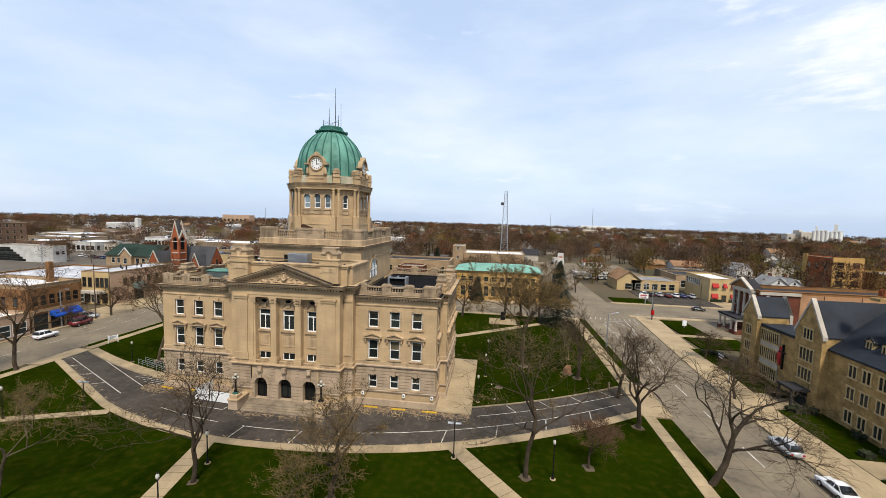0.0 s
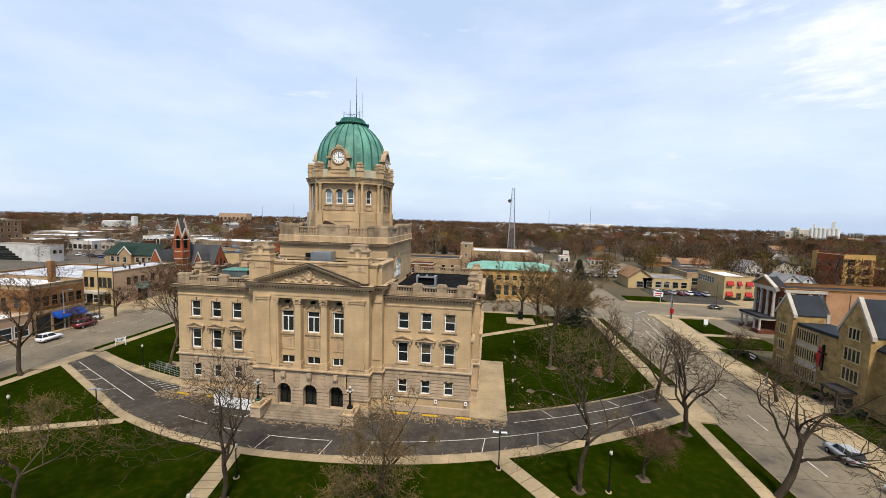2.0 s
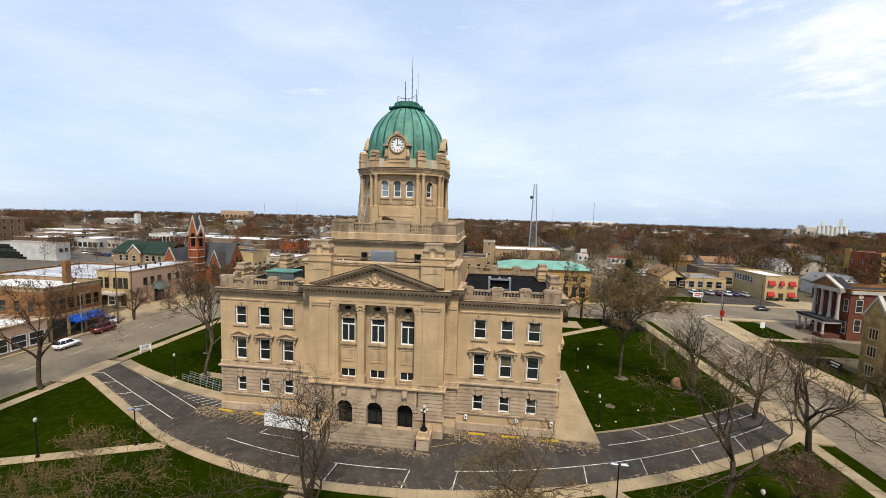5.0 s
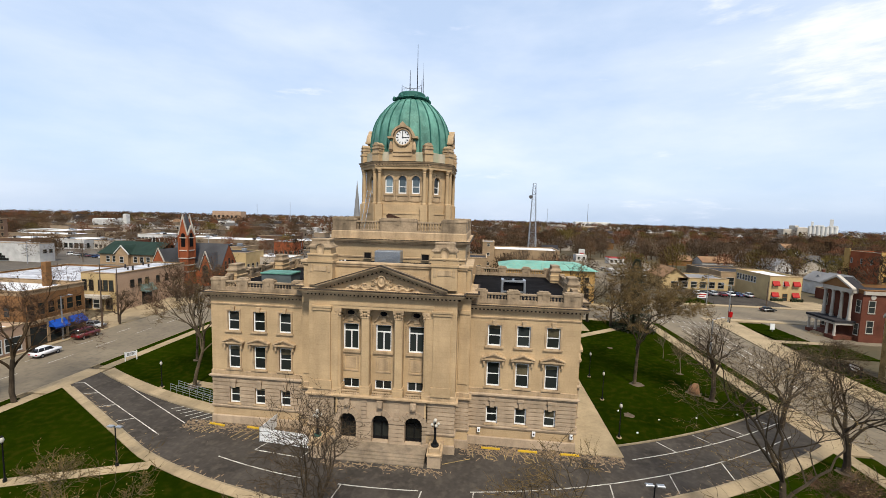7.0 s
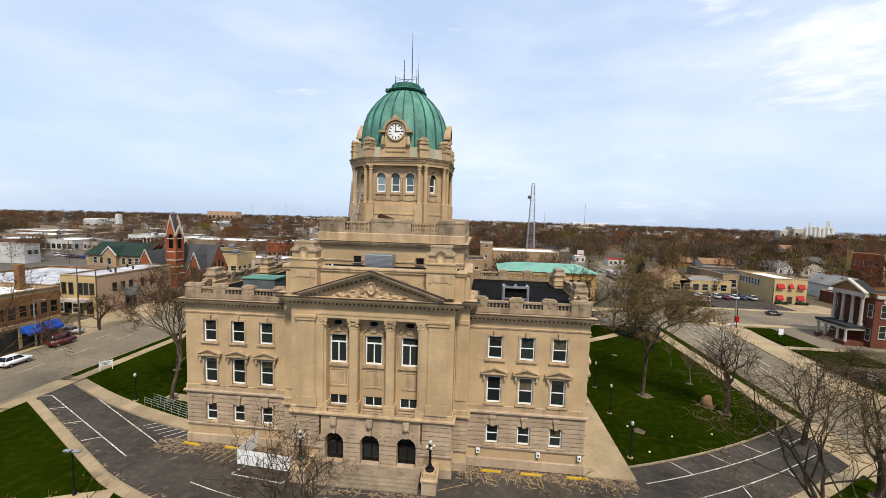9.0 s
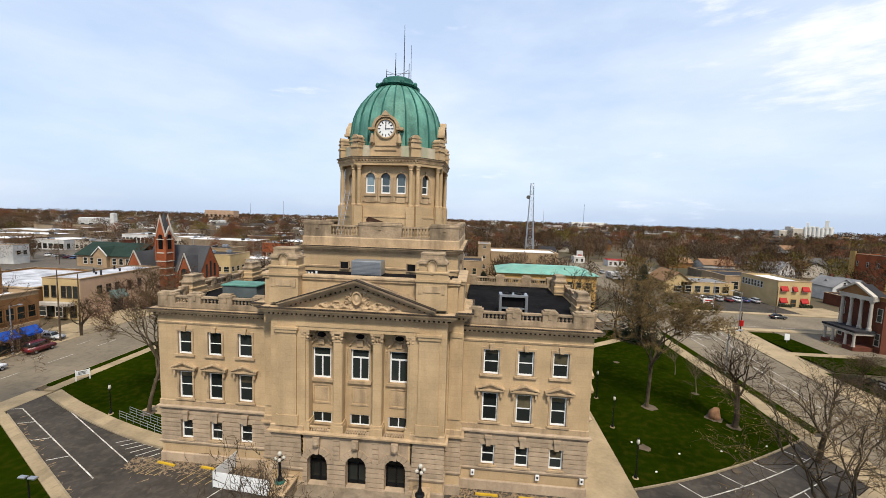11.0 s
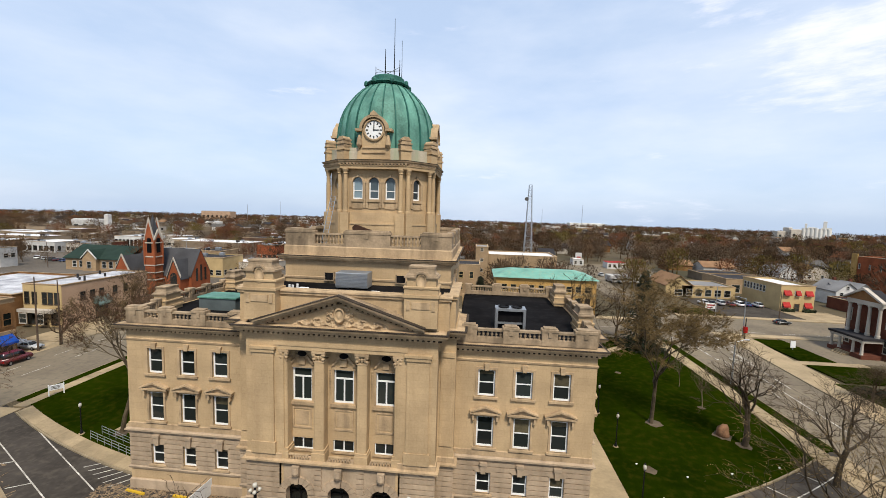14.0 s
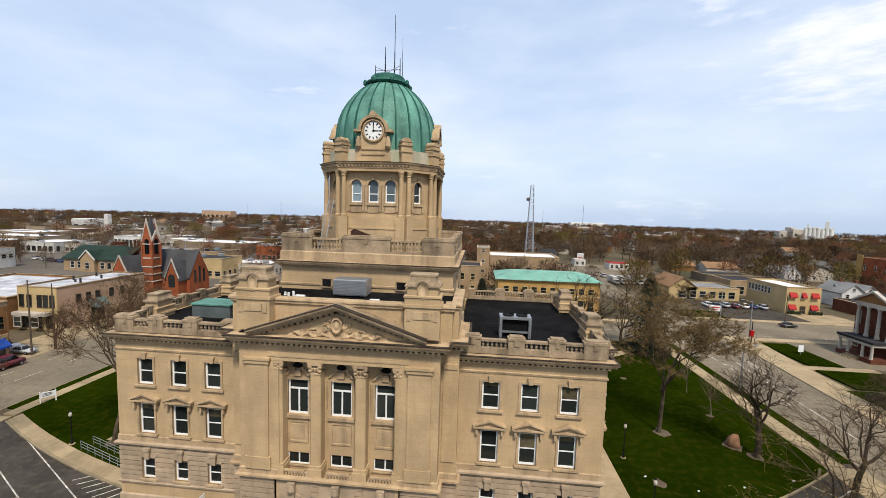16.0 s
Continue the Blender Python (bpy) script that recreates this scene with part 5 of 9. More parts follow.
segs = [((-45.9, 6.8), (-25.1, -3.5))] + curve(y_out, -16.0, -6.0, 2.9, 5) + curve(y_out, -2.4, 5.2, 2.9, 5) + curve(y_out, 10.0, 48.0, 2.9, 14)
for x in (-45.9, -41.0, -35.8, -30.6):
    segs.append(((x - 1.6, y_out(x - 1.6) + 0.2), (x, 6.8 - 0.495 * (x + 45.9))))
for x in (-2.4, 5.2, 10.0, 23.0, 29.5, 36.0, 42.5):
    segs.append(((x, y_out(x) + 0.2), (x + 0.3, y_out(x) + 2.9)))
lines("parking_lines_outer", "white painted parking bays along the kerb", segs, 0.028)
segs = curve(y_in, 27.0, 49.5, -2.5) + [((x, y_in(x) - 0.1), (x + 1.4, y_in(x + 1.4) - 2.5)) for x in (31.0, 36.0, 41.0, 46.0)]
lines("parking_lines_east", "white painted slanted parking bays", segs, 0.028)
segs = curve(lambda x: 10.76 - 0.512 * (x + 46.84), -46.8, -24.0, 0.0) + [((-43.5, 9.0), (-42.0, 11.0)), ((-46.6, 10.6), (-45.4, 13.0))]
segs += [((-28.2 + 1.0 * k, 1.9 - 0.45 * k), (-26.2 + 0.9 * k, 3.2 - 0.38 * k)) for k in range(6)]
lines("parking_lines_west", "white painted bays and hatching by the kerb", segs, 0.028)
lines("no_parking_frame", "white painted rectangle on the asphalt", [((-13.0, -4.6), (-7.6, -5.2)), ((-13.0, -4.6), (-12.4, -3.2)), ((-7.6, -5.2), (-7.2, -3.8))], 0.028)
JOINT = material("tar_filled_joint", (0.085, 0.070, 0.052), 0.9, 0.3, 0.6, 4.0, 0.0)
WORNYELLOW = material("worn_yellow_paint", (0.34, 0.24, 0.09), 0.9, 0.35, 1.5, 5.0, 0.05, tint=(0.12, 0.095, 0.06))
yel = [((9.9 + 3.4 * k, -0.6), (10.1 + 3.4 * k, -2.6)) for k in range(4)]
yel += [((14.0 + 0.7 * k, -0.7), (13.5 + 0.7 * k, -2.4)) for k in range(2)]
yel += [((-21.5 + 0.9 * k, 0.2), (-22.6 + 0.9 * k, -2.4)) for k in range(4)] + [((-16 + 0.9 * k, -0.2), (-17 + 0.9 * k, -2.9)) for k in range(4)]
yel += [((7.0, -4.2), (9.8, -2.9)), ((1.0 + 0.9 * 0, -5.1), (1.6, -4.6)), ((2.4, -5.2), (3.0, -4.6)), ((3.8, -5.2), (4.4, -4.6))]
for cx in (11.9, 15.9):
    ring = [(cx + 0.45 * math.cos(a), -2.35 + 0.4 * math.sin(a)) for a in [math.tau * k / 8 for k in range(1, 8)]]
    yel += list(zip(ring, ring[1:])) + [((cx - 0.1, -1.5), (cx, -2.1)), ((cx, -2.1), (cx + 0.45, -2.1)), ((cx + 0.45, -2.1), (cx + 0.7, -2.6))]
lines("yellow_hatching", "worn yellow parking bays and hatching by the wall", yel, 0.03, 0.10, WORNYELLOW)
segs = [((59.6, -60 + 9 * k), (59.6, -56 + 9 * k)) for k in range(9)] + [((59.6, 20), (61.4, 48)), ((62.6, 34), (64.2, 52))] + [((58.2, 30 + 6 * k), (58.4, 32.5 + 6 * k)) for k in range(4)]
segs += [((56 + 1.3 * k, 59.0), (56.5 + 1.3 * k, 61.2)) for k in range(11)] + [((60.4, 57.7), (69.6, 58.6)), ((58.3, 54.6), (58.1, 49.0)), ((64.9, 58.2), (64.2, 45.5))]
for ax, ay, turn in ((60.0, 55.0, -1), (63.2, 55.1, -1), (66.6, 55.6, 1), (59.3, 45.5, -1), (62.9, 46.2, -1)):
    segs += [((ax, ay - 1.6), (ax, ay + 0.7)), ((ax, ay + 0.6), (ax + 0.9 * turn, ay + 1.1)), ((ax + 0.95 * turn, ay + 0.5), (ax + 1.0 * turn, ay + 1.7))]
lines("street_lines_east", "faded white lane lines, turn arrows and crossing", segs, 0.008, 0.17)
segs = [((-58.4, -60 + 8 * k), (-58.4, -56 + 8 * k)) for k in range(15)] + [((-62.4, -60 + 8 * k), (-62.4, -57 + 8 * k)) for k in range(15)]
joints = [((x, -80), (x + (3.0 if x > 62 else 1.2), 56)) for x in (57.0, 61.9)] + [((54.0, -74 + 6.1 * k), (65.0 + 0.07 * max(0.0, -66 + 6.1 * k), -74 + 6.1 * k)) for k in range(21)]
lines("street_joints_east", "dark joints and cracks in the concrete street", joints, 0.004, 0.05, JOINT)
lines("street_lines_west", "faded white lane lines", segs, 0.008)
segs = [((-150 + 8 * k, 66.4), (-146 + 8 * k, 66.4)) for k in range(25)] + [((70 + 8 * k, 68.0), (74 + 8 * k, 68.0)) for k in range(16)]
lines("street_lines_north", "faded lane lines on the back street", segs, 0.012)

# ---- things round the courthouse ----
def wheel_stop(x, y, rz):
    e = tagged(empty("parking_stop", (x, y, 0.02), rz), "yellow concrete wheel stop by the wall", "wheel stop", "wheel stops")
    bm = bmesh.new()
    slab(bm, [(-1.05, 0), (1.05, 0), (1.0, 0.16), (-1.0, 0.16)], -0.1, 0.1)
    part("block", bm, YELLOW, e)
    for s in (-1, 1):
        bm = bmesh.new()
        rod(bm, (0.7 * s, 0, 0.14), (0.7 * s, 0, 0.2), 0.03)
        part("pin", bm, STEEL, e)


for x, y, r in ((11.96, -0.85, 0), (15.95, -0.85, 0), (20.4, -0.8, 0.02), (-20.1, -0.7, -0.15), (-15.3, -0.8, -0.1)):
    wheel_stop(x, y, r)


def lamp_post(x, y, h=4.0, heads=1, rz=0.0):
    e = tagged(empty("street_lamp", (x, y, LZ), rz), "slim black lamp post with a pale globe on the lawn" if heads == 1 else "black lamp post with twin square heads", "lamp", "lamp posts")
    bm = bmesh.new()
    lathe(bm, [(0.3, -0.05), (0.3, 0.06), (0.28, 0.08)], 12)
    part("footing", bm, CONCRETE, e)
    bm = bmesh.new()
    lathe(bm, [(0.16, 0.06), (0.16, 0.3), (0.1, 0.42), (0.065, 0.6), (0.055, h - 0.55), (0.1, h - 0.5), (0.1, h - 0.42)], 10)
    part("pole", bm, BLACKIRON, e)
    if heads == 1:
        bm = bmesh.new()
        lathe(bm, [(0.08, h - 0.42), (0.17, h - 0.22), (0.15, h - 0.02), (0.06, h + 0.14)], 12)
        part("globe", bm, GLOBE, e, "pale glass globe", smooth=True)
        bm = bmesh.new()
        lathe(bm, [(0.1, h + 0.12), (0.11, h + 0.16), (0.02, h + 0.3)], 8)
        part("finial", bm, BLACKIRON, e)
    else:
        for s in (-1, 1):
            bm = bmesh.new()
            box(bm, s * 0.12, s * 0.75, -0.16, 0.16, h - 0.48, h - 0.34, 0.04)
            part("lamp_head", bm, STEEL, e)


for x, y, h in ((-34.0, 7.0, 3.6), (28.1, 20.9, 3.9), (27.8, 13.0, 3.9), (26.9, 3.4, 4.0), (-1.1, -16.1, 3.5), (35.4, -12.4, 4.2), (-32.1, -12.6, 4.2), (-0.4, -23.0, 3.5)):
    lamp_post(x, y, h)
lamp_post(24.8, -10.6, 4.5, 2)
lamp_post(-24.4, -9.2, 4.5, 2)


def entrance_lamp(x, y, base_mat):
    e = tagged(empty("entrance_lamp", (x, y, 2.05)), "black iron lamp standard with five white globes on a stone pedestal", "lamp", "entrance lamps")
    bm = bmesh.new()
    lathe(bm, [(0.42, 0), (0.42, 0.14), (0.26, 0.22)], 10)
    part("base", bm, base_mat, e)
    bm = bmesh.new()
    lathe(bm, [(0.24, 0.2), (0.2, 0.5), (0.13, 0.65), (0.12, 1.9), (0.18, 2.0), (0.1, 2.1), (0.08, 2.4)], 10)
    part("post", bm, BLACKIRON, e)
    for k in range(4):
        a = math.tau * k / 4 + 0.4
        bm = bmesh.new()
        rod(bm, (0, 0, 1.95), (0.33 * math.cos(a), 0.33 * math.sin(a), 2.05), 0.05)
        part("arm", bm, BLACKIRON, e)
        bm = bmesh.new()
        bmesh.ops.create_icosphere(bm, subdivisions=2, radius=0.16)
        turned(bm, Matrix.Translation((0.33 * math.cos(a), 0.33 * math.sin(a), 2.26)))
        part("globe", bm, GLOBE, e, smooth=True)
    bm = bmesh.new()
    bmesh.ops.create_icosphere(bm, subdivisions=2, radius=0.2)
    turned(bm, Matrix.Translation((0, 0, 2.66)))
    part("globe", bm, GLOBE, e, smooth=True)


for s in (1, -1):
    ped_ob = tagged(empty("lamp_pedestal", (6.2 * s, -4.3, 0)), "stepped limestone pedestal beside the entrance steps", "pedestal", "pedestals")
    bm = bmesh.new()
    box(bm, -0.68, 0.68, -0.68, 1.9, 0, 1.3, 0.04)
    part("body", bm, RUSTIC, ped_ob)
    bm = bmesh.new()
    box(bm, -0.78, 0.78, -0.78, 1.9, 1.3, 1.5, 0.05)
    part("coping", bm, TRIM, ped_ob)
    bm = bmesh.new()
    box(bm, -0.55, 0.55, -0.55, 0.55, 1.5, 2.05, 0.05)
    part("cap", bm, TRIM, ped_ob)
    entrance_lamp(6.2 * s, -4.3, BLACKIRON if s > 0 else COPPERDARK)

# white site fence, ramp rail, sign, small things
CANVAS = material("white_sheeting", (0.78, 0.78, 0.76), 0.6, 0.06, 1.0, 6.0, 0.1)
fence = tagged(empty("site_fence", (-13.3, -3.2, 0.02)), "white sheeted temporary fence round a work area", "fence")
for (a, b) in (((0, 0), (2.9, -0.25)), ((2.9, -0.25), (5.8, -0.5)), ((0.3, 3.4), (0, 0))):
    a, b = Vector(a), Vector(b)
    d = (b - a)
    bm = bmesh.new()
    box(bm, 0.03, d.length - 0.03, -0.02, 0.02, 0.12, 1.62)
    ob = part("panel", turned(bm, Matrix.Translation((a.x, a.y, 0)) @ Matrix.Rotation(math.atan2(d.y, d.x), 4, "Z")), CANVAS, fence)
    bm = bmesh.new()
    rod(bm, (a.x, a.y, 0), (a.x, a.y, 1.7), 0.035)
    part("post", bm, STEEL, fence)
bm = bmesh.new()
rod(bm, (5.8, -0.5, 0), (5.8, -0.5, 1.7), 0.035)
part("post", bm, STEEL, fence)
rail = tagged(empty("ramp_railing", (-32.0, 6.2, LZ)), "pale steel railing along the ramp", "railing")
rd = Vector((10.3, -3.4))
for off in (0.0, 1.1):
    nn = Vector((-rd.y, rd.x)).normalized() * off
    for k in range(9):
        p = rd * (k / 8) + nn
        bm = bmesh.new()
        rod(bm, (p.x, p.y, 0), (p.x, p.y, 1.0), 0.025)
        part("post", bm, STEEL, rail)
    for z in (0.35, 0.68, 1.0):
        bm = bmesh.new()
        rod(bm, (nn.x, nn.y, z), (rd.x + nn.x, rd.y + nn.y, z), 0.025)
        part("bar", bm, STEEL, rail)
sign = tagged(empty("lawn_sign", (-46.6, 15.0, LZ), 0.9), "small white wooden sign on two posts", "sign")
bm = bmesh.new()
box(bm, -0.75, 0.75, -0.05, 0.05, 0.75, 1.45)
part("board", bm, WHITE, sign)
for s in (-1, 1):
    bm = bmesh.new()
    box(bm, s * 0.75 - 0.06, s * 0.75 + 0.06, -0.06, 0.06, 0, 1.6)
    part("post", bm, WHITE, sign)
bm = bmesh.new()
for k in range(3):
    box(bm, -0.5, 0.5 - 0.1 * k, -0.065, -0.05, 1.25 - 0.17 * k, 1.32 - 0.17 * k)
part("lettering", bm, DARKSTONE, sign)
rock = bmesh.new()
bmesh.ops.create_icosphere(rock, subdivisions=3, radius=1.0)
for v in rock.verts:
    k = 1 + 0.22 * noise.noise(v.co * 1.7)
    v.co = Vector((v.co.x * 0.75 * k, v.co.y * 0.6 * k, max(-0.3, v.co.z) * 1.25 * k))
BOULDER = material("brown_boulder", (0.26, 0.14, 0.075), 0.9, 0.25, 1.2, 6.0, 0.4)
rk = tagged(part("boulder", rock, BOULDER, smooth=True), "upright brown boulder on the lawn", "boulder")
rk.location = (42.2, 17.3, LZ + 0.3)
for x, y in ((28.9, 9.8), (33.4, 8.2), (38.5, 9.4), (44.5, 11.2), (29.4, 4.6)):
    e = tagged(empty("flood_light", (x, y, LZ), 0.4), "small white ground floodlight on the lawn", "floodlight", "floodlights")
    bm = bmesh.new()
    box(bm, -0.11, 0.11, -0.06, 0.06, 0.06, 0.16, 0.02)
    part("housing", bm, WHITE, e)
    bm = bmesh.new()
    rod(bm, (0, 0, -0.02), (0, 0, 0.12), 0.04)
    part("stake", bm, STEEL, e)
for x, y, s in ((47.9, 12.4, 1.0), (50.0, 11.2, 0.9)):
    e = tagged(empty("utility_post", (x, y, LZ)), "short pale post at the lawn's corner", "post", "corner posts")
    bm = bmesh.new()
    lathe(bm, [(0.12, -0.02), (0.12, 0.7 * s), (0.16, 0.75 * s), (0.1, 0.95 * s)], 10)
    part("post", bm, CONCRETE, e)
for x in (10.6, 16.6, 20.6):
    e = tagged(empty("parking_sign", (x, -0.30, 1.0)), "small white parking sign on the wall", "sign", "parking signs")
    bm = bmesh.new()
    box(bm, -0.17, 0.17, -0.02, 0.11, 0.55, 1.05)
    part("plate", bm, WHITE, e)
    bm = bmesh.new()
    box(bm, -0.08, 0.08, -0.025, -0.018, 0.7, 0.9)
    part("symbol", bm, BLACKIRON, e)

# plant on the roofs
board = tagged(empty("roof_board", (-0.75, 5.35, 24.86), 0.1), "dark brown bent board lying on the parapet", "board")
bm = bmesh.new()
slab(bm, [(-0.75, 0.02), (1.1, 0.02), (0.5, 0.2), (-0.3, 0.5), (-0.55, 0.55), (-0.8, 0.3)], -0.25, 0.25)
part("sheet", bm, BROWNBOARD, board)
unit = tagged(empty("rooftop_unit", (-0.65, 3.1, 19.5)), "grey louvred air handling unit on the dark roof", "air unit")
bm = bmesh.new()
box(bm, -1.5, 1.5, -0.8, 0.9, 0.15, 1.55, 0.04)
part("casing", bm, STEEL, unit)
for k in range(10):
    bm = bmesh.new()
    box(bm, -1.45, 1.45, -0.86, -0.79, 0.25 + 0.13 * k, 0.32 + 0.13 * k)
    part("louvre", bm, STEEL, unit)
bm = bmesh.new()
box(bm, -1.3, 1.3, -0.7, 0.7, 0.0, 0.15)
part("curb", bm, TAR_AND_SHADE, unit)
for x in (-3.75, 3.45):
    e = tagged(empty("wall_vent", (x, 4.94, 19.5)), "square dark wall vent in a stone surround above the roof", "vent", "wall vents")
    bm = bmesh.new()
    box(bm, -0.42, 0.42, -0.05, 0.05, 0.35, 1.05)
    part("grille", bm, TAR_AND_SHADE, e)
    bm = bmesh.new()
    for q in (-1, 1):
        box(bm, q * 0.42, q * 0.52, -0.12, 0.05, 0.25, 1.15)
    box(bm, -0.52, 0.52, -0.14, 0.05, 0.25, 0.35)
    part("surround", bm, WORN, e)
for x, y, h in ((-5.75, 1.3, 0.42), (-5.4, 1.5, 0.5), (-6.4, 2.0, 0.3)):
    e = tagged(empty("vent_pipe", (x, y, 19.48)), "short white plastic vent pipe on the black roof", "pipe", "vent pipes")
    bm = bmesh.new()
    lathe(bm, [(0.18, 0.0), (0.1, 0.06), (0.1, h), (0.07, h)], 10)
    part("pipe", bm, WHITE, e)
for x, y in ((-4.7, 1.3), (1.95, 1.0)):
    e = tagged(empty("roof_block", (x, y, 19.48)), "low white block lying on the black roof", "block", "roof blocks")
    bm = bmesh.new()
    box(bm, -0.4, 0.4, -0.15, 0.15, 0.02, 0.26, 0.04)
    part("block_body", bm, WHITE, e)
frame_ob = tagged(empty("roof_cooler", (14.1, 5.2, 15.98)), "grey steel cooler frame on the black roof", "cooler")
bm = bmesh.new()
for x in (-1.7, 1.5):
    box(bm, x, x + 0.3, -0.9, 0.9, 0, 1.9)
box(bm, -1.7, 1.8, -0.9, 0.9, 1.9, 2.15)
box(bm, -1.4, 1.5, -0.75, -0.65, 0.5, 0.7)
part("frame", bm, STEEL, frame_ob)
bm = bmesh.new()
box(bm, -1.38, 1.48, -0.5, 0.7, 0.15, 1.88)
part("coil", bm, TAR_AND_SHADE, frame_ob)
for x in (-0.7, 0.8):
    bm = bmesh.new()
    lathe(bm, [(0.0, 2.16), (0.5, 2.16), (0.62, 2.14), (0.66, 2.3), (0.6, 2.32), (0.55, 2.18)], 18, x, 0)
    part("fan_cowl", bm, BLACKIRON, frame_ob, "black fan cowl")
frame_ob.scale = (0.82, 0.82, 0.9)
tank = tagged(empty("roof_box", (-16.0, 6.7, 15.98)), "teal topped rooftop unit on the west wing", "air unit")
bm = bmesh.new()
box(bm, -2.0, 2.0, -1.2, 1.2, 0, 1.25)
part("casing", bm, material("grey_green_metal", (0.10, 0.12, 0.12), 0.5, 0.1, 1.0, 6.0, 0.05), tank)
bm = bmesh.new()
box(bm, -2.1, 2.1, -1.3, 1.3, 1.25, 1.42, 0.04)
part("lid", bm, COPPER, tank, "pale green metal lid")
ladder = tagged(empty("roof_ladder", (-5.15, 6.75, 23.0), 0.25), "grey steel ladder leaning on the drum", "ladder")
ladder.scale = (1.0, 1.0, 0.74)
for s in (-0.25, 0.25):
    bm = bmesh.new()
    rod(bm, (s, 0, 0), (s + 0.9, 1.4, 7.2), 0.045)
    part("stile", bm, STEEL, ladder)
for k in range(20):
    t = (k + 0.5) / 20
    bm = bmesh.new()
    rod(bm, (-0.25 + 0.9 * t, 1.4 * t, 7.2 * t), (0.25 + 0.9 * t, 1.4 * t, 7.2 * t), 0.025)
    part("rung", bm, STEEL, ladder)

# litter and broken turf along the foot of the walls
LITTER = material("dry_litter", (0.24, 0.17, 0.10), 0.95, 0.35, 3.0, 9.0, 0.1, tint=(0.08, 0.06, 0.045))
rl = random.Random(21)
vs, fs = [], []
for _ in range(1500):
    side_x = rl.random()
    if side_x < 0.42:
        x, y = rl.uniform(8.5, 26.0), -0.3 - abs(rl.gauss(0, 1.0))
    elif side_x < 0.8:
        x, y = rl.uniform(-24.0, -8.0), 0.0 - abs(rl.gauss(0, 1.1))
    elif side_x < 0.9:
        x, y = rl.uniform(-6.0, 8.0), -5.2 - abs(rl.gauss(0, 0.5))
    else:
        x = rl.uniform(-44, 48)
        y = y_out(x) + 0.1 + abs(rl.gauss(0, 0.4))
    a, ln, w = rl.random() * math.tau, rl.uniform(0.08, 0.45), rl.uniform(0.02, 0.09)
    u, n = Vector((math.cos(a), math.sin(a), 0)) * ln, Vector((-math.sin(a), math.cos(a), 0)) * w
    c, i = Vector((x, y, 0.03)), len(vs)
    vs += [c - u - n, c + u - n * 0.6, c + u * 0.8 + n, c - u * 0.7 + n, c + Vector((0, 0, 0.05))]
    fs += [(i, i + 1, i + 4), (i + 1, i + 2, i + 4), (i + 2, i + 3, i + 4), (i + 3, i, i + 4)]
me = bpy.data.meshes.new("litter")
me.from_pydata([tuple(v) for v in vs], [], fs)
me.materials.append(LITTER)
tagged(new("litter", me), "dry brown litter and splinters on the asphalt", "litter", kind="stuff")

# ---- surrounding buildings ----
BUFF = material("buff_brick", (0.36, 0.25, 0.145), 0.9, 0.12, 0.4, 4.0, 0.2, courses=(0.5, 0.16))
BROWNBRICK = material("brown_brick", (0.25, 0.125, 0.05), 0.9, 0.16, 0.4, 4.0, 0.2, courses=(0.5, 0.16))
REDBRICK = material("red_brick", (0.135, 0.047, 0.028), 0.9, 0.16, 0.4, 4.0, 0.2, courses=(0.5, 0.16))
ORANGEBRICK = material("orange_brick", (0.30, 0.085, 0.034), 0.9, 0.16, 0.4, 4.0, 0.2, courses=(0.5, 0.16))
YELLOWBRICK = material("yellow_brick", (0.47, 0.285, 0.095), 0.9, 0.12, 0.4, 4.0, 0.2, courses=(0.6, 0.2))
CREAM = material("cream_render", (0.50, 0.365, 0.18), 0.85, 0.10, 0.3, 4.0, 0.15)
PINKBRICK = material("pinkish_brick", (0.46, 0.31, 0.205), 0.9, 0.10, 0.3, 4.0, 0.2, courses=(0.5, 0.16))
ASHLAR = material("yellow_rubble_stone", (0.38, 0.25, 0.10), 0.9, 0.24, 0.8, 3.0, 0.4, courses=(0.7, 0.3))
SLATE = material("blue_slate", (0.026, 0.031, 0.040), 0.7, 0.2, 0.3, 4.0, 0.2, courses=(0.5, 0.25))
GREYSLATE = material("grey_slate", (0.066, 0.066, 0.070), 0.75, 0.15, 0.3, 4.0, 0.2, courses=(0.6, 0.3))
ROOFWHITE = material("white_membrane", (0.74, 0.74, 0.73), 0.7, 0.12, 0.12, 2.0, 0.05)
ROOFPATCH = material("patched_silver_roof", (0.50, 0.50, 0.51), 0.6, 0.3, 0.35, 3.0, 0.1, tint=(0.20, 0.20, 0.215))
ROOFGREY = material("grey_gravel_roof", (0.24, 0.235, 0.23), 0.9, 0.18, 0.15, 3.0, 0.1)
ROOFDARK = material("dark_roof", (0.034, 0.032, 0.034), 0.85, 0.2, 0.15, 3.0, 0.1)
ROOFBROWN = material("brown_shingle", (0.26, 0.15, 0.08), 0.9, 0.15, 0.4, 3.0, 0.2, courses=(0.5, 0.25))
GREENROOF = material("pale_copper_roof", (0.17, 0.38, 0.30), 0.6, 0.14, 0.3, 4.0, 0.1, rust=(0.26, 0.33, 0.24, 0.6))
DKGREENROOF = material("dark_green_roof", (0.018, 0.036, 0.026), 0.8, 0.15, 0.4, 4.0, 0.1)
BLUECANVAS = material("blue_canvas", (0.01, 0.07, 0.36), 0.7, 0.1, 1.0, 6.0, 0.1)
REDCANVAS = material("red_canvas", (0.38, 0.03, 0.025), 0.7, 0.1, 1.0, 6.0, 0.1)
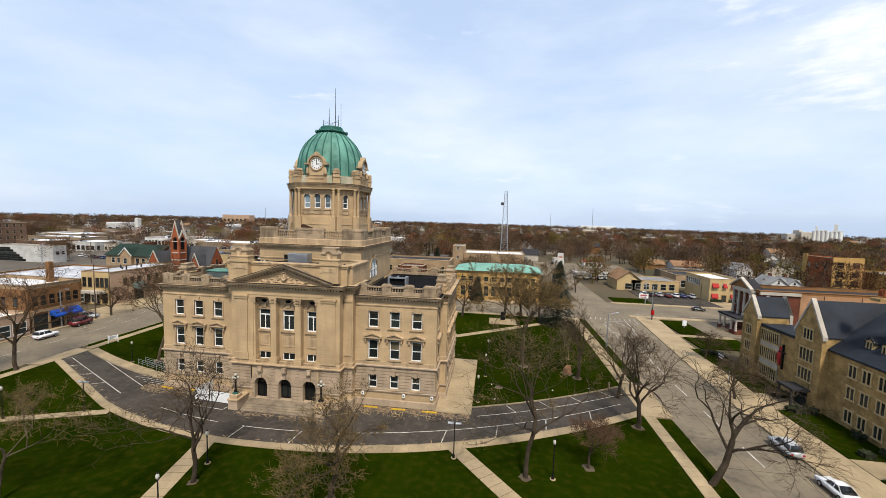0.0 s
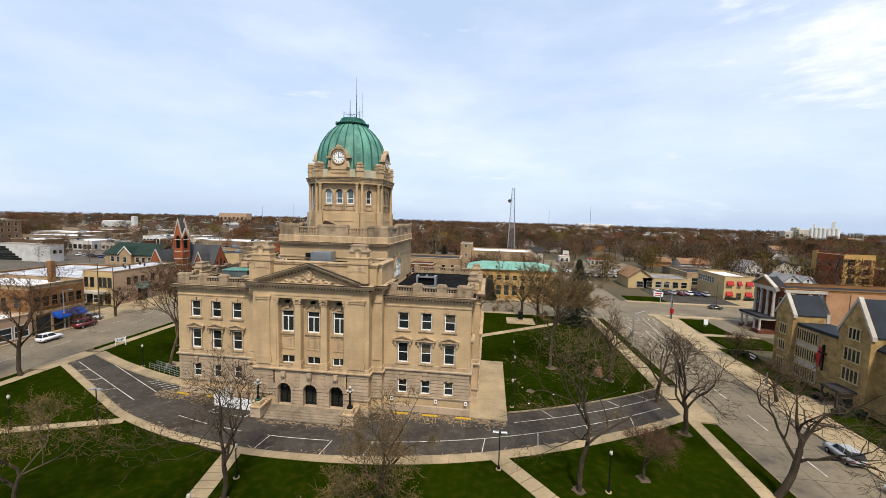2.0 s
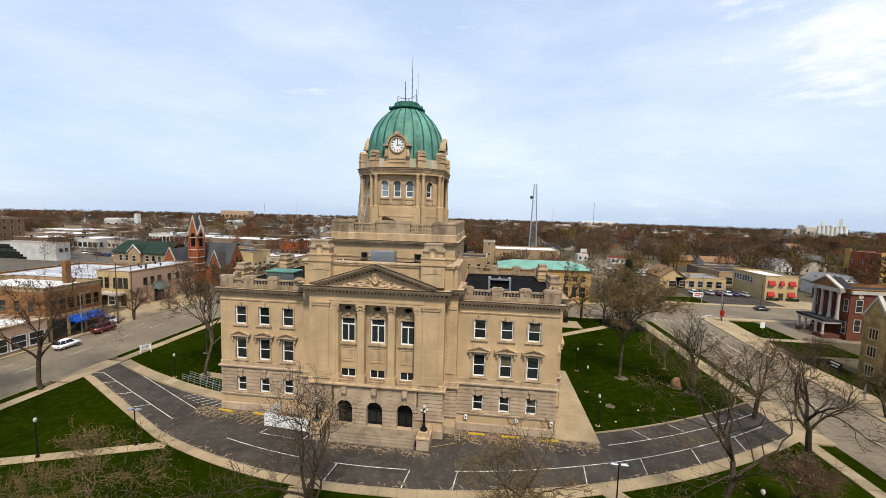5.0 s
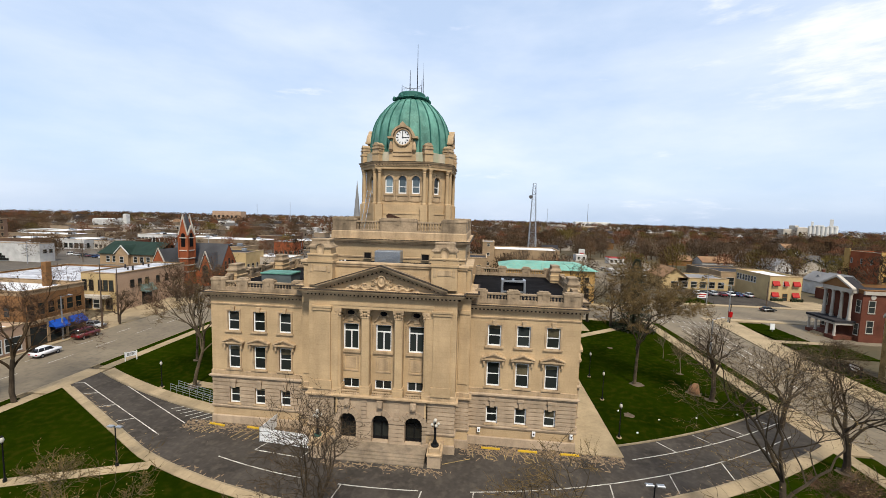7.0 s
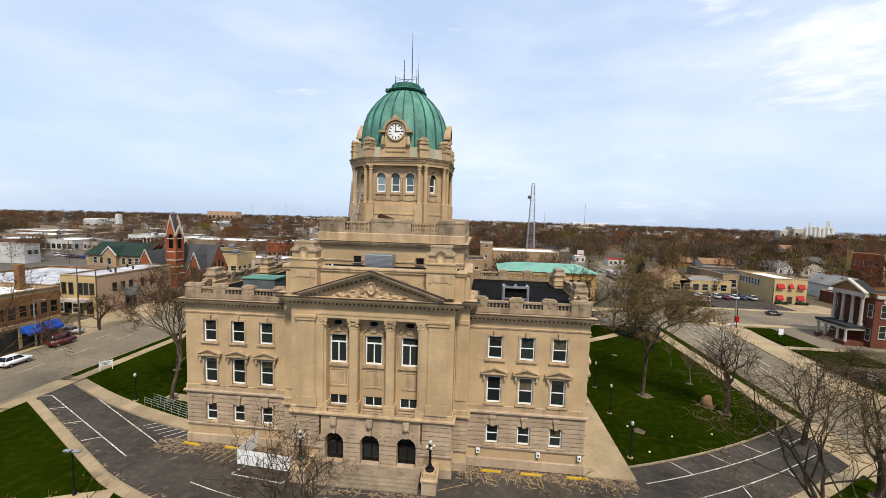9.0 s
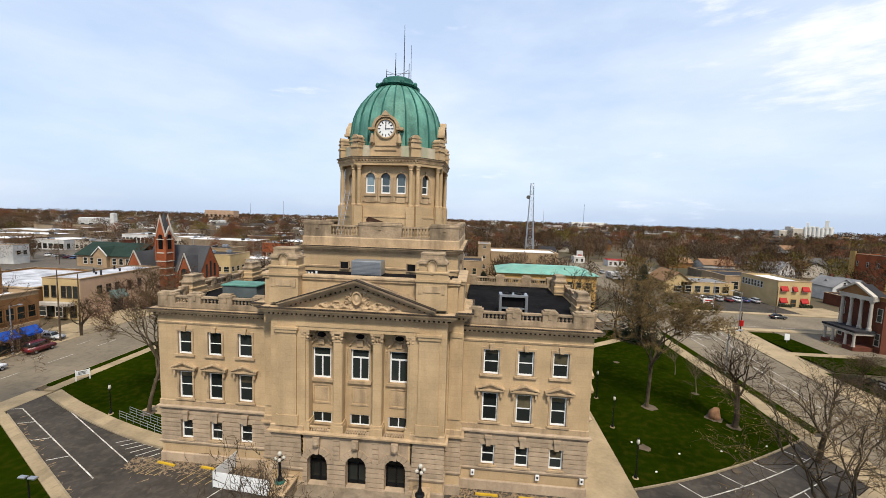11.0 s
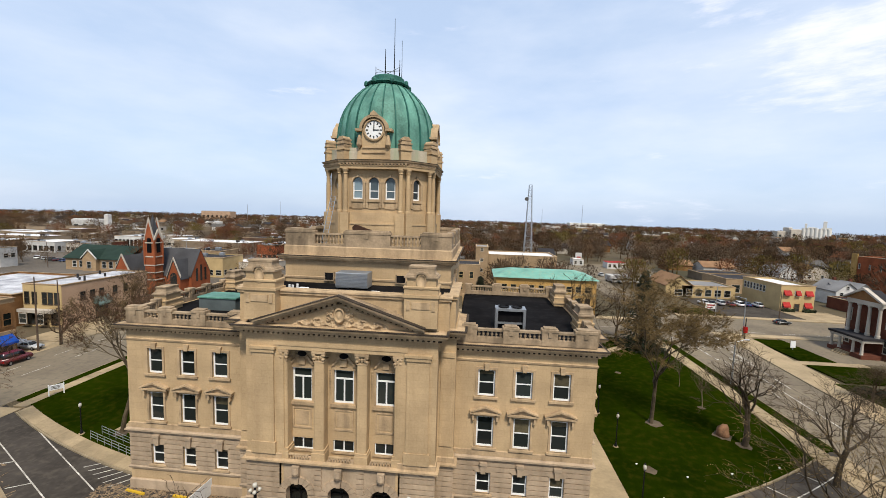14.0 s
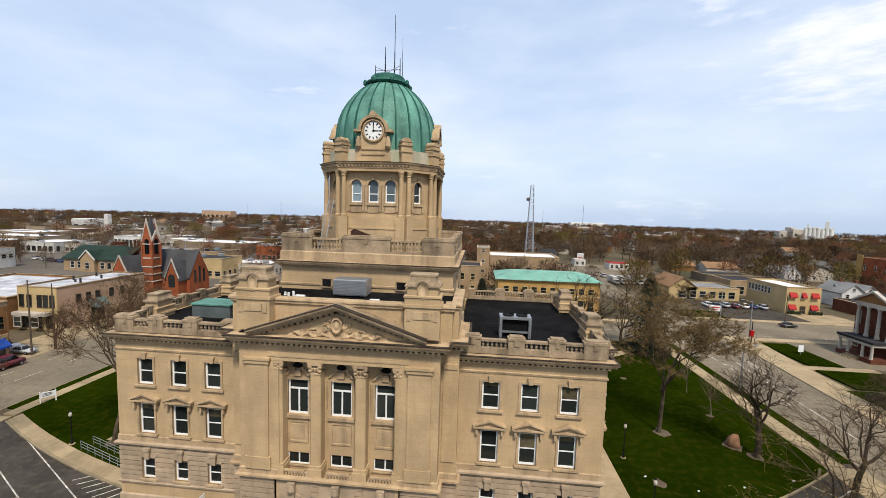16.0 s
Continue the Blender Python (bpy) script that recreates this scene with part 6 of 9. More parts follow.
GREENCANVAS = material("green_canvas", (0.12, 0.17, 0.15), 0.7, 0.1, 1.0, 6.0, 0.1)
PALEWALL = material("pale_wall", (0.47, 0.42, 0.35), 0.85, 0.12, 0.3, 4.0, 0.1)
WHITEWALL = material("white_siding", (0.58, 0.565, 0.53), 0.8, 0.12, 0.4, 4.0, 0.05, per_object=0.12)
ORANGETAN = material("salmon_brick", (0.42, 0.235, 0.125), 0.9, 0.14, 0.3, 4.0, 0.2, courses=(0.5, 0.16))
DIMTAN = material("dull_tan_brick", (0.27, 0.205, 0.14), 0.9, 0.14, 0.3, 4.0, 0.1, per_object=0.25)
DIMBRICK = material("dull_brown_brick", (0.145, 0.088, 0.058), 0.9, 0.14, 0.3, 4.0, 0.1, per_object=0.3)
TOWNGREY = material("town_asphalt", (0.125, 0.106, 0.086), 0.95, 0.22, 0.03, 0.6, 0.1, tint=(0.070, 0.060, 0.048), rust=(0.18, 0.15, 0.11, 0.5))


def dark_window(parent, x, y, z, w, h, rz, trim=None):
    """A far window: projecting trim round a dark pane."""
    def make(bm):
        f = 0.12
        box(bm, -w / 2 - f, -w / 2, -0.07, 0.02, -f, h + f)
        box(bm, w / 2, w / 2 + f, -0.07, 0.02, -f, h + f)
        box(bm, -w / 2, w / 2, -0.07, 0.02, h, h + f)
        box(bm, -w / 2 - f, w / 2 + f, -0.14, 0.02, -f * 1.6, 0)
        box(bm, -w / 2, w / 2, -0.04, 0.0, h * 0.5 - 0.05, h * 0.5 + 0.05)

    def glaze(bm):
        box(bm, -w / 2, w / 2, -0.025, 0.0, 0, h)

    t = trim or PALEWALL
    fr = shared("window", pane_mesh(f"far{w:.2f}{h:.2f}{t.name}", make, t), parent, (x, y, z), rz)
    shared("pane", pane_mesh(f"farpane{w:.2f}{h:.2f}", glaze, GLASS), fr, (0, 0, 0))


def building(name, label, x0, x1, y0, y1, h, walls, roof, faces=(), parapet=0.6, category="building", trim=None, cornice_mat=None):
    """A flat-roofed block with a parapet; faces: (side, floor z, height, width, list of positions along it)."""
    e = tagged(empty(name, ((x0 + x1) / 2, (y0 + y1) / 2, 0)), label, category)
    hx, hy = (x1 - x0) / 2, (y1 - y0) / 2
    bm = bmesh.new()
    box(bm, -hx, hx, -hy, hy, -0.2, h - parapet)
    part("wall", bm, walls, e)
    bm = bmesh.new()
    t = 0.3
    for b in ((-hx, hx, -hy, -hy + t), (-hx, hx, hy - t, hy), (-hx, -hx + t, -hy + t, hy - t), (hx - t, hx, -hy + t, hy - t)):
        box(bm, *b, h - parapet, h)
    part("parapet", bm, cornice_mat or walls, e)
    bm = bmesh.new()
    sweep(bm, [(-hx, -hy), (hx, -hy), (hx, hy), (-hx, hy)], [(-0.35, h), (0.0, h - 0.12), (0.12, h - 0.1), (0.12, h + 0.06), (-0.35, h + 0.08)], True)
    part("coping", bm, cornice_mat or TRIM, e)
    bm = bmesh.new()
    box(bm, -hx + t, hx - t, -hy + t, hy - t, h - parapet, h - parapet + 0.05)
    part("roof", bm, roof, e)
    for sd, z, wh, ww, pos in faces:
        for p in pos:
            if sd == "s":
                dark_window(e, p - (x0 + x1) / 2, -hy - (0.11 if name == "cream_shop" else 0), z, ww, wh, 0.0, trim)
            elif sd == "e":
                dark_window(e, hx, p - (y0 + y1) / 2, z, ww, wh, math.pi / 2, trim)
            elif sd == "w":
                dark_window(e, -hx, p - (y0 + y1) / 2, z, ww, wh, -math.pi / 2, trim)
    return e


def spread(a, b, n):
    return [a + (b - a) * (i + 0.5) / n for i in range(n)]


def awning(parent, x, y, z, w, d, h, rz, mat):
    bm = bmesh.new()
    vs = [bm.verts.new(p) for p in ((-w / 2, 0, z + h), (w / 2, 0, z + h), (w / 2, -d, z), (-w / 2, -d, z), (w / 2, 0, z), (-w / 2, 0, z), (w / 2, -d, z - 0.35), (-w / 2, -d, z - 0.35))]
    for f in ((0, 3, 2, 1), (1, 2, 4), (0, 5, 3), (3, 7, 6, 2), (3, 5, 4, 2)):
        bm.faces.new([vs[i] for i in f])
    part("awning", turned(bm, Matrix.Translation((x, y, 0)) @ Matrix.Rotation(rz, 4, "Z")), mat, parent)


def gable_roof(bm, x0, x1, y0, y1, z, rise, along="x", over=0.4):
    """A pitched roof with its ridge along x or y."""
    if along == "x":
        m = (y0 + y1) / 2
        pts = [(y0 - over, z - over * 0.4), (m, z + rise), (y1 + over, z - over * 0.4)]
        a = [bm.verts.new((x0 - over, y, zz)) for y, zz in pts] + [bm.verts.new((x0 - over, y, zz - 0.22)) for y, zz in pts]
        b = [bm.verts.new((x1 + over, y, zz)) for y, zz in pts] + [bm.verts.new((x1 + over, y, zz - 0.22)) for y, zz in pts]
    else:
        m = (x0 + x1) / 2
        pts = [(x0 - over, z - over * 0.4), (m, z + rise), (x1 + over, z - over * 0.4)]
        a = [bm.verts.new((x, y0 - over, zz)) for x, zz in pts] + [bm.verts.new((x, y0 - over, zz - 0.22)) for x, zz in pts]
        b = [bm.verts.new((x, y1 + over, zz)) for x, zz in pts] + [bm.verts.new((x, y1 + over, zz - 0.22)) for x, zz in pts]
    for i, j in ((0, 1), (1, 2), (4, 3), (5, 4), (3, 0), (2, 5)):
        bm.faces.new((a[i], a[j], b[j], b[i]))
    for r in (a, b):
        bm.faces.new((r[0], r[1], r[4], r[3]))
        bm.faces.new((r[1], r[2], r[5], r[4]))


def gable_wall(bm, x0, x1, y0, y1, z0, z1, rise, along="x"):
    box(bm, x0, x1, y0, y1, z0, z1)
    if along == "x":
        for x in (x0, x1):
            vs = [bm.verts.new((x, y0, z1)), bm.verts.new((x, y1, z1)), bm.verts.new((x, (y0 + y1) / 2, z1 + rise))]
            bm.faces.new(vs)
    else:
        for y in (y0, y1):
            vs = [bm.verts.new((x0, y, z1)), bm.verts.new((x1, y, z1)), bm.verts.new(((x0 + x1) / 2, y, z1 + rise))]
            bm.faces.new(vs)


# west side of the square
b = building("corner_shop", "brown brick corner shop with blue awnings and a white roof", -89.2, -68.4, 16.6, 27.2, 10.2, BROWNBRICK, ROOFWHITE,
             [("e", 5.6, 2.1, 1.1, spread(17.0, 26.8, 6)), ("s", 5.6, 2.0, 1.1, spread(-88, -70, 6))], 0.8, "shop", BROWNBRICK, BUFF)
bm = bmesh.new()
box(bm, 10.4, 10.48, -4.6, 4.6, 0.3, 3.6)
part("shopfront", bm, GLASS, b)
bm = bmesh.new()
for y in (-5.0, -1.8, 1.4, 4.5):
    box(bm, 10.4, 10.62, y, y + 0.45, 0, 4.2)
box(bm, 10.4, 10.66, -5.0, 5.0, 4.1, 4.7)
part("pier", bm, BUFF, b)
awning(b, 10.45, -0.2, 3.0, 2.7, 1.5, 1.3, math.pi / 2, BLUECANVAS)
awning(b, 10.45, 3.2, 3.0, 2.5, 1.5, 1.3, math.pi / 2, BLUECANVAS)
bm = bmesh.new()
box(bm, -0.5, 0.5, -0.5, 0.5, 9.2, 14.2)
part("chimney", turned(bm, Matrix.Translation((4.5, 3.5, 0))), BROWNBRICK, b)
building("low_shop", "low one-storey shop with a pale fascia", -88, -67.3, 4.0, 15.9, 5.0, PINKBRICK, ROOFWHITE, [("e", 0.8, 2.2, 2.2, spread(4.5, 15.5, 4))], 0.7, "shop", WHITEWALL)
b = building("cream_shop", "two-storey cream and pink brick shop with tall windows", -86.4, -77.2, 42.4, 64.0, 9.2, PINKBRICK, ROOFPATCH,
             [("s", 5.0, 2.4, 0.95, (-85.4, -83.6, -81.2, -79.8, -78.3)), ("s", 0.6, 2.6, 1.5, spread(-86.0, -77.6, 3)), ("e", 5.2, 1.7, 0.9, (46.8, 49.0, 51.2, 54.6, 57.5))], 0.35, "shop", DARKSTONE, BUFF)
bm = bmesh.new()
box(bm, -4.55, 4.55, -10.9, -10.8, 0, 9.0)
part("front_facing", bm, CREAM, b)
bm = bmesh.new()
box(bm, -4.6, 3.2, -12.2, -10.91, 3.2, 3.9, 0.05)
part("shopfront_canopy", bm, PALEWALL, b)
bm = bmesh.new()
box(bm, 4.6, 4.75, -3.7, -0.7, -0.1, 3.4)
part("side_door", bm, GLASS, b)
awning(b, 4.62, -2.2, 3.6, 3.8, 1.4, 1.7, math.pi / 2, GREENCANVAS)
for vx, vy, vh in ((-2.5, -1.0, 0.9), (1.0, 2.5, 0.7), (2.6, -4.0, 1.1), (-3.0, 5.0, 0.8), (0.2, -3.0, 0.5)):
    bm = bmesh.new()
    lathe(bm, [(0.22, 8.8), (0.2, 8.85 + vh), (0.3, 8.9 + vh), (0.1, 9.05 + vh)], 8, vx, vy)
    part("roof_vent", bm, ROOFDARK, b)
building("garage_block", "low block with a white flat roof behind the shops", -118, -87.2, 41.0, 66, 7.0, BROWNBRICK, ROOFPATCH, [("s", 1.0, 2.0, 1.6, spread(-103, -79, 6))], 0.5, "building")
wh = building("white_hall", "modern white building with a stepped dark window", -212, -181, 108, 114, 8.0, WHITEWALL, ROOFGREY, [("e", 3.8, 1.6, 1.4, (110.0, 112.4))], 0.4, "building")
for k in range(6):
    bm = bmesh.new()
    box(bm, -15.5, -8.5 + 1.7 * k, -3.15, -2.98, 6.8 - 1.1 * (k + 1), 6.8 - 1.1 * k - 0.06)
    part("stepped_glass", bm, GLASS, wh)
building("brick_hotel", "tall brown brick block", -286, -262, 140, 156, 16.5, DIMBRICK, ROOFDARK, [("e", 3 + 3.6 * k, 1.8, 1.2, spread(141, 155, 4)) for k in range(4)] + [("s", 3 + 3.6 * k, 1.8, 1.2, spread(-285, -263, 6)) for k in range(4)], 0.6, "building", BUFF)
# church
church = tagged(empty("church", (-87, 77.5, 0)), "orange brick church with a striped tower and grey slate roofs", "church")
for args in ((-8.6, 10.4, 2, 10.5, -0.2, 5.5, 7.9, "x"), (-10.6, -5.0, -3, 10, -0.2, 5.6, 6.0, "y"), (5.4, 9.4, -1.4, 8, -0.2, 5.0, 5.6, "y")):
    bm = bmesh.new()
    gable_wall(bm, *args)
    part("wall", bm, ORANGEBRICK, church)
for args in ((-8.6, 10.2, 2, 10.5, 5.5, 7.9, "x"), (-10.6, -5.0, -2.8, 10, 5.6, 6.0, "y"), (5.4, 9.4, -1.2, 8, 5.0, 5.6, "y")):
    bm = bmesh.new()
    gable_roof(bm, *args, 0.3)
    part("roof", bm, GREYSLATE, church)
for x0, x1, y, h in ((-10.8, -4.8, -3.15, 6.0), (5.2, 9.6, -1.55, 5.4)):
    for s in (-1, 1):
        bm = bmesh.new()
        e0, m = (x0 if s < 0 else x1), (x0 + x1) / 2
        pts = [(e0, 5.4), (e0, 5.9), (m, 5.6 + h + 0.55), (m, 5.6 + h + 0.1)]
        slab(bm, pts if s > 0 else pts[::-1], y, y + 0.4)
        part("gable_coping", bm, PALEWALL, church)
for y in (4.4, 6.3, 8.2):
    bm = bmesh.new()
    box(bm, 10.38, 10.48, y - 0.4, y + 0.4, 3.5, 7.5 + (1.0 if y == 6.3 else 0))
    part("lancet_window", bm, GLASS, church)
TW = 1.55
bm = bmesh.new()
box(bm, -TW, TW, -TW, TW, -0.2, 16)
part("tower", bm, ORANGEBRICK, church)
for z in (4.2, 6.4, 8.6, 11.2, 15.4):
    bm = bmesh.new()
    sweep(bm, [(-TW, -TW), (TW, -TW), (TW, TW), (-TW, TW)], [(0, z), (0.16, z + 0.05), (0.16, z + 0.3), (0, z + 0.35)], True)
    part("stone_band", bm, PALEWALL, church)
for x in (-1, 1):
    for y in (-1, 1):
        bm = bmesh.new()
        box(bm, x * TW - 0.22, x * TW + 0.22, y * TW - 0.22, y * TW + 0.22, 9.0, 16.4)
        part("buttress", bm, ORANGEBRICK, church)
for rz in (0, math.pi / 2):
    bm = bmesh.new()
    slab(bm, [(-0.7, 12.6), (0.7, 12.6)] + arch_pts(0, 16.4, 0.7, 8), -TW - 0.09, TW + 0.09)
    part("belfry_opening", turned(bm, Matrix.Rotation(rz, 4, "Z")), TAR_AND_SHADE, church)
bm = bmesh.new()
base = [bm.verts.new((x, y, 16.0)) for x, y in ((-TW, -TW), (TW, -TW), (TW, TW), (-TW, TW))]
tip = bm.verts.new((0, 0, 24.2))
for i in range(4):
    bm.faces.new((base[i], base[(i + 1) % 4], tip))
part("spire", bm, GREYSLATE, church)
for rz in range(4):
    turn = Matrix.Rotation(rz * math.pi / 2, 4, "Z")
    bm = bmesh.new()
    slab(bm, [(-TW, 15.9), (TW, 15.9), (0, 22.3 - 3.4 * (rz % 2))], -TW - 0.06, -TW + 0.2)
    part("gablet", turned(bm, turn), ORANGEBRICK, church)
    for s in (-1, 1):
        bm = bmesh.new()
        pts = [(s * (TW + 0.15), 15.7), (s * (TW + 0.15), 16.5), (0, 23.2 - 3.4 * (rz % 2)), (0, 22.1 - 3.4 * (rz % 2))]
        slab(bm, pts if s > 0 else pts[::-1], -TW - 0.16, -TW + 0.2)
        part("gablet_trim", turned(bm, turn), PALEWALL, church)
for x in (-1, 1):
    bm = bmesh.new()
    rod(bm, (x * TW, TW, 15.8), (x * TW, TW, 19.2), 0.28, 0.05, 6)
    part("pinnacle", bm, PALEWALL, church)
for x, y in ((-7.8, -3.12), (7.4, -1.52)):
    bm = bmesh.new()
    slab(bm, [(x - 1.0, 3.0), (x + 1.0, 3.0)] + arch_pts(x, 5.8, 1.0, 8), y, y + 0.2)
    part("arched_window", bm, GLASS, church)
hall = tagged(empty("green_hall", (-143.5, 119, 0)), "low hall with a dark green hipped roof and white gable", "building")
bm = bmesh.new()
gable_wall(bm, -3, 3, -9.5, 0, -0.2, 5.0, 3.4, "y")
box(bm, -12, 14, -8, 8, -0.2, 5.0)
part("wall", bm, BUFF, hall)
bm = bmesh.new()
gable_roof(bm, -12, 14, -8, 8, 5.0, 4.6, "x", 0.6)
part("roof", bm, DKGREENROOF, hall)
bm = bmesh.new()
gable_roof(bm, -3, 3, -9.4, 0, 5.0, 3.4, "y", 0.4)
part("porch_roof", bm, DKGREENROOF, hall)
for s in (-1, 1):
    bm = bmesh.new()
    pts = [(s * 3.5, 4.6), (s * 3.5, 5.1), (0, 8.75), (0, 8.2)]
    slab(bm, pts if s > 0 else pts[::-1], -9.9, -9.6)
    part("bargeboard", bm, WHITEWALL, hall)
for x in (-8, -5, 0, 5, 8, 11):
    dark_window(hall, x, -8.02 if x else -9.52, 1.2, 1.6, 2.4, 0.0, WHITEWALL)

# north side: post office with a copper roof, office block, radio mast
po = building("post_office", "yellow brick post office with a hipped green copper roof", 16.5, 43.9, 77.0, 92.0, 9.7, YELLOWBRICK, ROOFGREY,
              [("s", 6.3, 1.5, 1.4, spread(17.5, 42.9, 10)), ("s", 1.4, 3.2, 1.5, spread(17.5, 42.9, 10)), ("e", 6.3, 1.5, 1.4, spread(78, 91, 4)), ("e", 1.4, 3.2, 1.5, spread(78, 91, 4))], 0.3, "post office", CREAM, CREAM)
bm = bmesh.new()
hx, hy = 14.5, 8.2
e0 = [bm.verts.new((x, y, 9.75)) for x, y in ((-hx, -hy), (hx, -hy), (hx, hy), (-hx, hy))]
e1 = [bm.verts.new((x, y, 11.4)) for x, y in ((-9.5, -1.4), (9.5, -1.4), (9.5, 1.4), (-9.5, 1.4))]
for i in range(4):
    bm.faces.new((e0[i], e0[(i + 1) % 4], e1[(i + 1) % 4], e1[i]))
bm.faces.new(e1)
bm.faces.new(e0[::-1])
part("copper_roof", bm, GREENROOF, po, "pale green copper hipped roof")
bm = bmesh.new()
sweep(bm, [(-13.7, -7.5), (13.7, -7.5), (13.7, 7.5), (-13.7, 7.5)], [(0, 5.4), (0.15, 5.4), (0.2, 5.8), (0, 5.85)], True)
part("string_course", bm, CREAM, po)
ob = building("office_block", "tan brick office block with a pale flat roof", 15.4, 42, 122, 140, 11.6, BUFF, ROOFWHITE, [("s", 2.5 + 3.6 * k, 1.3, 1.6, spread(16, 41, 6)) for k in range(2)], 0.5)
building("office_tower", "taller tan brick stair tower", 10.4, 15.2, 120, 134, 14.6, BUFF, ROOFGREY, [("s", 5 + 4 * k, 1.0, 1.0, [12.8]) for k in range(3)], 0.4)
building("rear_shops", "red and cream brick shop row behind the courthouse", -14, 12, 96, 110, 10.5, BUFF, ROOFDARK, [("s", 6, 2.0, 1.2, spread(-13, 11, 7)), ("s", 2, 2.0, 1.2, spread(-13, 11, 7))], 0.6, "shop", CREAM)
building("rear_brick", "dark red brick house block", -6, 3, 88, 95, 9.0, REDBRICK, ROOFGREY, [("s", 5.5, 1.8, 1.2, spread(-5.5, 2.5, 3))], 0.5, "building")
mast = tagged(empty("radio_tower", (33.6, 146, 0)), "tall lattice steel radio tower", "tower")
for k in range(4):
    a = math.tau * (k + 0.5) / 4
    bm = bmesh.new()
    rod(bm, (3.0 * math.cos(a), 3.0 * math.sin(a), -0.2), (0.85 * math.cos(a), 0.85 * math.sin(a), 41.0), 0.16, 0.13)
    part("leg", bm, STEEL, mast)
for k in range(16):
    z0, z1 = 41.0 * k / 16, 41.0 * (k + 1) / 16
    r0, r1 = 3.0 - 2.15 * k / 16, 3.0 - 2.15 * (k + 1) / 16
    for j in range(4):
        a, b2 = math.tau * (j + 0.5) / 4, math.tau * (j + 1.5) / 4
        bm = bmesh.new()
        rod(bm, (r0 * math.cos(a), r0 * math.sin(a), z0), (r1 * math.cos(b2), r1 * math.sin(b2), z1), 0.06, n=4)
        part("brace", bm, STEEL, mast)
        bm = bmesh.new()
        rod(bm, (r1 * math.cos(a), r1 * math.sin(a), z1), (r1 * math.cos(b2), r1 * math.sin(b2), z1), 0.06, n=4)
        part("brace", bm, STEEL, mast)
bm = bmesh.new()
lathe(bm, [(0.2, 0), (0.9, 0.3), (0.9, 0.4)], 14)
part("dish", turned(bm, Matrix.Translation((-1.6, -0.8, 34.5)) @ Matrix.Rotation(1.2, 4, "X")), BLACKIRON, mast)

# east side
RW = [("s", 5.0, 1.4, 1.6, (106.4, 109.5, 112.6)), ("s", 1.2, 1.5, 1.6, (106.4, 112.6)), ("w", 4.9, 1.9, 0.9, spread(101.5, 112, 7))]
rb = building("shop_red_awnings", "cream two-storey shop with red awnings over its windows", 104.6, 114.4, 95.2, 112.7, 8.2, CREAM, ROOFWHITE, RW, 0.6, "shop", WHITEWALL)
for x, z in ((-3.1, 5.4), (0, 5.4), (3.1, 5.4), (-3.1, 1.7), (3.1, 1.7)):
    awning(rb, x, -8.8, z, 2.1 if x else 1.3, 0.7, 1.2, 0.0, REDCANVAS)
dark_window(rb, 0.0, -8.76, 0.0, 1.4, 2.4, 0.0, BROWNBRICK)
building("low_store", "low tan store with a grey roof", 84, 102, 112, 126, 4.2, CREAM, ROOFGREY, [("s", 0.6, 2.2, 2.0, spread(85, 101, 5))], 0.4, "shop")
for k in range(6):
    tr = tagged(empty("truck", (68.5 + 3.3 * k, 139.5 + 0.4 * k, -0.04), 0.1), "white box truck parked in a row", "truck", "parked trucks")
    bm = bmesh.new()
    box(bm, -1.15, 1.15, -2.4, 3.2, 0.75, 3.1, 0.04)
    part("box_body", bm, WHITEWALL, tr)
    bm = bmesh.new()
    box(bm, -1.0, 1.0, -4.2, -2.45, 0.6, 2.2, 0.25)
    part("cab", bm, WHITEWALL, tr)
    bm = bmesh.new()
    box(bm, -0.9, 0.9, -4.25, -3.6, 1.4, 2.0, 0.1)
    part("windscreen", bm, GLASS, tr)
    for wx in (-0.95, 0.95):
        for wy in (-3.4, 1.8):
            bm = bmesh.new()
            lathe(bm, [(0.2, -0.14), (0.45, -0.14), (0.45, 0.14), (0.2, 0.14)], 10)
            part("wheel", turned(bm, Matrix.Translation((wx, wy, 0.45)) @ Matrix.Rotation(math.pi / 2, 4, "Y")), ROOFDARK, tr)
building("tan_garage", "low tan garage with wide dark doors", 106, 128, 124, 140, 5.5, BUFF, ROOFDARK, [("s", 0.4, 2.8, 3.0, spread(107, 127, 4))], 0.4, "shop")
bar = tagged(empty("gabled_store", (83, 119, 0)), "tan store with a brown pitched roof", "shop")
bm = bmesh.new()
gable_wall(bm, -4.5, 4.5, -7, 7, -0.2, 4.2, 3.4, "y")
part("wall", bm, CREAM, bar)
bm = bmesh.new()
gable_roof(bm, -4.5, 4.5, -7, 7, 4.2, 3.4, "y", 0.5)
part("roof", bm, ROOFBROWN, bar)
dark_window(bar, 0, -7.02, 0.4, 2.6, 2.2, 0)
# temple-fronted lodge
lodge = building("lodge", "red brick lodge with a pale columned and pedimented front", 92.6, 143, 50.2, 60.0, 11.6, REDBRICK, ROOFDARK,
                 [("s", 6.6, 2.6, 1.2, (94.5, 98.1)), ("s", 2.2, 2.6, 1.2, (94.5, 98.1)), ("w", 1.6, 2.4, 0.9, (51.0, 59.2)), ("w", 6.6, 2.6, 0.9, (51.0, 59.2))], 0.8, "lodge", PALEWALL, BROWNBRICK)
FX = 92.6 - 117.8
bm = bmesh.new()
box(bm, FX + 9.0, 25.2, -5.02, -4.9, 0, 10.9)
part("side_facing", bm, ORANGETAN, lodge, "salmon brick side wall")
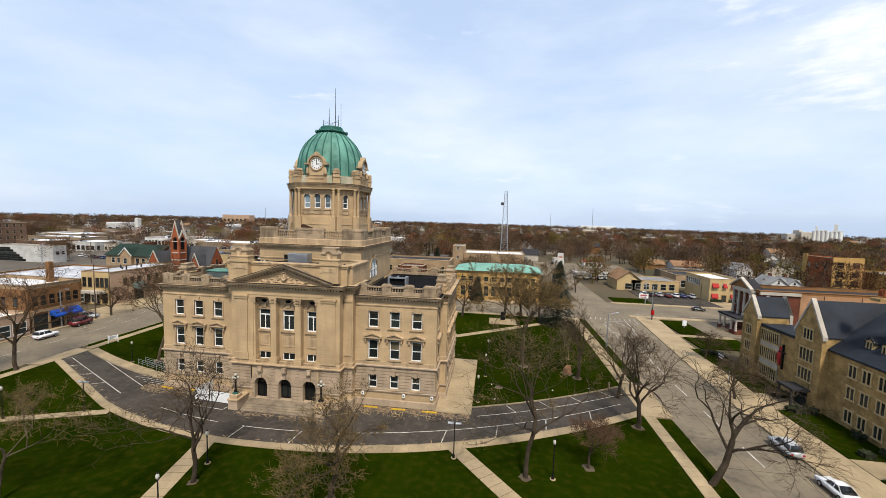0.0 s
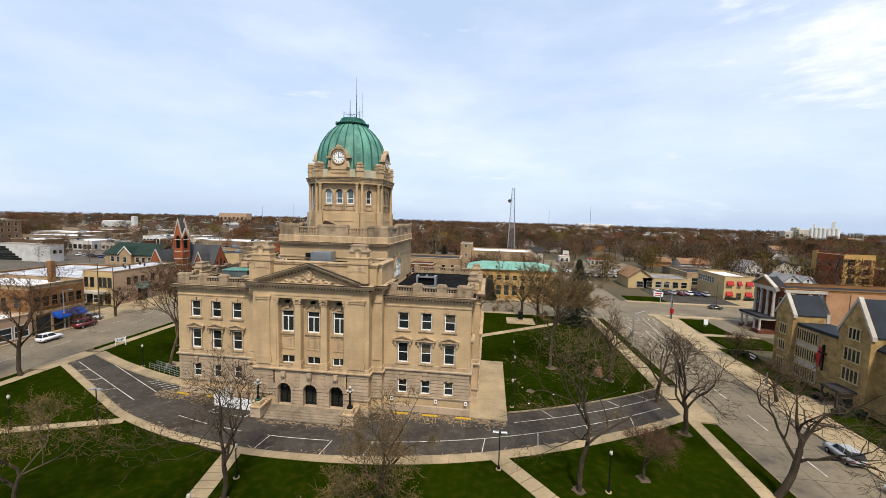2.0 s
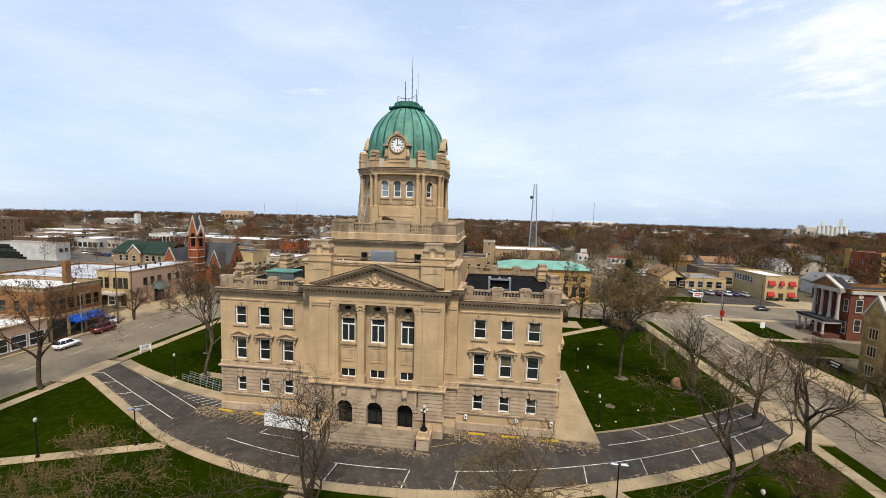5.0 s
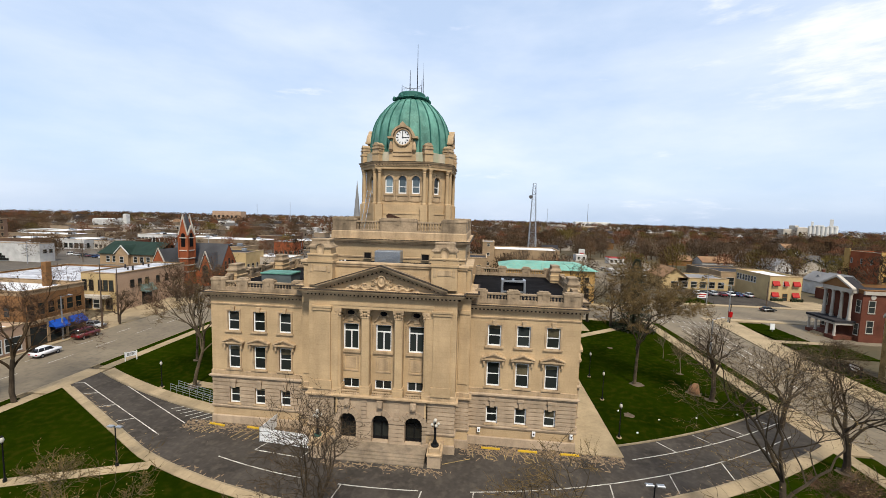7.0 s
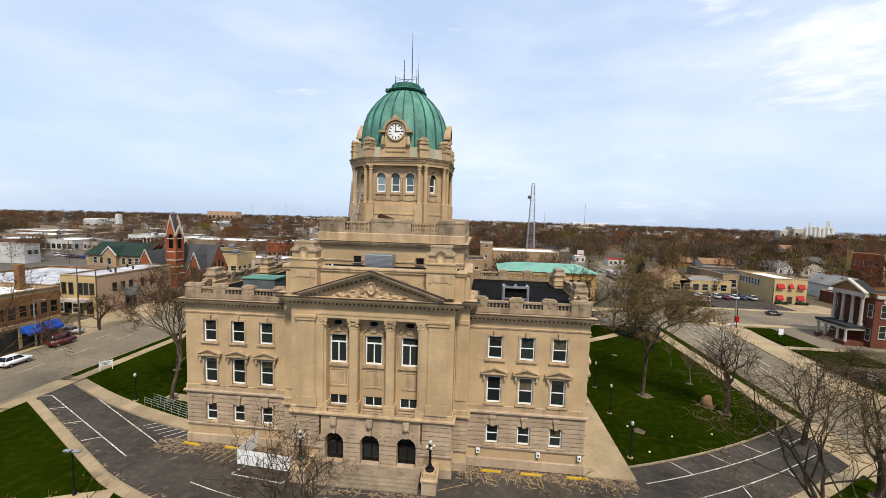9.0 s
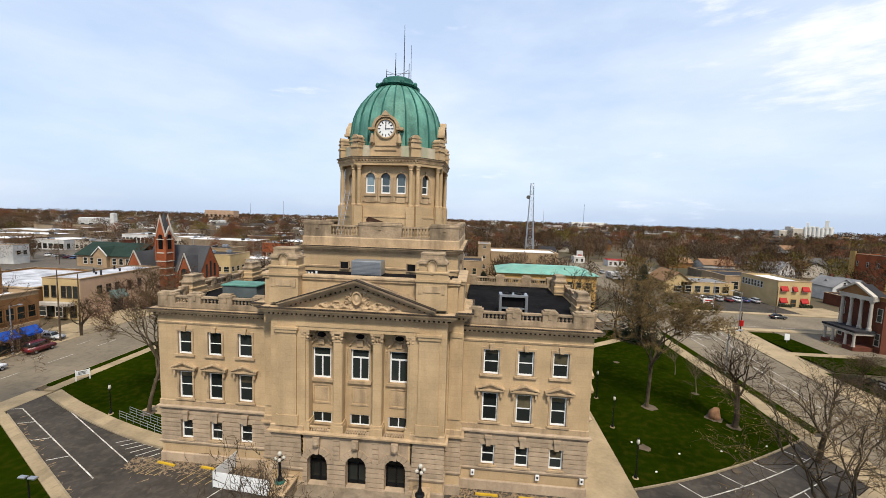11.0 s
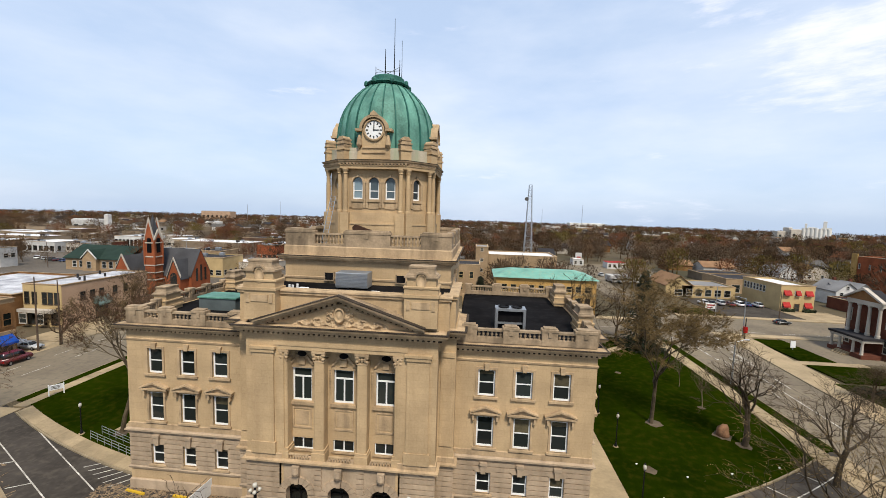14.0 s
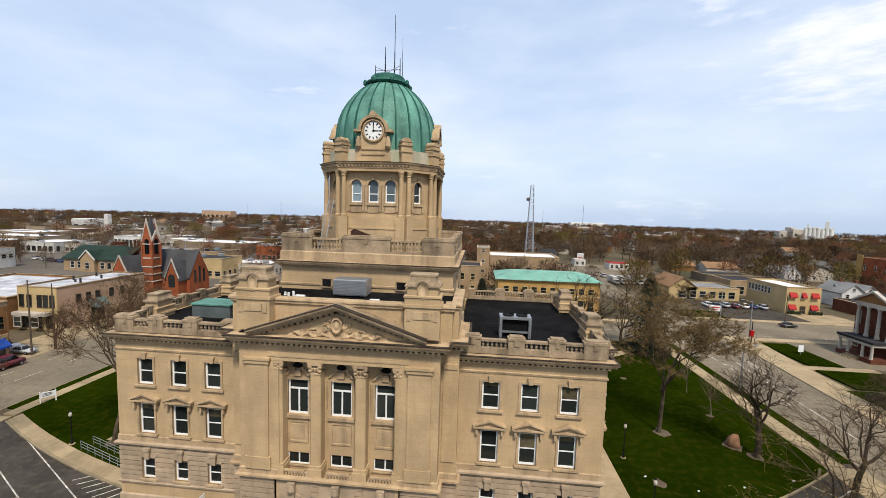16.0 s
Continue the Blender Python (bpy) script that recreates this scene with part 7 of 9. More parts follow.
for k in range(4):
    bm = bmesh.new()
    box(bm, FX + 14 + 8 * k, FX + 14.5 + 8 * k, -5.2, -5.02, 0, 10.9)
    part("pier", bm, ORANGETAN, lodge)
bm = bmesh.new()
box(bm, FX + 0.02, FX + 9.0, -5.25, -4.9, 10.6, 11.3)
part("cornice", bm, PALEWALL, lodge)
for px in (FX + 2.0, FX + 5.6):
    bm = bmesh.new()
    lathe(bm, [(0.3, -0.06), (0.5, -0.06), (0.5, 0.06), (0.3, 0.06)], 14)
    part("roundel", turned(bm, Matrix.Translation((px, -4.95, 10.0)) @ Matrix.Rotation(math.pi / 2, 4, "X")), PALEWALL, lodge)
bm = bmesh.new()
box(bm, FX - 1.3, FX, -3.7, 3.7, 10.6, 11.5)
part("entablature", bm, PALEWALL, lodge)
bm = bmesh.new()
vs = [bm.verts.new(p) for p in ((FX - 1.3, -3.9, 11.5), (FX - 1.3, 3.9, 11.5), (FX - 1.3, 0, 13.7), (FX + 1.6, -3.9, 11.5), (FX + 1.6, 3.9, 11.5), (FX + 1.6, 0, 13.7))]
for f in ((0, 3, 5, 2), (1, 2, 5, 4), (3, 4, 5), (0, 1, 4, 3)):
    bm.faces.new([vs[i] for i in f])
part("portico_roof", bm, ROOFDARK, lodge)
bm = bmesh.new()
vs = [bm.verts.new(p) for p in ((FX - 1.35, -3.9, 11.5), (FX - 1.35, 3.9, 11.5), (FX - 1.35, 0, 13.7))]
bm.faces.new((vs[0], vs[2], vs[1]))
part("tympanum", bm, BROWNBRICK, lodge)
for s in (-1, 1):
    bm = bmesh.new()
    v = [(s * 4.2, 11.4), (s * 4.2, 11.75), (0, 14.15), (0, 13.7)]
    a, b = [bm.verts.new((FX - 1.75, y, z)) for y, z in v], [bm.verts.new((FX - 0.9, y, z)) for y, z in v]
    bm.faces.new(a)
    bm.faces.new(b[::-1])
    for i in range(4):
        j = (i + 1) % 4
        bm.faces.new((a[i], a[j], b[j], b[i]))
    part("raking_trim", bm, PALEWALL, lodge)
for y in (-3.2, -1.1, 1.1, 3.2):
    bm = bmesh.new()
    lathe(bm, [(0.42, 4.4), (0.42, 4.9), (0.33, 5.0), (0.27, 10.1), (0.42, 10.4), (0.42, 10.6)], 12, FX - 0.95, y)
    part("column", bm, PALEWALL, lodge)
bm = bmesh.new()
box(bm, FX - 4.2, FX, -3.9, 3.9, 3.95, 4.4)
part("porch_roof", bm, ROOFDARK, lodge)
bm = bmesh.new()
box(bm, FX - 4.0, FX, -3.7, 3.7, 3.4, 3.95)
part("porch_beam", bm, PALEWALL, lodge)
bm = bmesh.new()
box(bm, FX - 4.1, FX, -3.8, 3.8, 0, 0.9)
part("porch_floor", bm, REDBRICK, lodge)
for y in (-3.4, -1.5, 1.5, 3.4):
    bm = bmesh.new()
    lathe(bm, [(0.32, 0.9), (0.26, 1.1), (0.22, 3.1), (0.32, 3.4)], 10, FX - 3.7, y)
    part("column", bm, PALEWALL, lodge)
for k in range(4):
    bm = bmesh.new()
    box(bm, FX - 4.4 - 0.35 * k, FX - 4.1 - 0.35 * k + 0.03, -1.4, 1.4, 0, 0.72 - 0.18 * k)
    part("step", bm, CONCRETE, lodge)
th = building("brick_theatre", "tall dark red brick block with a yellow brick front", 174.0, 186.0, 136.0, 152.0, 14.2, ORANGEBRICK, ROOFDARK, [("w", 9.0, 2.0, 0.6, (139.5, 144, 148.5))], 0.6, "building")
bm = bmesh.new()
box(bm, -6.0, 6.0, -8.3, -8.01, -0.1, 14.6)
part("front", bm, YELLOWBRICK, th, "yellow brick front wall")
for px in (-3.0, 3.0):
    for pz in (2.2, 6.2, 10.2):
        dark_window(th, px, -8.31, pz, 2.6, 2.2, 0.0, BROWNBRICK)
bm = bmesh.new()
box(bm, -6.4, -6.02, 5.4, 8.0, -0.1, 15.2)
part("pilaster", bm, YELLOWBRICK, th)
building("yellow_block", "yellow brick low block with a grey roof", 190, 222, 128, 146, 8.5, YELLOWBRICK, ROOFGREY, [("s", 4.4, 2.0, 1.5, spread(191, 221, 6)), ("s", 0.8, 2.0, 1.5, spread(191, 221, 6))], 0.6, "building", CREAM)

def town_house(x, y, rz, w, d, h, rise, walls, roof, label, porch=True):
    """A two-storey frame house with a cross gable, porch, chimney and windows."""
    e = tagged(empty("house", (x, y, -0.1), rz), label, "house", "houses near the shops")
    for a in ((-w, w, -d, d, -0.1, h, rise, "y"), (-w * 0.45, w * 1.35, -d * 0.35, d * 0.45, -0.1, h * 0.95, rise * 0.8, "x")):
        bm = bmesh.new()
        gable_wall(bm, *a)
        part("wall", bm, walls, e)
        bm = bmesh.new()
        gable_roof(bm, *a[:4], a[5], a[6], a[7], 0.45)
        part("roof", bm, roof, e)
    for px in (-w * 0.5, w * 0.5):
        dark_window(e, px, -d - 0.01, 0.9, 1.1, 1.6, 0.0, WHITEWALL)
        dark_window(e, px, -d - 0.01, h * 0.6, 1.0, 1.4, 0.0, WHITEWALL)
    dark_window(e, 0, -d - 0.01, h + rise * 0.2, 0.8, 1.0, 0.0, WHITEWALL)
    if porch:
        bm = bmesh.new()
        box(bm, -w * 0.9, w * 0.9, -d - 2.0, -d, 2.6, 2.9, 0.1)
        part("porch_roof", bm, roof, e)
        for k in range(4):
            bm = bmesh.new()
            box(bm, -w * 0.8 + w * 0.53 * k - 0.09, -w * 0.8 + w * 0.53 * k + 0.09, -d - 1.9, -d - 1.7, 0, 2.6)
            part("porch_post", bm, WHITEWALL, e)
    bm = bmesh.new()
    box(bm, w * 0.1, w * 0.1 + 0.8, d * 0.3, d * 0.3 + 0.7, h, h + rise + 0.9)
    part("chimney", bm, REDBRICK, e)
    return e


town_house(136, 114, 0.0, 3.6, 4.6, 5.0, 3.0, WHITEWALL, ROOFGREY, "white gabled frame house beside the shop")
town_house(143, 116, 0.0, 3.2, 4.4, 4.6, 2.8, WHITEWALL, ROOFGREY, "white frame house with a steep gable")
town_house(139, 190, 1.57, 5.5, 8.0, 3.4, 2.6, WHITEWALL, ROOFBROWN, "low white house with a broad tan roof", False)
town_house(122, 196, 1.57, 4.5, 7.0, 3.2, 2.4, BROWNBRICK, ROOFBROWN, "low brown house with a tan roof", False)
town_house(150, 160, 0.2, 4.2, 5.0, 5.6, 3.2, WHITEWALL, ROOFGREY, "tall white frame house among bare trees")
town_house(196, 178, 0.0, 4.0, 5.0, 5.2, 3.0, CREAM, ROOFDARK, "cream frame house among bare trees")
shed = building("brick_garage", "low red brick garage beside the white house", 127, 134, 97, 106, 3.6, REDBRICK, ROOFDARK, [("s", 0.4, 2.2, 2.4, (129, 132))], 0.3, "garage")
building("low_office", "low tan office with a dark flat roof", 113.5, 134, 150, 166, 3.6, DIMTAN, ROOFDARK, [("s", 0.9, 1.4, 1.6, spread(114, 133, 6))], 0.3, "building")
tower_sign = tagged(empty("sign_tower", (71.5, 206, -0.1)), "tall white sign tower with a red panel", "sign")
tower_sign.scale = (0.7, 0.7, 0.75)
bm = bmesh.new()
box(bm, -2.6, 2.6, -0.4, 0.4, 1.5, 8.6, 0.2)
part("board", bm, WHITEWALL, tower_sign)
bm = bmesh.new()
box(bm, -1.6, 1.6, -0.48, -0.41, 2.6, 5.6)
part("panel", bm, REDCANVAS, tower_sign)
for sx in (-2.0, 2.0):
    bm = bmesh.new()
    box(bm, sx - 0.2, sx + 0.2, -0.2, 0.2, -0.1, 1.5)
    part("post", bm, STEEL, tower_sign)
building("white_kiosk", "small white store in the lot", 66, 72, 196, 203, 3.6, WHITEWALL, ROOFWHITE, [("s", 0.8, 1.6, 1.2, (67.5, 70.5))], 0.2, "shop")
building("red_store", "low store with a red roof", 82, 92, 186, 194, 3.4, WHITEWALL, REDCANVAS, [("s", 0.8, 1.6, 1.2, spread(82, 92, 4))], 0.2, "shop", None, REDCANVAS)
flat("lot_east", OLDROAD, 52, 106, 141, 205, -0.04, "worn grey car lot beyond the post office", "car park")

# gothic stone offices
stone = tagged(empty("stone_offices", (76.3, 0, 0)), "yellow stone offices with steep gables and blue slate roofs", "offices")


def stone_window(x, y, z, n, w=0.62, h=1.9, rz=-math.pi / 2):
    """A group of n narrow lights between stone mullions."""
    e = empty("mullioned_window", (x, y, z), rz)
    e.parent = stone
    tw = n * w + (n + 1) * 0.14
    bm = bmesh.new()
    for k in range(n + 1):
        xx = -tw / 2 + k * (w + 0.14)
        box(bm, xx, xx + 0.14, -0.1, 0.02, 0, h)
    box(bm, -tw / 2 - 0.12, tw / 2 + 0.12, -0.12, 0.02, h, h + 0.2)
    box(bm, -tw / 2 - 0.12, tw / 2 + 0.12, -0.16, 0.02, -0.18, 0)
    part("frame", bm, CREAM, e)
    for k in range(n):
        xx = -tw / 2 + 0.14 + k * (w + 0.14)
        bm = bmesh.new()
        box(bm, xx, xx + w, -0.03, 0.0, 0, h)
        part("pane", bm, GLASS, e)


def gable_bay(y0, y1, x_out, eave, peak, depth):
    m = (y0 + y1) / 2
    bm = bmesh.new()
    pts = [(y0, -0.2), (y1, -0.2), (y1, eave), (m, peak), (y0, eave)]
    a, b = [bm.verts.new((x_out, y, z)) for y, z in pts], [bm.verts.new((x_out + depth, y, z)) for y, z in pts]
    bm.faces.new(a[::-1])
    bm.faces.new(b)
    for i in range(5):
        j = (i + 1) % 5
        bm.faces.new((a[i], a[j], b[j], b[i]))
    part("gable_wall", bm, ASHLAR, stone)
    for s, ya in ((1, y0), (-1, y1)):
        bm = bmesh.new()
        v = [(ya - s * 0.25, eave - 0.3), (ya - s * 0.25, eave + 0.25), (m, peak + 0.55), (m, peak)]
        a, b = [bm.verts.new((x_out - 0.12, y, z)) for y, z in v], [bm.verts.new((x_out + 0.5, y, z)) for y, z in v]
        bm.faces.new(a)
        bm.faces.new(b[::-1])
        for i in range(4):
            j = (i + 1) % 4
            bm.faces.new((a[i], a[j], b[j], b[i]))
        part("gable_coping", bm, PALEWALL, stone)
        bm = bmesh.new()
        v = [(ya - s * 0.1, eave + 0.02), (ya - s * 0.1, eave + 0.2), (m, peak + 0.22), (m, peak + 0.02)]
        a, b = [bm.verts.new((x_out + 0.5, y, z)) for y, z in v], [bm.verts.new((x_out + depth, y, z)) for y, z in v]
        bm.faces.new(a)
        bm.faces.new(b[::-1])
        for i in range(4):
            j = (i + 1) % 4
            bm.faces.new((a[i], a[j], b[j], b[i]))
        part("slate_roof", bm, SLATE, stone)


bm = bmesh.new()
box(bm, 0.6, 18, -40, 11.4, -0.2, 9.4)
part("wall", bm, ASHLAR, stone)
bm = bmesh.new()
box(bm, 0.6, 5.4, 11.4, 27.3, -0.2, 9.3)
part("wall", bm, ASHLAR, stone)
bm = bmesh.new()
box(bm, 5.4, 16, 11.4, 27.3, -0.2, 5.0)
part("rear_wing", bm, ASHLAR, stone)
gable_bay(9.3, 14.3, -0.5, 11.2, 16.1, 10)
gable_bay(23.5, 27.5, -0.35, 10.8, 14.0, 5.2)
gable_bay(-34, -26, -0.2, 10.4, 15.6, 10)
bm = bmesh.new()
gable_roof(bm, 0.6, 18, -40, 9.4, 9.9, 7.2, "y", 0.3)
part("slate_roof", bm, SLATE, stone)
bm = bmesh.new()
box(bm, 0.35, 5.5, 14.3, 23.5, 9.3, 9.75, 0.05)
part("flat_roof", bm, SLATE, stone)
bm = bmesh.new()
gable_wall(bm, 4.85, 5.35, 23.4, 27.6, 9.3, 11.3, 3.3, "x")
part("end_coping", bm, PALEWALL, stone)
bm = bmesh.new()
lathe(bm, [(0.3, 9.7), (0.3, 10.5), (0.45, 10.6), (0.1, 10.9)], 10, 3.4, 18.0)
part("roof_vent", bm, WHITEWALL, stone)
bm = bmesh.new()
box(bm, 0.46, 0.62, 18.9, 23.5, 0.5, 8.9)
part("window_panel", bm, PALEWALL, stone, "pale concrete window panel")
for z in (0.9, 4.1, 7.1):
    stone_window(0.45, 21.2, z - 0.1, 9, 0.34, 1.85)
    stone_window(-0.36, 25.5, z + 0.2, 3, 0.36, 1.6)
    for y in (5.4, 3.4, 1.2, -1.2, -3.8, -6.6, -9.4, -12.4, -15.4, -18.4):
        stone_window(0.57, y, z, 2, 0.45, 1.6)
    if z > 2:
        stone_window(-0.53, 11.8, z, 4, 0.5, 1.8)
stone_window(-0.53, 11.8, 10.4, 3, 0.45, 1.5)
for y in (5.4, 3.2, 0.8, -2.2, -5.8, -9.6, -14):
    bm = bmesh.new()
    gable_wall(bm, 2.2, 6.0, y - 0.55, y + 0.55, 10.6, 12.2, 0.7, "x")
    part("dormer", bm, CREAM, stone)
    bm = bmesh.new()
    gable_roof(bm, 2.2, 6.0, y - 0.55, y + 0.55, 12.2, 0.7, "x", 0.15)
    part("dormer_roof", bm, SLATE, stone)
    stone_window(2.18, y, 11.1, 2, 0.28, 1.0)
bm = bmesh.new()
box(bm, 3.2, 5.0, 2.4, 4.0, 11, 18.4)
box(bm, 3.1, 4.7, 5.8, 7.2, 17.5, 17.9)
part("chimney", bm, ASHLAR, stone)
for y in (6.2, 6.8):
    bm = bmesh.new()
    lathe(bm, [(0.22, 18.2), (0.2, 19.0), (0.25, 19.1)], 8, 3.9, y)
    part("chimney_pot", bm, ORANGEBRICK, stone)
bm = bmesh.new()
box(bm, -3.0, -0.52, 10.4, 13.6, 2.7, 3.0)
for y in (10.6, 13.2):
    box(bm, -2.9, -2.65, y, y + 0.25, -0.1, 2.7)
part("porch", bm, ROOFDARK, stone)
bm = bmesh.new()
box(bm, -0.62, -0.49, 10.9, 13.1, 0, 2.6)
part("entrance_door", bm, GLASS, stone)
emblem = tagged(empty("wall_emblem", (76.75, 17.9, 5.4)), "dark cross with a red curved shape on the stone wall", "emblem")
bm = bmesh.new()
box(bm, -0.12, 0.2, -0.12, 0.12, -2.0, 2.2)
part("upright", bm, BLACKIRON, emblem)
bm = bmesh.new()
box(bm, -0.14, -0.02, -0.75, 0.75, 0.75, 1.0)
part("crossbar", bm, BLACKIRON, emblem)
bm = bmesh.new()
for k in range(9):
    a0, a1 = -1.5 + 0.36 * k, -1.5 + 0.36 * (k + 1)
    w = 0.16 + 0.34 * math.sin(math.pi * (k + 0.5) / 9)
    y = 0.62 + 0.22 * math.sin(k * 0.6)
    box(bm, -0.1, 0.1, y - w, y + w, a0, a1)
part("flame_shape", bm, REDCANVAS, emblem)

# hedges by the offices
HEDGE = material("clipped_hedge", (0.030, 0.036, 0.016), 0.95, 0.3, 1.5, 8.0, 0.5)


def hedge(x, y, lx, ly, h, round_it=False):
    bm = bmesh.new()
    rr = random.Random(int(x * 10 + y))
    n = int(60 * max(1.0, lx * ly * 0.6))
    for _ in range(min(n, 700)):
        a, r = rr.random() * math.tau, math.sqrt(rr.random())
        px, py = (lx / 2 * r * math.cos(a), ly / 2 * r * math.sin(a)) if round_it else ((rr.random() - 0.5) * lx, (rr.random() - 0.5) * ly)
        pz = h * (0.15 + 0.8 * rr.random()) * (math.sqrt(max(0.05, 1 - r * r)) if round_it else 1)
        c, s = Vector((px, py, pz)), 0.16 + 0.12 * rr.random()
        u = Vector((rr.random() - 0.5, rr.random() - 0.5, rr.random() - 0.5)).normalized()
        w = u.orthogonal().normalized()
        bm.faces.new([bm.verts.new(c + u * s), bm.verts.new(c + w * s), bm.verts.new(c - u * s), bm.verts.new(c - w * s)])
    box(bm, -lx * 0.4, lx * 0.4, -ly * 0.4, ly * 0.4, -0.1, h * 0.7)
    ob = tagged(part("hedge", bm, HEDGE), "dark clipped hedge beside the stone offices", "hedge", "hedges")
    ob.location = (x, y, LZ)


for a in ((73.2, 9.0, 2.6, 1.3, 0.9), (75.2, 9.0, 1.4, 1.3, 0.9), (75.9, 2.4, 1.0, 1.5, 0.9), (75.9, -1.6, 1.4, 1.4, 0.9), (73.2, -1.9, 1.5, 1.3, 0.9, True), (74.6, 14.4, 3.4, 1.2, 0.9), (72.0, -7.4, 1.8, 1.8, 1.3, True), (74.6, -7.3, 2.8, 1.8, 1.3), (73.6, 34.0, 2.4, 1.4, 1.0), (75.2, 33.2, 1.2, 1.6, 0.9)):
    hedge(*a)
for x in (105.6, 107.4, 111.6, 113.4):
    hedge(x, 94.2, 2.0, 0.9, 0.9)

# ---- cars ----
TYRE = material("tyre_rubber", (0.015, 0.015, 0.016), 0.9, 0.1, 2.0, 9.0, 0.1)
RIM = material("alloy", (0.45, 0.45, 0.46), 0.35, 0.05, 2.0, 9.0, 0.0, metal=0.8)
CARGLASS = glass_material("car_glass", (0.02, 0.024, 0.028), 0.05)
TAIL = material("red_lens", (0.35, 0.01, 0.01), 0.3, 0.05, 2.0, 9.0, 0.0)
PAINTS = {}


def car_paint(name, c):
    if name not in PAINTS:
        PAINTS[name] = material("car_paint_" + name, c, 0.3, 0.03, 1.0, 9.0, 0.0, spec=0.6)
    return PAINTS[name]


SHAPES = {
    "sedan": (4.6, 1.8, [(-2.3, 0.35), (2.3, 0.35), (2.32, 0.62), (2.1, 0.78), (1.0, 0.92), (-1.6, 0.95), (-2.25, 0.92), (-2.32, 0.6)],
              [(0.95, 0.92), (0.25, 1.38), (-0.95, 1.42), (-1.75, 0.95)]),
    "suv": (4.7, 1.85, [(-2.35, 0.4), (2.3, 0.4), (2.35, 0.75), (2.15, 0.98), (1.0, 1.05), (-2.3, 1.08), (-2.38, 0.7)],
            [(1.0, 1.05), (0.35, 1.66), (-1.95, 1.7), (-2.28, 1.08)]),
    "van": (5.0, 1.95, [(-2.5, 0.38), (2.4, 0.38), (2.48, 0.75), (2.2, 1.0), (1.35, 1.1), (-2.48, 1.1), (-2.52, 0.7)],
            [(1.35, 1.1), (0.75, 1.78), (-2.3, 1.82), (-2.45, 1.1)]),
}


def car(kind, colour, rgb, x, y, rz, label, z=0.02, far=False):
    ln, wd, body, cab = SHAPES[kind]
    e = tagged(empty(kind if kind != "sedan" else "car", (x, y, z), rz), label, "car" if kind != "van" else "van", "parked vehicles")
    mat = car_paint(colour, rgb)

    def side_slab(bm, pts, w0, w1, z_mid):
        a = [bm.verts.new((px, -(w0 if pz <= z_mid else w1) / 2, pz)) for px, pz in pts]
        b = [bm.verts.new((px, (w0 if pz <= z_mid else w1) / 2, pz)) for px, pz in pts]
        bm.faces.new(a)
        bm.faces.new(b[::-1])
        for i in range(len(pts)):
            j = (i + 1) % len(pts)
            bm.faces.new((a[j], a[i], b[i], b[j]))

    bm = bmesh.new()
    side_slab(bm, body, wd, wd * 0.96, 0.7)
    bmesh.ops.bevel(bm, geom=bm.edges[:], offset=0.06, segments=2, affect="EDGES")
    part("body", bm, mat, e, smooth=True)
    bm = bmesh.new()
    side_slab(bm, cab, wd * 0.9, wd * 0.72, body[4][1] + 0.12)
    bmesh.ops.bevel(bm, geom=bm.edges[:], offset=0.05, segments=2, affect="EDGES")
    part("cabin", bm, CARGLASS, e, smooth=True)
    bm = bmesh.new()
    t = cab[1:3]
    box(bm, t[1][0] + 0.1, t[0][0] - 0.05, -wd * 0.355, wd * 0.355, t[0][1] - 0.03, t[0][1] + 0.05, 0.03)
    part("roof", bm, mat, e)
    for px, py in () if far else ((t[0][0], cab[0][0] - 0.1), ((t[0][0] + t[1][0]) / 2 - 0.1, (t[0][0] + t[1][0]) / 2 - 0.05), (t[1][0] + 0.1, cab[3][0] + 0.15)):
        for s in (-1, 1):
            bm = bmesh.new()
            rod(bm, (py, s * wd * 0.455, body[4][1]), (px, s * wd * 0.36, t[0][1] + 0.01), 0.05, 0.05, 4)
            part("pillar", bm, mat, e)
    for px in (-ln * 0.3, ln * 0.3):
        for s in (-1, 1):
            bm = bmesh.new()
            lathe(bm, [(0.2, -0.1), (0.33, -0.1), (0.33, 0.1), (0.2, 0.1)], 16)
            w = part("wheel", turned(bm, Matrix.Translation((px, s * wd * 0.46, 0.33)) @ Matrix.Rotation(math.pi / 2, 4, "X")), TYRE, e)
            if far:
                continue
            bm = bmesh.new()
            lathe(bm, [(0.2, -0.11), (0.2, 0.11)], 10)
            part("rim", turned(bm, Matrix.Translation((px, s * wd * 0.46, 0.33)) @ Matrix.Rotation(math.pi / 2, 4, "X")), RIM, w)
    for s in () if far else (-1, 1):
        bm = bmesh.new()
        box(bm, ln / 2 - 0.12, ln / 2 + 0.01, s * wd * 0.28, s * wd * 0.44, 0.58, 0.74)
        part("headlight", bm, WHITE, e)
        bm = bmesh.new()
        box(bm, -ln / 2 - 0.02, -ln / 2 + 0.1, s * wd * 0.3, s * wd * 0.46, 0.6, 0.86)
        part("tail_light", bm, TAIL, e)
    e.scale = (0.84, 0.9, 1.12 if kind == "van" else 0.98)
    return e


H = math.pi / 2
car("suv", "white", (0.75, 0.75, 0.75), -62.3, 15.0, 1.0 * H, "white car on the street west of the square")
car("van", "maroon", (0.12, 0.012, 0.016), -65.0, 24.2, H, "dark red van parked by the shops")
car("suv", "white", (0.75, 0.75, 0.75), -74.5, 31.0, 0.2, "white car parked beside the cream shop")
car("sedan", "silver", (0.4, 0.41, 0.42), -69.6, 30.0, 0.1, "silver car parked beside the cream shop")
car("suv", "silver", (0.36, 0.38, 0.40), 64.2, -2.2, H, "silver car parked at the kerb")
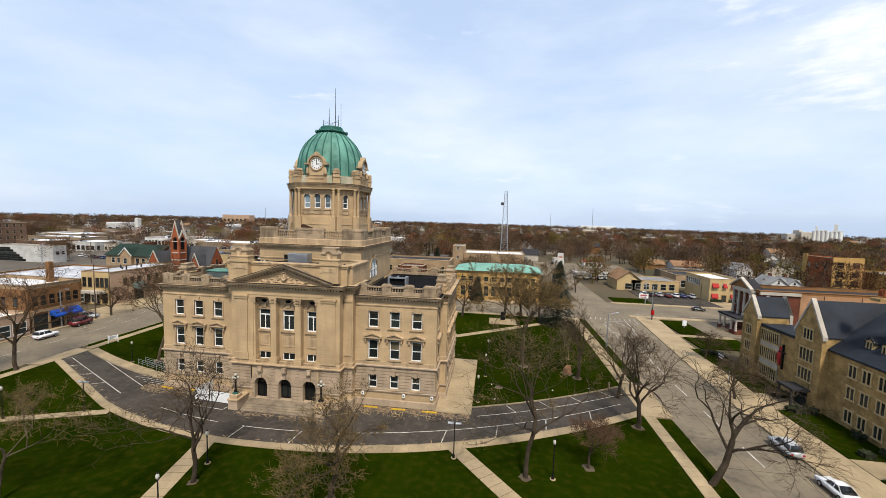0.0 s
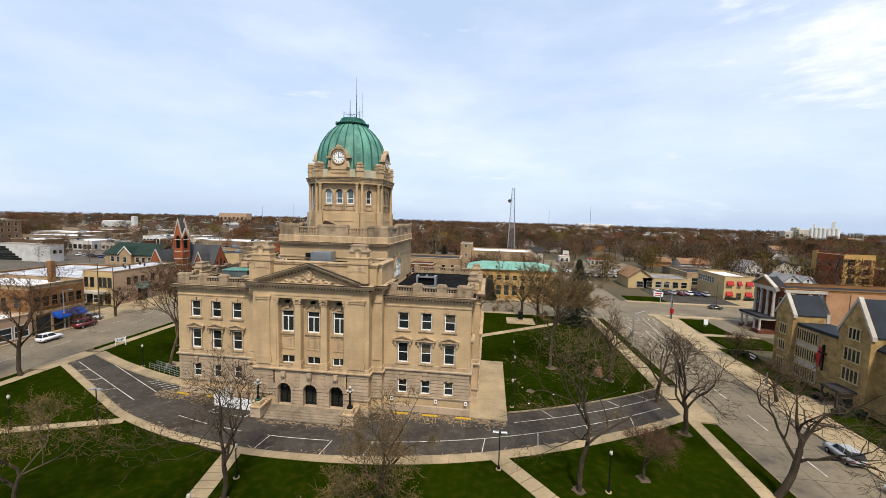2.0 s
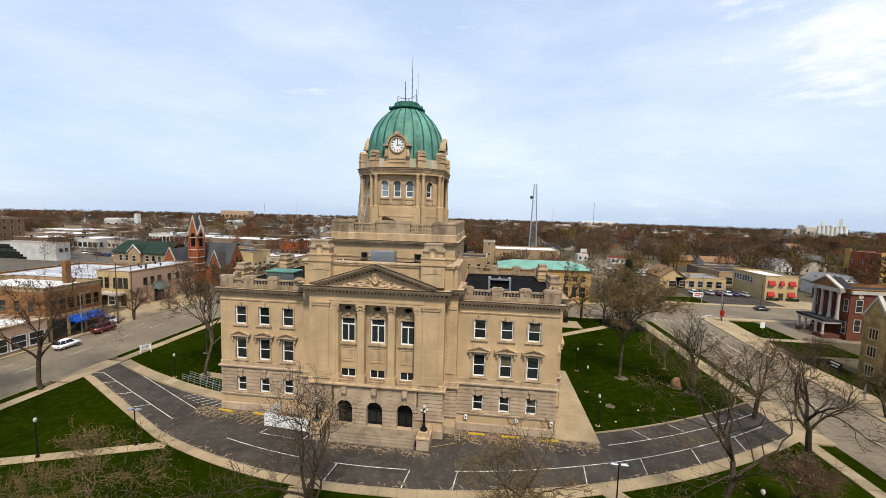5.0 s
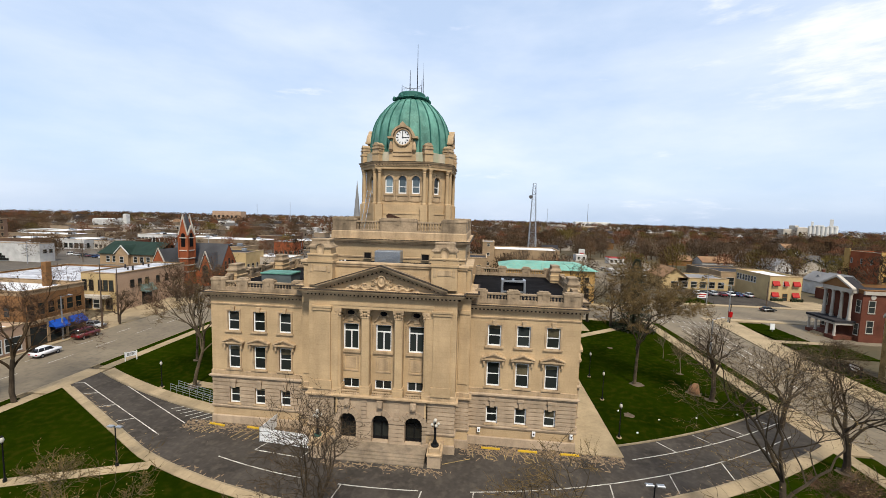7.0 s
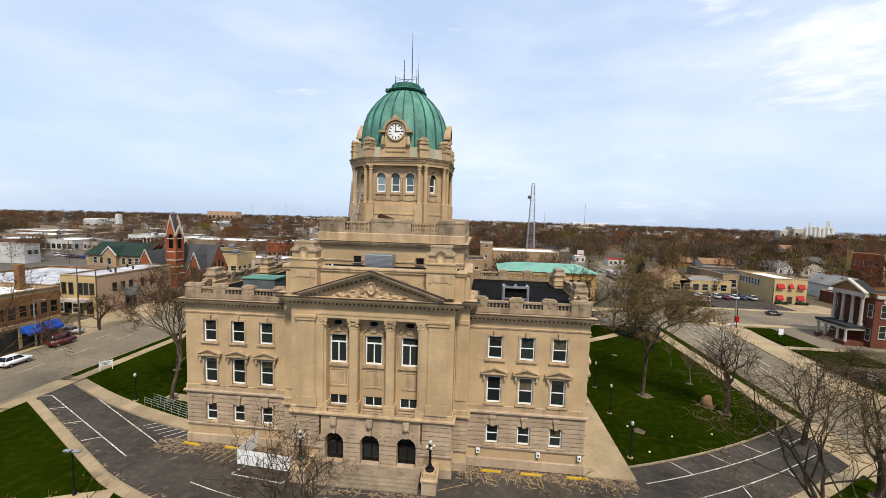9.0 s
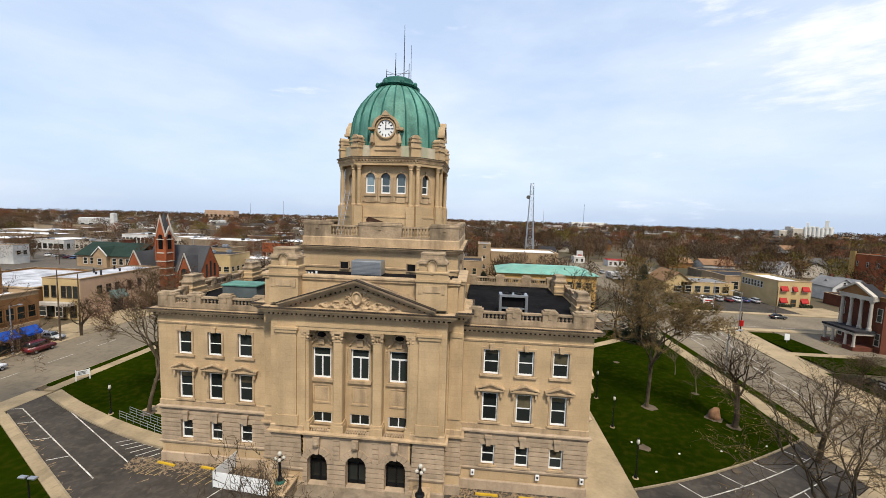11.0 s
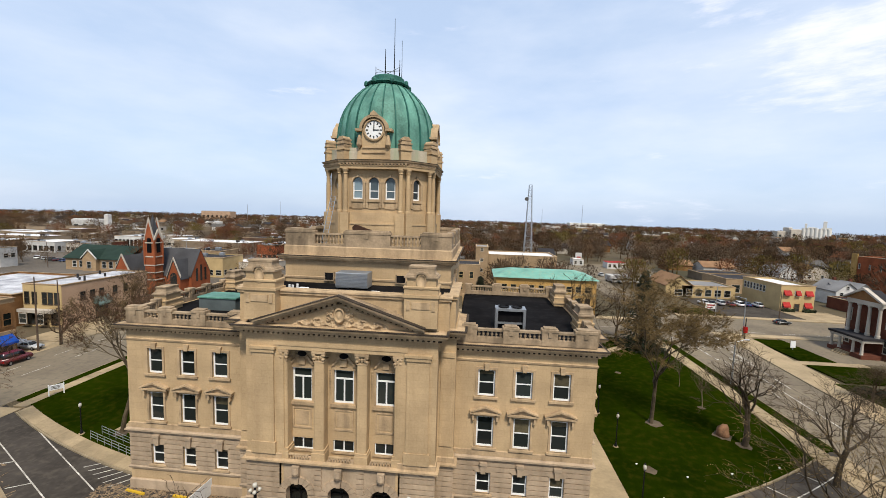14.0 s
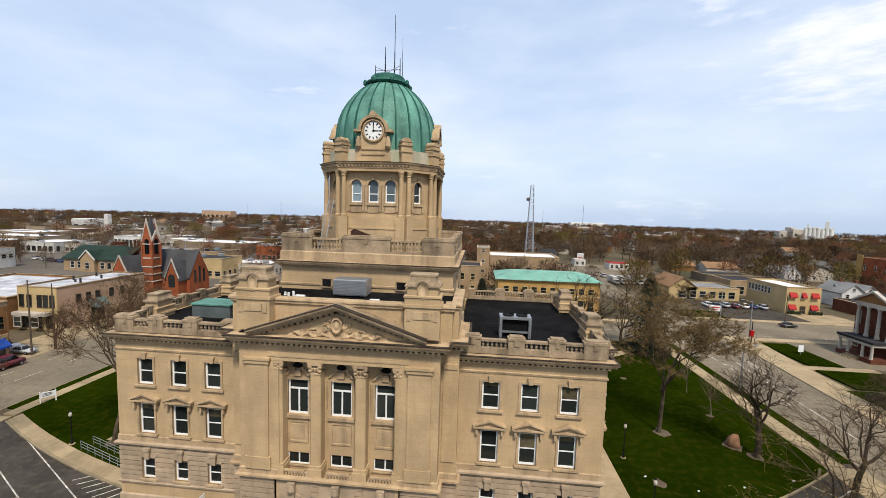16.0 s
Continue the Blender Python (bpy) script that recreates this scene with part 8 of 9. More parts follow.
car("sedan", "white", (0.75, 0.75, 0.75), 64.1, -9.6, H, "white car on the street by the kerb")
car("sedan", "black", (0.02, 0.022, 0.02), 93.0, 78.0, 0.05, "dark car on the back street")
for k, (nm, c) in enumerate((("white", (0.75, 0.75, 0.75)), ("black", (0.02, 0.02, 0.02)), ("silver", (0.4, 0.41, 0.42)), ("maroon", (0.12, 0.012, 0.016)), ("white", (0.75, 0.75, 0.75)), ("blue", (0.03, 0.06, 0.16)), ("silver", (0.4, 0.41, 0.42)))):
    car(("suv", "sedan")[k % 2], nm, c, 84.5 + 2.75 * k, 99.5 + (k % 3) * 0.3, H, f"{nm} car in the shop car park", 0.07)
for k, (nm, c) in enumerate((("white", (0.75, 0.75, 0.75)), ("silver", (0.4, 0.41, 0.42)), ("maroon", (0.12, 0.012, 0.016)), ("black", (0.02, 0.02, 0.02)))):
    car(("sedan", "suv")[k % 2], nm, c, 62 + 7.5 * k, 150 + 6 * (k % 2), 0.0 + H * (k % 2), f"{nm} car parked behind the trucks", -0.04, True)
for k, (x, y) in enumerate(((-84, 30.5), (-91, 31), (-98, 30), (-106, 31))):
    car(("sedan", "suv")[k % 2], "silver" if k % 2 else "white", (0.4, 0.41, 0.42) if k % 2 else (0.75, 0.75, 0.75), x, y, 0.1, "parked car on the pale concrete", 0.02)

# ---- poles ----
POLE = material("pole_wood", (0.12, 0.085, 0.06), 0.9, 0.2, 1.0, 6.0, 0.3)


def street_pole(x, y, h, mat, label, arm=2.0, rz=0.0):
    e = tagged(empty("street_pole", (x, y, 0.0), rz), label, "pole", "street poles")
    bm = bmesh.new()
    lathe(bm, [(0.16, -0.1), (0.13, h * 0.5), (0.08, h)], 8)
    part("pole", bm, mat, e)
    if arm:
        bm = bmesh.new()
        rod(bm, (0, 0, h - 0.2), (arm, 0, h + 0.3), 0.06, 0.05)
        part("arm", bm, mat, e)
        bm = bmesh.new()
        box(bm, arm - 0.2, arm + 0.5, -0.15, 0.15, h + 0.2, h + 0.38, 0.05)
        part("lamp_head", bm, STEEL, e)


for x, y, h, m, l, a, r in ((-67.4, 22.0, 8.5, STEEL, "grey steel street light by the shops", 1.8, 0), (-67.3, 29.5, 13.5, POLE, "tall dark timber utility pole", 0, 0),
                            (-68.5, 34.3, 12, POLE, "tall dark timber utility pole", 0, 0), (73.2, 62.5, 9.5, STEEL, "tall steel street light by the crossing", 2.0, math.pi), (79, 83.2, 9, STEEL, "grey steel street light", 1.8, -H),
                            (53.4, 34, 7.5, STEEL, "grey steel street light on the verge", 1.6, 0), (96, 83.2, 8, POLE, "dark timber utility pole by the shops", 0, 0), (69.0, 18.0, 2.4, STEEL, "short grey steel post at the kerb", 0, 0)):
    street_pole(x, y, h, m, l, a, r)
sg = tagged(empty("traffic_signal", (73.0, 61.5, 0)), "dark signal post with a red box at the corner", "traffic signal")
bm = bmesh.new()
lathe(bm, [(0.12, -0.1), (0.09, 5.0)], 8)
part("pole", bm, BLACKIRON, sg)
bm = bmesh.new()
box(bm, -0.35, 0.35, -0.3, 0.3, 1.6, 3.0)
part("signal_box", bm, TAIL, sg)
bs = tagged(empty("board_sign", (80, 87.5, LZ)), "pale board sign with red lettering on the lawn", "sign")
bm = bmesh.new()
box(bm, -1.5, 1.5, -0.12, 0.12, 1.2, 2.8)
part("board", bm, WHITE, bs)
for s in (-1, 1):
    bm = bmesh.new()
    box(bm, s * 1.2 - 0.1, s * 1.2 + 0.1, -0.1, 0.1, -0.1, 1.2)
    part("post", bm, BLACKIRON, bs)
bm = bmesh.new()
box(bm, -1.1, 1.1, -0.14, -0.12, 2.1, 2.5)
box(bm, -1.1, 0.6, -0.14, -0.12, 1.5, 1.8)
part("lettering", bm, REDCANVAS, bs)
ws = tagged(empty("small_board", (78.5, 55.0, LZ)), "small white board by the car park", "sign")
bm = bmesh.new()
box(bm, -0.5, 0.5, -0.05, 0.05, 0.5, 1.9)
part("board", bm, WHITE, ws)
bm = bmesh.new()
box(bm, -0.06, 0.06, -0.04, 0.04, -0.05, 0.5)
part("post", bm, STEEL, ws)
ls = tagged(empty("office_sign", (73.4, 28.6, LZ)), "dark framed notice board on the lawn", "sign")
bm = bmesh.new()
box(bm, -0.12, 0.12, -1.2, 1.2, 0.7, 2.0)
part("board", bm, BLACKIRON, ls)
for s in (-1, 1):
    bm = bmesh.new()
    box(bm, -0.1, 0.1, s * 1.1 - 0.1, s * 1.1 + 0.1, -0.05, 0.7)
    part("post", bm, BLACKIRON, ls)
bm = bmesh.new()
box(bm, -0.14, -0.12, -0.9, 0.9, 1.5, 1.8)
box(bm, -0.14, -0.12, -0.6, 0.7, 1.0, 1.25)
part("lettering", bm, WHITE, ls)
mon = tagged(empty("monument", (31.5, 50.0, LZ)), "dark upright memorial on a pale paved square", "monument")
bm = bmesh.new()
box(bm, -3.5, 3.5, -3.0, 3.0, -0.1, 0.05)
part("paving", bm, CONCRETE, mon)
bm = bmesh.new()
box(bm, -0.6, 0.6, -0.3, 0.3, 0.05, 2.6, 0.08)
part("stone", bm, BLACKIRON, mon)
bm = bmesh.new()
box(bm, -0.9, 0.9, -0.5, 0.5, 0.05, 0.45, 0.05)
part("plinth", bm, CONCRETE, mon)

# ---- trees ----
BUD = material("budding_twigs", (0.22, 0.17, 0.075), 0.95, 0.3, 1.0, 6.0, 0.0, tint=(0.13, 0.085, 0.05))
REDBUD = material("reddish_twigs", (0.095, 0.050, 0.028), 0.95, 0.3, 1.0, 6.0, 0.0, tint=(0.060, 0.036, 0.022))
TWIG = material("fine_twigs", (0.078, 0.051, 0.027), 0.95, 0.3, 1.0, 6.0, 0.0)


def tubes(name, segs, mat, parent, label=""):
    """Tapered branch pieces (p, q, r0, r1, sides) joined into one mesh."""
    vs, fs = [], []
    for p, q, r0, r1, n in segs:
        d = q - p
        if d.length < 1e-4:
            continue
        d.normalize()
        u = d.orthogonal().normalized()
        w = d.cross(u)
        k = len(vs)
        for c, r in ((p, r0), (q, r1)):
            for i in range(n):
                a = math.tau * i / n
                vs.append(c + (u * math.cos(a) + w * math.sin(a)) * r)
        for i in range(n):
            j = (i + 1) % n
            fs.append((k + i, k + j, k + n + j, k + n + i))
        fs.append(tuple(range(k + n, k + 2 * n)))
    me = bpy.data.meshes.new(name)
    me.from_pydata([tuple(v) for v in vs], [], fs)
    me.materials.append(mat)
    ob = new(name, me)
    ob.parent = parent
    if label:
        ob["label"] = label
    return ob


def tree(x, y, h, seed, spread_k=1.0, bark=None, lean=(0.0, 0.0), fork=0.32, buds=0, bud_mat=None, label="", depth=6, droop=0.0, trunk=0.026, twig=1, gnarl=1.0, twig_mat=None):
    rr = random.Random(seed)
    e = tagged(empty("tree", (x, y, (LZ if abs(x) < 77 and y < 57 and x > -50 else -0.1) - 0.06)), label or "bare spring tree with spreading limbs on the lawn", "tree", "trees")
    trunk_segs, limb_segs, tips, ends = [], [], [], []

    def grow(p, d, ln, r, lv, out):
        n = 4 if lv < 2 else (3 if lv < 4 else 2)
        sides = 8 if lv == 0 else (5 if lv < 3 else 3)
        for i in range(n):
            d = (d + Vector((rr.gauss(0, 1), rr.gauss(0, 1), rr.gauss(0, 0.7))) * (0.07 + (0.05 if lv else 0.02) * gnarl + 0.045 * lv) + Vector((0, 0, 0.05 - droop * lv * 0.04))).normalized()
            q = p + d * ln / n
            r1 = r * (0.88 if lv else 0.93)
            out.append((p, q, r, r1, sides))
            if lv >= depth - 2:
                ends.append((q, d))
            if lv < depth and (lv > 0 or i >= n - 2) and (i >= 1 or lv > 3):
                for _ in range(2 if lv < 1 else (1 if rr.random() < (0.84 if lv < 3 else 0.70) else 0)):
                    side = d.orthogonal().normalized()
                    side.rotate(Matrix.Rotation(rr.random() * math.tau, 3, d))
                    ang = rr.uniform(0.5, 1.0) * spread_k
                    nd = (d * math.cos(ang) + side * math.sin(ang)).normalized()
                    if nd.z < -0.25:
                        nd.z *= 0.3
                    grow(q, nd, ln * rr.uniform(0.58, 0.85), max(0.012, r1 * rr.uniform(0.55, 0.78)), lv + 1, limb_segs)
            p, r = q, r1
        if lv < depth:
            nd = (d + Vector((rr.gauss(0, 0.2), rr.gauss(0, 0.2), 0.05))).normalized()
            grow(p, nd, ln * rr.uniform(0.6, 0.8), max(0.012, r * 0.86), lv + 1, limb_segs)
        else:
            tips.append((p, d))

    grow(Vector((0, 0, 0)), Vector((lean[0], lean[1], 1)).normalized(), h * fork, h * trunk, 0, trunk_segs)
    top = max(q.z for _, q, *_ in limb_segs)
    k = h / top
    sc = lambda s: [(p * k, q * k, a, b, n) for p, q, a, b, n in s]
    tubes("trunk", sc(trunk_segs), bark or BARK, e)
    tubes("crown", sc(limb_segs), bark or TWIG, e)
    if twig:
        vs, fs = [], []
        for p, d in ends:
            for _ in range(twig if depth > 4 else 1):
                v = (d + Vector((rr.gauss(0, 0.6), rr.gauss(0, 0.6), rr.gauss(0.05, 0.5)))).normalized() * rr.uniform(0.3, 0.8)
                w = v.orthogonal().normalized() * rr.uniform(0.010, 0.017)
                c, i = p * k, len(vs)
                m = c + v * 0.55 + Vector((rr.gauss(0, 0.06), rr.gauss(0, 0.06), rr.gauss(0, 0.06)))
                vs += [c - w, c + w, m + w * 0.7, m - w * 0.7, c + v]
                fs += [(i, i + 1, i + 2, i + 3), (i + 3, i + 2, i + 4)]
        me = bpy.data.meshes.new("twig_haze")
        me.from_pydata([tuple(v) for v in vs], [], fs)
        me.materials.append(twig_mat or TWIG)
        ob = new("twig_haze", me)
        ob.parent = e
        ob["kind"] = "stuff"
    if buds:
        vs, fs = [], []
        for p, d in tips:
            p = p * k
            for _ in range(buds):
                c = p + Vector((rr.gauss(0, 0.3), rr.gauss(0, 0.3), rr.gauss(0, 0.25)))
                u = Vector((rr.gauss(0, 1), rr.gauss(0, 1), rr.gauss(0, 1))).normalized() * 0.03
                w = u.orthogonal().normalized() * 0.05
                i = len(vs)
                vs += [c - u, c + w, c + u, c - w]
                fs.append((i, i + 1, i + 2, i + 3))
        me = bpy.data.meshes.new("bud_haze")
        me.from_pydata([tuple(v) for v in vs], [], fs)
        me.materials.append(bud_mat or BUD)
        ob = new("bud_haze", me)
        ob.parent = e
        ob["kind"] = "stuff"
    return e


DARKBARK = material("dark_wet_bark", (0.056, 0.041, 0.026), 0.95, 0.25, 1.2, 9.0, 0.5)
BRONZE = material("bronze_twigs", (0.140, 0.092, 0.036), 0.95, 0.3, 0.8, 6.0, 0.0)
BRONZEBARK = material("tan_bark", (0.10, 0.075, 0.046), 0.95, 0.3, 1.2, 9.0, 0.4)
tree(-0.4, -19.0, 14.2, 1, 0.95, depth=6, trunk=0.017, gnarl=1.5, bark=DARKBARK, twig_mat=TWIG)
tree(13.8, -18.9, 12.8, 2, 1.15, trunk=0.019, gnarl=1.5, bark=DARKBARK, twig=2, twig_mat=BRONZE, buds=1, label="bare wide-crowned tree before the drive")
tree(32.6, -12.6, 16.5, 3, 0.95, trunk=0.016, gnarl=1.9, bark=DARKBARK, twig=1, twig_mat=BRONZE, buds=2, label="tall bare tree with first buds on the lawn")
tree(-15.3, -24.4, 11.2, 4, 1.05, BRONZEBARK, twig=2, twig_mat=BRONZE, buds=2, gnarl=1.7, trunk=0.017, droop=0.35, label="bare tree with yellowish buds on the lawn")
tree(48.2, 0.2, 12.6, 5, 0.95, lean=(0.22, 0.1), fork=0.34, gnarl=1.4, bark=DARKBARK, twig_mat=TWIG, twig=1, label="dark bare tree leaning by the sidewalk")
tree(51.8, -10.4, 13.6, 6, 1.1, lean=(0.42, 0.12), gnarl=1.5, droop=0.5, bark=DARKBARK, twig_mat=TWIG, twig=1, label="dark bare tree on the verge by the street")
tree(39.6, -9.8, 6.2, 7, 0.95, fork=0.2, buds=3, bud_mat=REDBUD, twig_mat=REDBUD, label="small reddish budding tree")
tree(-29.8, 7.9, 19.0, 8, 0.55, BRONZEBARK, fork=0.22, twig=4, trunk=0.013, twig_mat=REDBUD, label="tall pale-barked bare tree west of the courthouse")
tree(-48.4, 0.2, 17.5, 9, 0.75, twig=3, twig_mat=REDBUD, gnarl=1.4, fork=0.24, trunk=0.017, lean=(-0.12, -0.05), label="bare tree at the street corner")
tree(-53.5, -8.0, 15.5, 10, 1.0, twig=3, twig_mat=REDBUD, label="bare tree by the west street")
tree(-49.5, -15.5, 14.0, 41, 1.0, twig=3, twig_mat=REDBUD, label="bare reddish tree by the west street")
tree(34.4, 19.2, 21.8, 11, 0.72, BRONZEBARK, lean=(0.16, 0.0), fork=0.48, trunk=0.0125, buds=4, depth=6, twig=22, twig_mat=BRONZE, bud_mat=BRONZE, label="tall pale tree with a dense budding crown")
tree(43.5, 15.3, 13.6, 12, 0.8, lean=(0.3, 0.0), fork=0.34, gnarl=1.5, bark=DARKBARK, twig_mat=TWIG, twig=1, label="dark bare tree on the east lawn")
tree(43.6, 24.4, 6.4, 13, 0.5, PALEBARK, depth=3, trunk=0.012, fork=0.45, lean=(0.1, 0.0), label="thin bare sapling on the lawn")
tree(44.1, 31.8, 5.6, 14, 0.5, PALEBARK, depth=3, trunk=0.012, fork=0.45, label="thin bare sapling on the lawn")
tree(48.3, 9.0, 11.0, 15, 1.1, lean=(0.1, 0), bark=DARKBARK, twig_mat=TWIG, twig=1, label="dark bare tree near the drive mouth")
tree(32.0, 54.4, 15.0, 18, 0.75, gnarl=1.9, bark=DARKBARK, twig_mat=TWIG, twig=1, depth=5, label="tall bare tree behind the courthouse")
tree(36.6, 55.6, 14.0, 19, 0.85, gnarl=1.9, bark=DARKBARK, twig_mat=TWIG, twig=1, depth=5, label="bare tree behind the courthouse")
tree(20.5, 52.5, 12.8, 20, 0.9, lean=(0.1, 0), label="bare tree beside the east wing")
tree(41.0, 52.0, 13.0, 21, 0.9, buds=2, label="budding tree by the back street")
tree(-36.5, 17.0, 17.0, 22, 0.6, BRONZEBARK, fork=0.2, trunk=0.012, twig=3, twig_mat=BRONZE, label="tall bronze-twigged bare tree on the west lawn")
tree(-24.5, 27.0, 15.0, 23, 0.85, label="bare tree behind the west wing")
tree(-35.0, 40.0, 14.0, 24, 0.9, twig=2, label="bare tree on the west lawn")
tree(66.6, 12.0, 8.0, 25, 1.0, label="bare street tree by the stone offices")
tree(71.5, 30.5, 7.0, 26, 1.1, label="bare street tree by the stone offices")
tree(60.0, 100.0, 11.0, 27, 1.0, label="bare tree across the back street")
tree(-66.9, 33.0, 9.0, 28, 0.9, label="bare street tree by the shops")
tree(-72.0, 55.0, 12.0, 29, 0.9, label="bare tree near the church")
tree(-55.0, 80.0, 13.0, 30, 0.9, label="bare tree near the church")

for x, y, r in ((-0.4, -19.0, 0.5), (13.8, -18.9, 0.6), (32.6, -12.6, 0.7), (-15.3, -24.4, 0.6), (48.2, 0.2, 0.8), (39.6, -9.8, 0.7), (-29.8, 7.9, 0.9), (34.8, 19.2, 1.0), (43.5, 15.3, 0.8), (43.6, 24.6, 0.5), (36.0, 36.0, 0.5), (42.2, 17.3, 1.1), (-36.5, 17.0, 0.6), (30.0, 9.0, 0.7), (38.0, 6.0, 0.4)):
    bm = bmesh.new()
    rr = random.Random(int(x * 7 + y))
    pts = [(x + r * rr.uniform(0.75, 1.2) * math.cos(math.tau * i / 14), y + r * rr.uniform(0.75, 1.2) * math.sin(math.tau * i / 14)) for i in range(14)]
    prism(bm, pts, 0.02, LZ + 0.025)
    tagged(part("earth_ring", bm, EARTH), "ring of bare brown earth in the lawn", "bare earth", "bare earth rings")


def conifer(x, y, h, seed, label):
    rr = random.Random(seed)
    e = tagged(empty("conifer", (x, y, (LZ if y < 57 else -0.1) - 0.06)), label, "tree", "trees")
    tubes("trunk", [(Vector((0, 0, 0)), Vector((0, 0, h * 0.95)), h * 0.02, 0.03, 7)], BARK, e)
    vs, fs = [], []
    for _ in range(5200):
        t = rr.random() ** 1.3
        z = h * (0.07 + 0.93 * t)
        r = h * 0.29 * (1 - t) ** 0.8 * math.sqrt(rr.random()) + 0.1
        a = rr.random() * math.tau
        c = Vector((r * math.cos(a), r * math.sin(a), z - r * 0.3))
        u = Vector((math.cos(a), math.sin(a), -0.4)) * rr.uniform(0.35, 0.75)
        w = Vector((-math.sin(a), math.cos(a), 0)) * rr.uniform(0.14, 0.28)
        i = len(vs)
        vs += [c - w, c + u, c + w]
        fs.append((i, i + 1, i + 2))
    me = bpy.data.meshes.new("needles")
    me.from_pydata([tuple(v) for v in vs], [], fs)
    me.materials.append(NEEDLE)
    ob = new("crown", me)
    ob.parent = e


NEEDLE = material("dark_needles", (0.020, 0.024, 0.011), 0.95, 0.35, 0.8, 5.0, 0.0)
conifer(45.6, 50.8, 16.5, 1, "dark evergreen beside the crossing")
conifer(12.0, 70.0, 11.0, 2, "dark evergreen behind the courthouse")
conifer(23.5, 60.5 + 15, 8.0, 3, "dark evergreen before the post office")
conifer(2.0, 130.0, 13.0, 4, "dark evergreen behind the shops")

# ---- far woods and town ----
WOODS = [material("bare_wood_" + n, c, 1.0, 0.3, 0.05, 0.5, 0.0, spec=0.0) for n, c in (("brown", (0.135, 0.080, 0.043)), ("grey", (0.125, 0.086, 0.056)), ("red", (0.185, 0.080, 0.043)), ("olive", (0.150, 0.112, 0.034)), ("dark", (0.068, 0.045, 0.027)))]


def woods(name, label, all_spots, per, rnd_seed, size=0.3, thin=0.2, stems=True):
    sorts = [[] for _ in range(5)]
    for i, p in enumerate(all_spots):
        v = noise.noise(Vector((p[0] / 60, p[1] / 90, rnd_seed))) * 3.2 + 2.0 + 1.6 * math.sin(i * 2.4)
        sorts[(1, 0, 4, 2, 3)[min(4, max(0, int(v)))]].append(p)
    for k in range(5):
        grove(name, WOODS_SAY[k] + " " + label, sorts[k] or all_spots[k::50], per, rnd_seed + 10 * k, size, thin, stems, WOODS[k])


WOODS_SAY = ("brown", "grey", "reddish", "olive", "dark brown")


def grove(name, label, spots, per, rnd_seed, size, thin, stems, mat):
    """Many bare crowns: spots of (x, y, radius, height); each crown is a cloud of slim leaf-like shards and a few stems."""
    g = np.random.default_rng(rnd_seed)
    n = len(spots)
    sp = np.repeat(np.array(spots), per, axis=0)
    a, u, v = g.random(n * per) * math.tau, g.random(n * per), g.random(n * per)
    prof = np.sqrt(np.clip(1 - (1.7 * v - 0.75) ** 2, 0.05, 1))
    rad = sp[:, 2] * u ** 0.6 * prof
    lobe = 1 + 0.22 * np.sin(3 * a + sp[:, 0]) + 0.15 * np.sin(5 * a + sp[:, 1])
    base = np.stack([sp[:, 0], sp[:, 1], sp[:, 3] * 0.15], -1)
    c = np.stack([sp[:, 0] + rad * lobe * np.cos(a), sp[:, 1] + rad * lobe * np.sin(a), sp[:, 3] * (0.25 + 0.75 * v)], -1)
    s = sp[:, 2][:, None] * size * (0.6 + 0.8 * g.random((n * per, 1)))
    d1 = c - base
    d1 /= np.linalg.norm(d1, axis=1, keepdims=True)
    d1 += g.normal(size=(n * per, 3)) * 0.5
    d2 = g.normal(size=(n * per, 3))
    d2 /= np.linalg.norm(d2, axis=1, keepdims=True)
    drop = np.array([land(px, py) for px, py, *_ in spots])
    c[:, 2] += np.repeat(drop, per)
    vs = np.stack([c + d1 * s, c + d2 * s * thin, c - d1 * s * 0.8], 1).reshape(-1, 3)
    if stems:
        q = np.array(spots)
        for ox, oy in ((1, 0), (0, 1)):
            w = q[:, 2] * 0.05
            tri = np.stack([np.stack([q[:, 0] - ox * w, q[:, 1] - oy * w, drop - 0.2], -1), np.stack([q[:, 0] + ox * w, q[:, 1] + oy * w, drop - 0.2], -1), np.stack([q[:, 0], q[:, 1], drop + q[:, 3] * 0.75], -1)], 1)
            vs = np.concatenate([vs, tri.reshape(-1, 3)])
    fs = np.arange(len(vs)).reshape(-1, 3)
    me = bpy.data.meshes.new(name)
    me.from_pydata(vs.tolist(), [], fs.tolist())
    me.materials.append(mat)
    return tagged(new(name, me), label, "woods", kind="stuff")


CLEAR = []


def clear_of(x, y, r):
    if abs(x) < 60 and y < 80:
        return False
    if 55 < x < 69 and y < 190 or -69 < x < -48 and y < 380:
        return False
    if 57 < y < 80 and -200 < x < 330:
        return False
    if x < -60 and y < 235 and x > -300 and math.sin(x * 12.9 + y * 78.2) < 0.86 or x > 60 and y < 118 and x < 175:
        return False
    return all(abs(x - cx) > w + r * 0.6 or abs(y - cy) > d + r * 0.6 for cx, cy, w, d in CLEAR)


for cx, cy, w, d in ((136, 114, 14, 12), (139, 190, 14, 12), (122, 196, 10, 10), (150, 160, 8, 8), (196, 178, 8, 8), (124, 158, 13, 10), (75, 172, 28, 34), (180, 144, 10, 12), (206, 137, 18, 12), (30, 85, 17, 10), (30, 128, 22, 16), (0, 100, 15, 12), (93, 104, 12, 26), (108, 103, 6, 14), (72, 158, 14, 12), (117, 132, 12, 10), (83, 119, 6, 9), (34, 146, 5, 5), (155, 88, 18, 14)):
    CLEAR.append((cx, cy, w, d))
RW2 = random.Random(77)
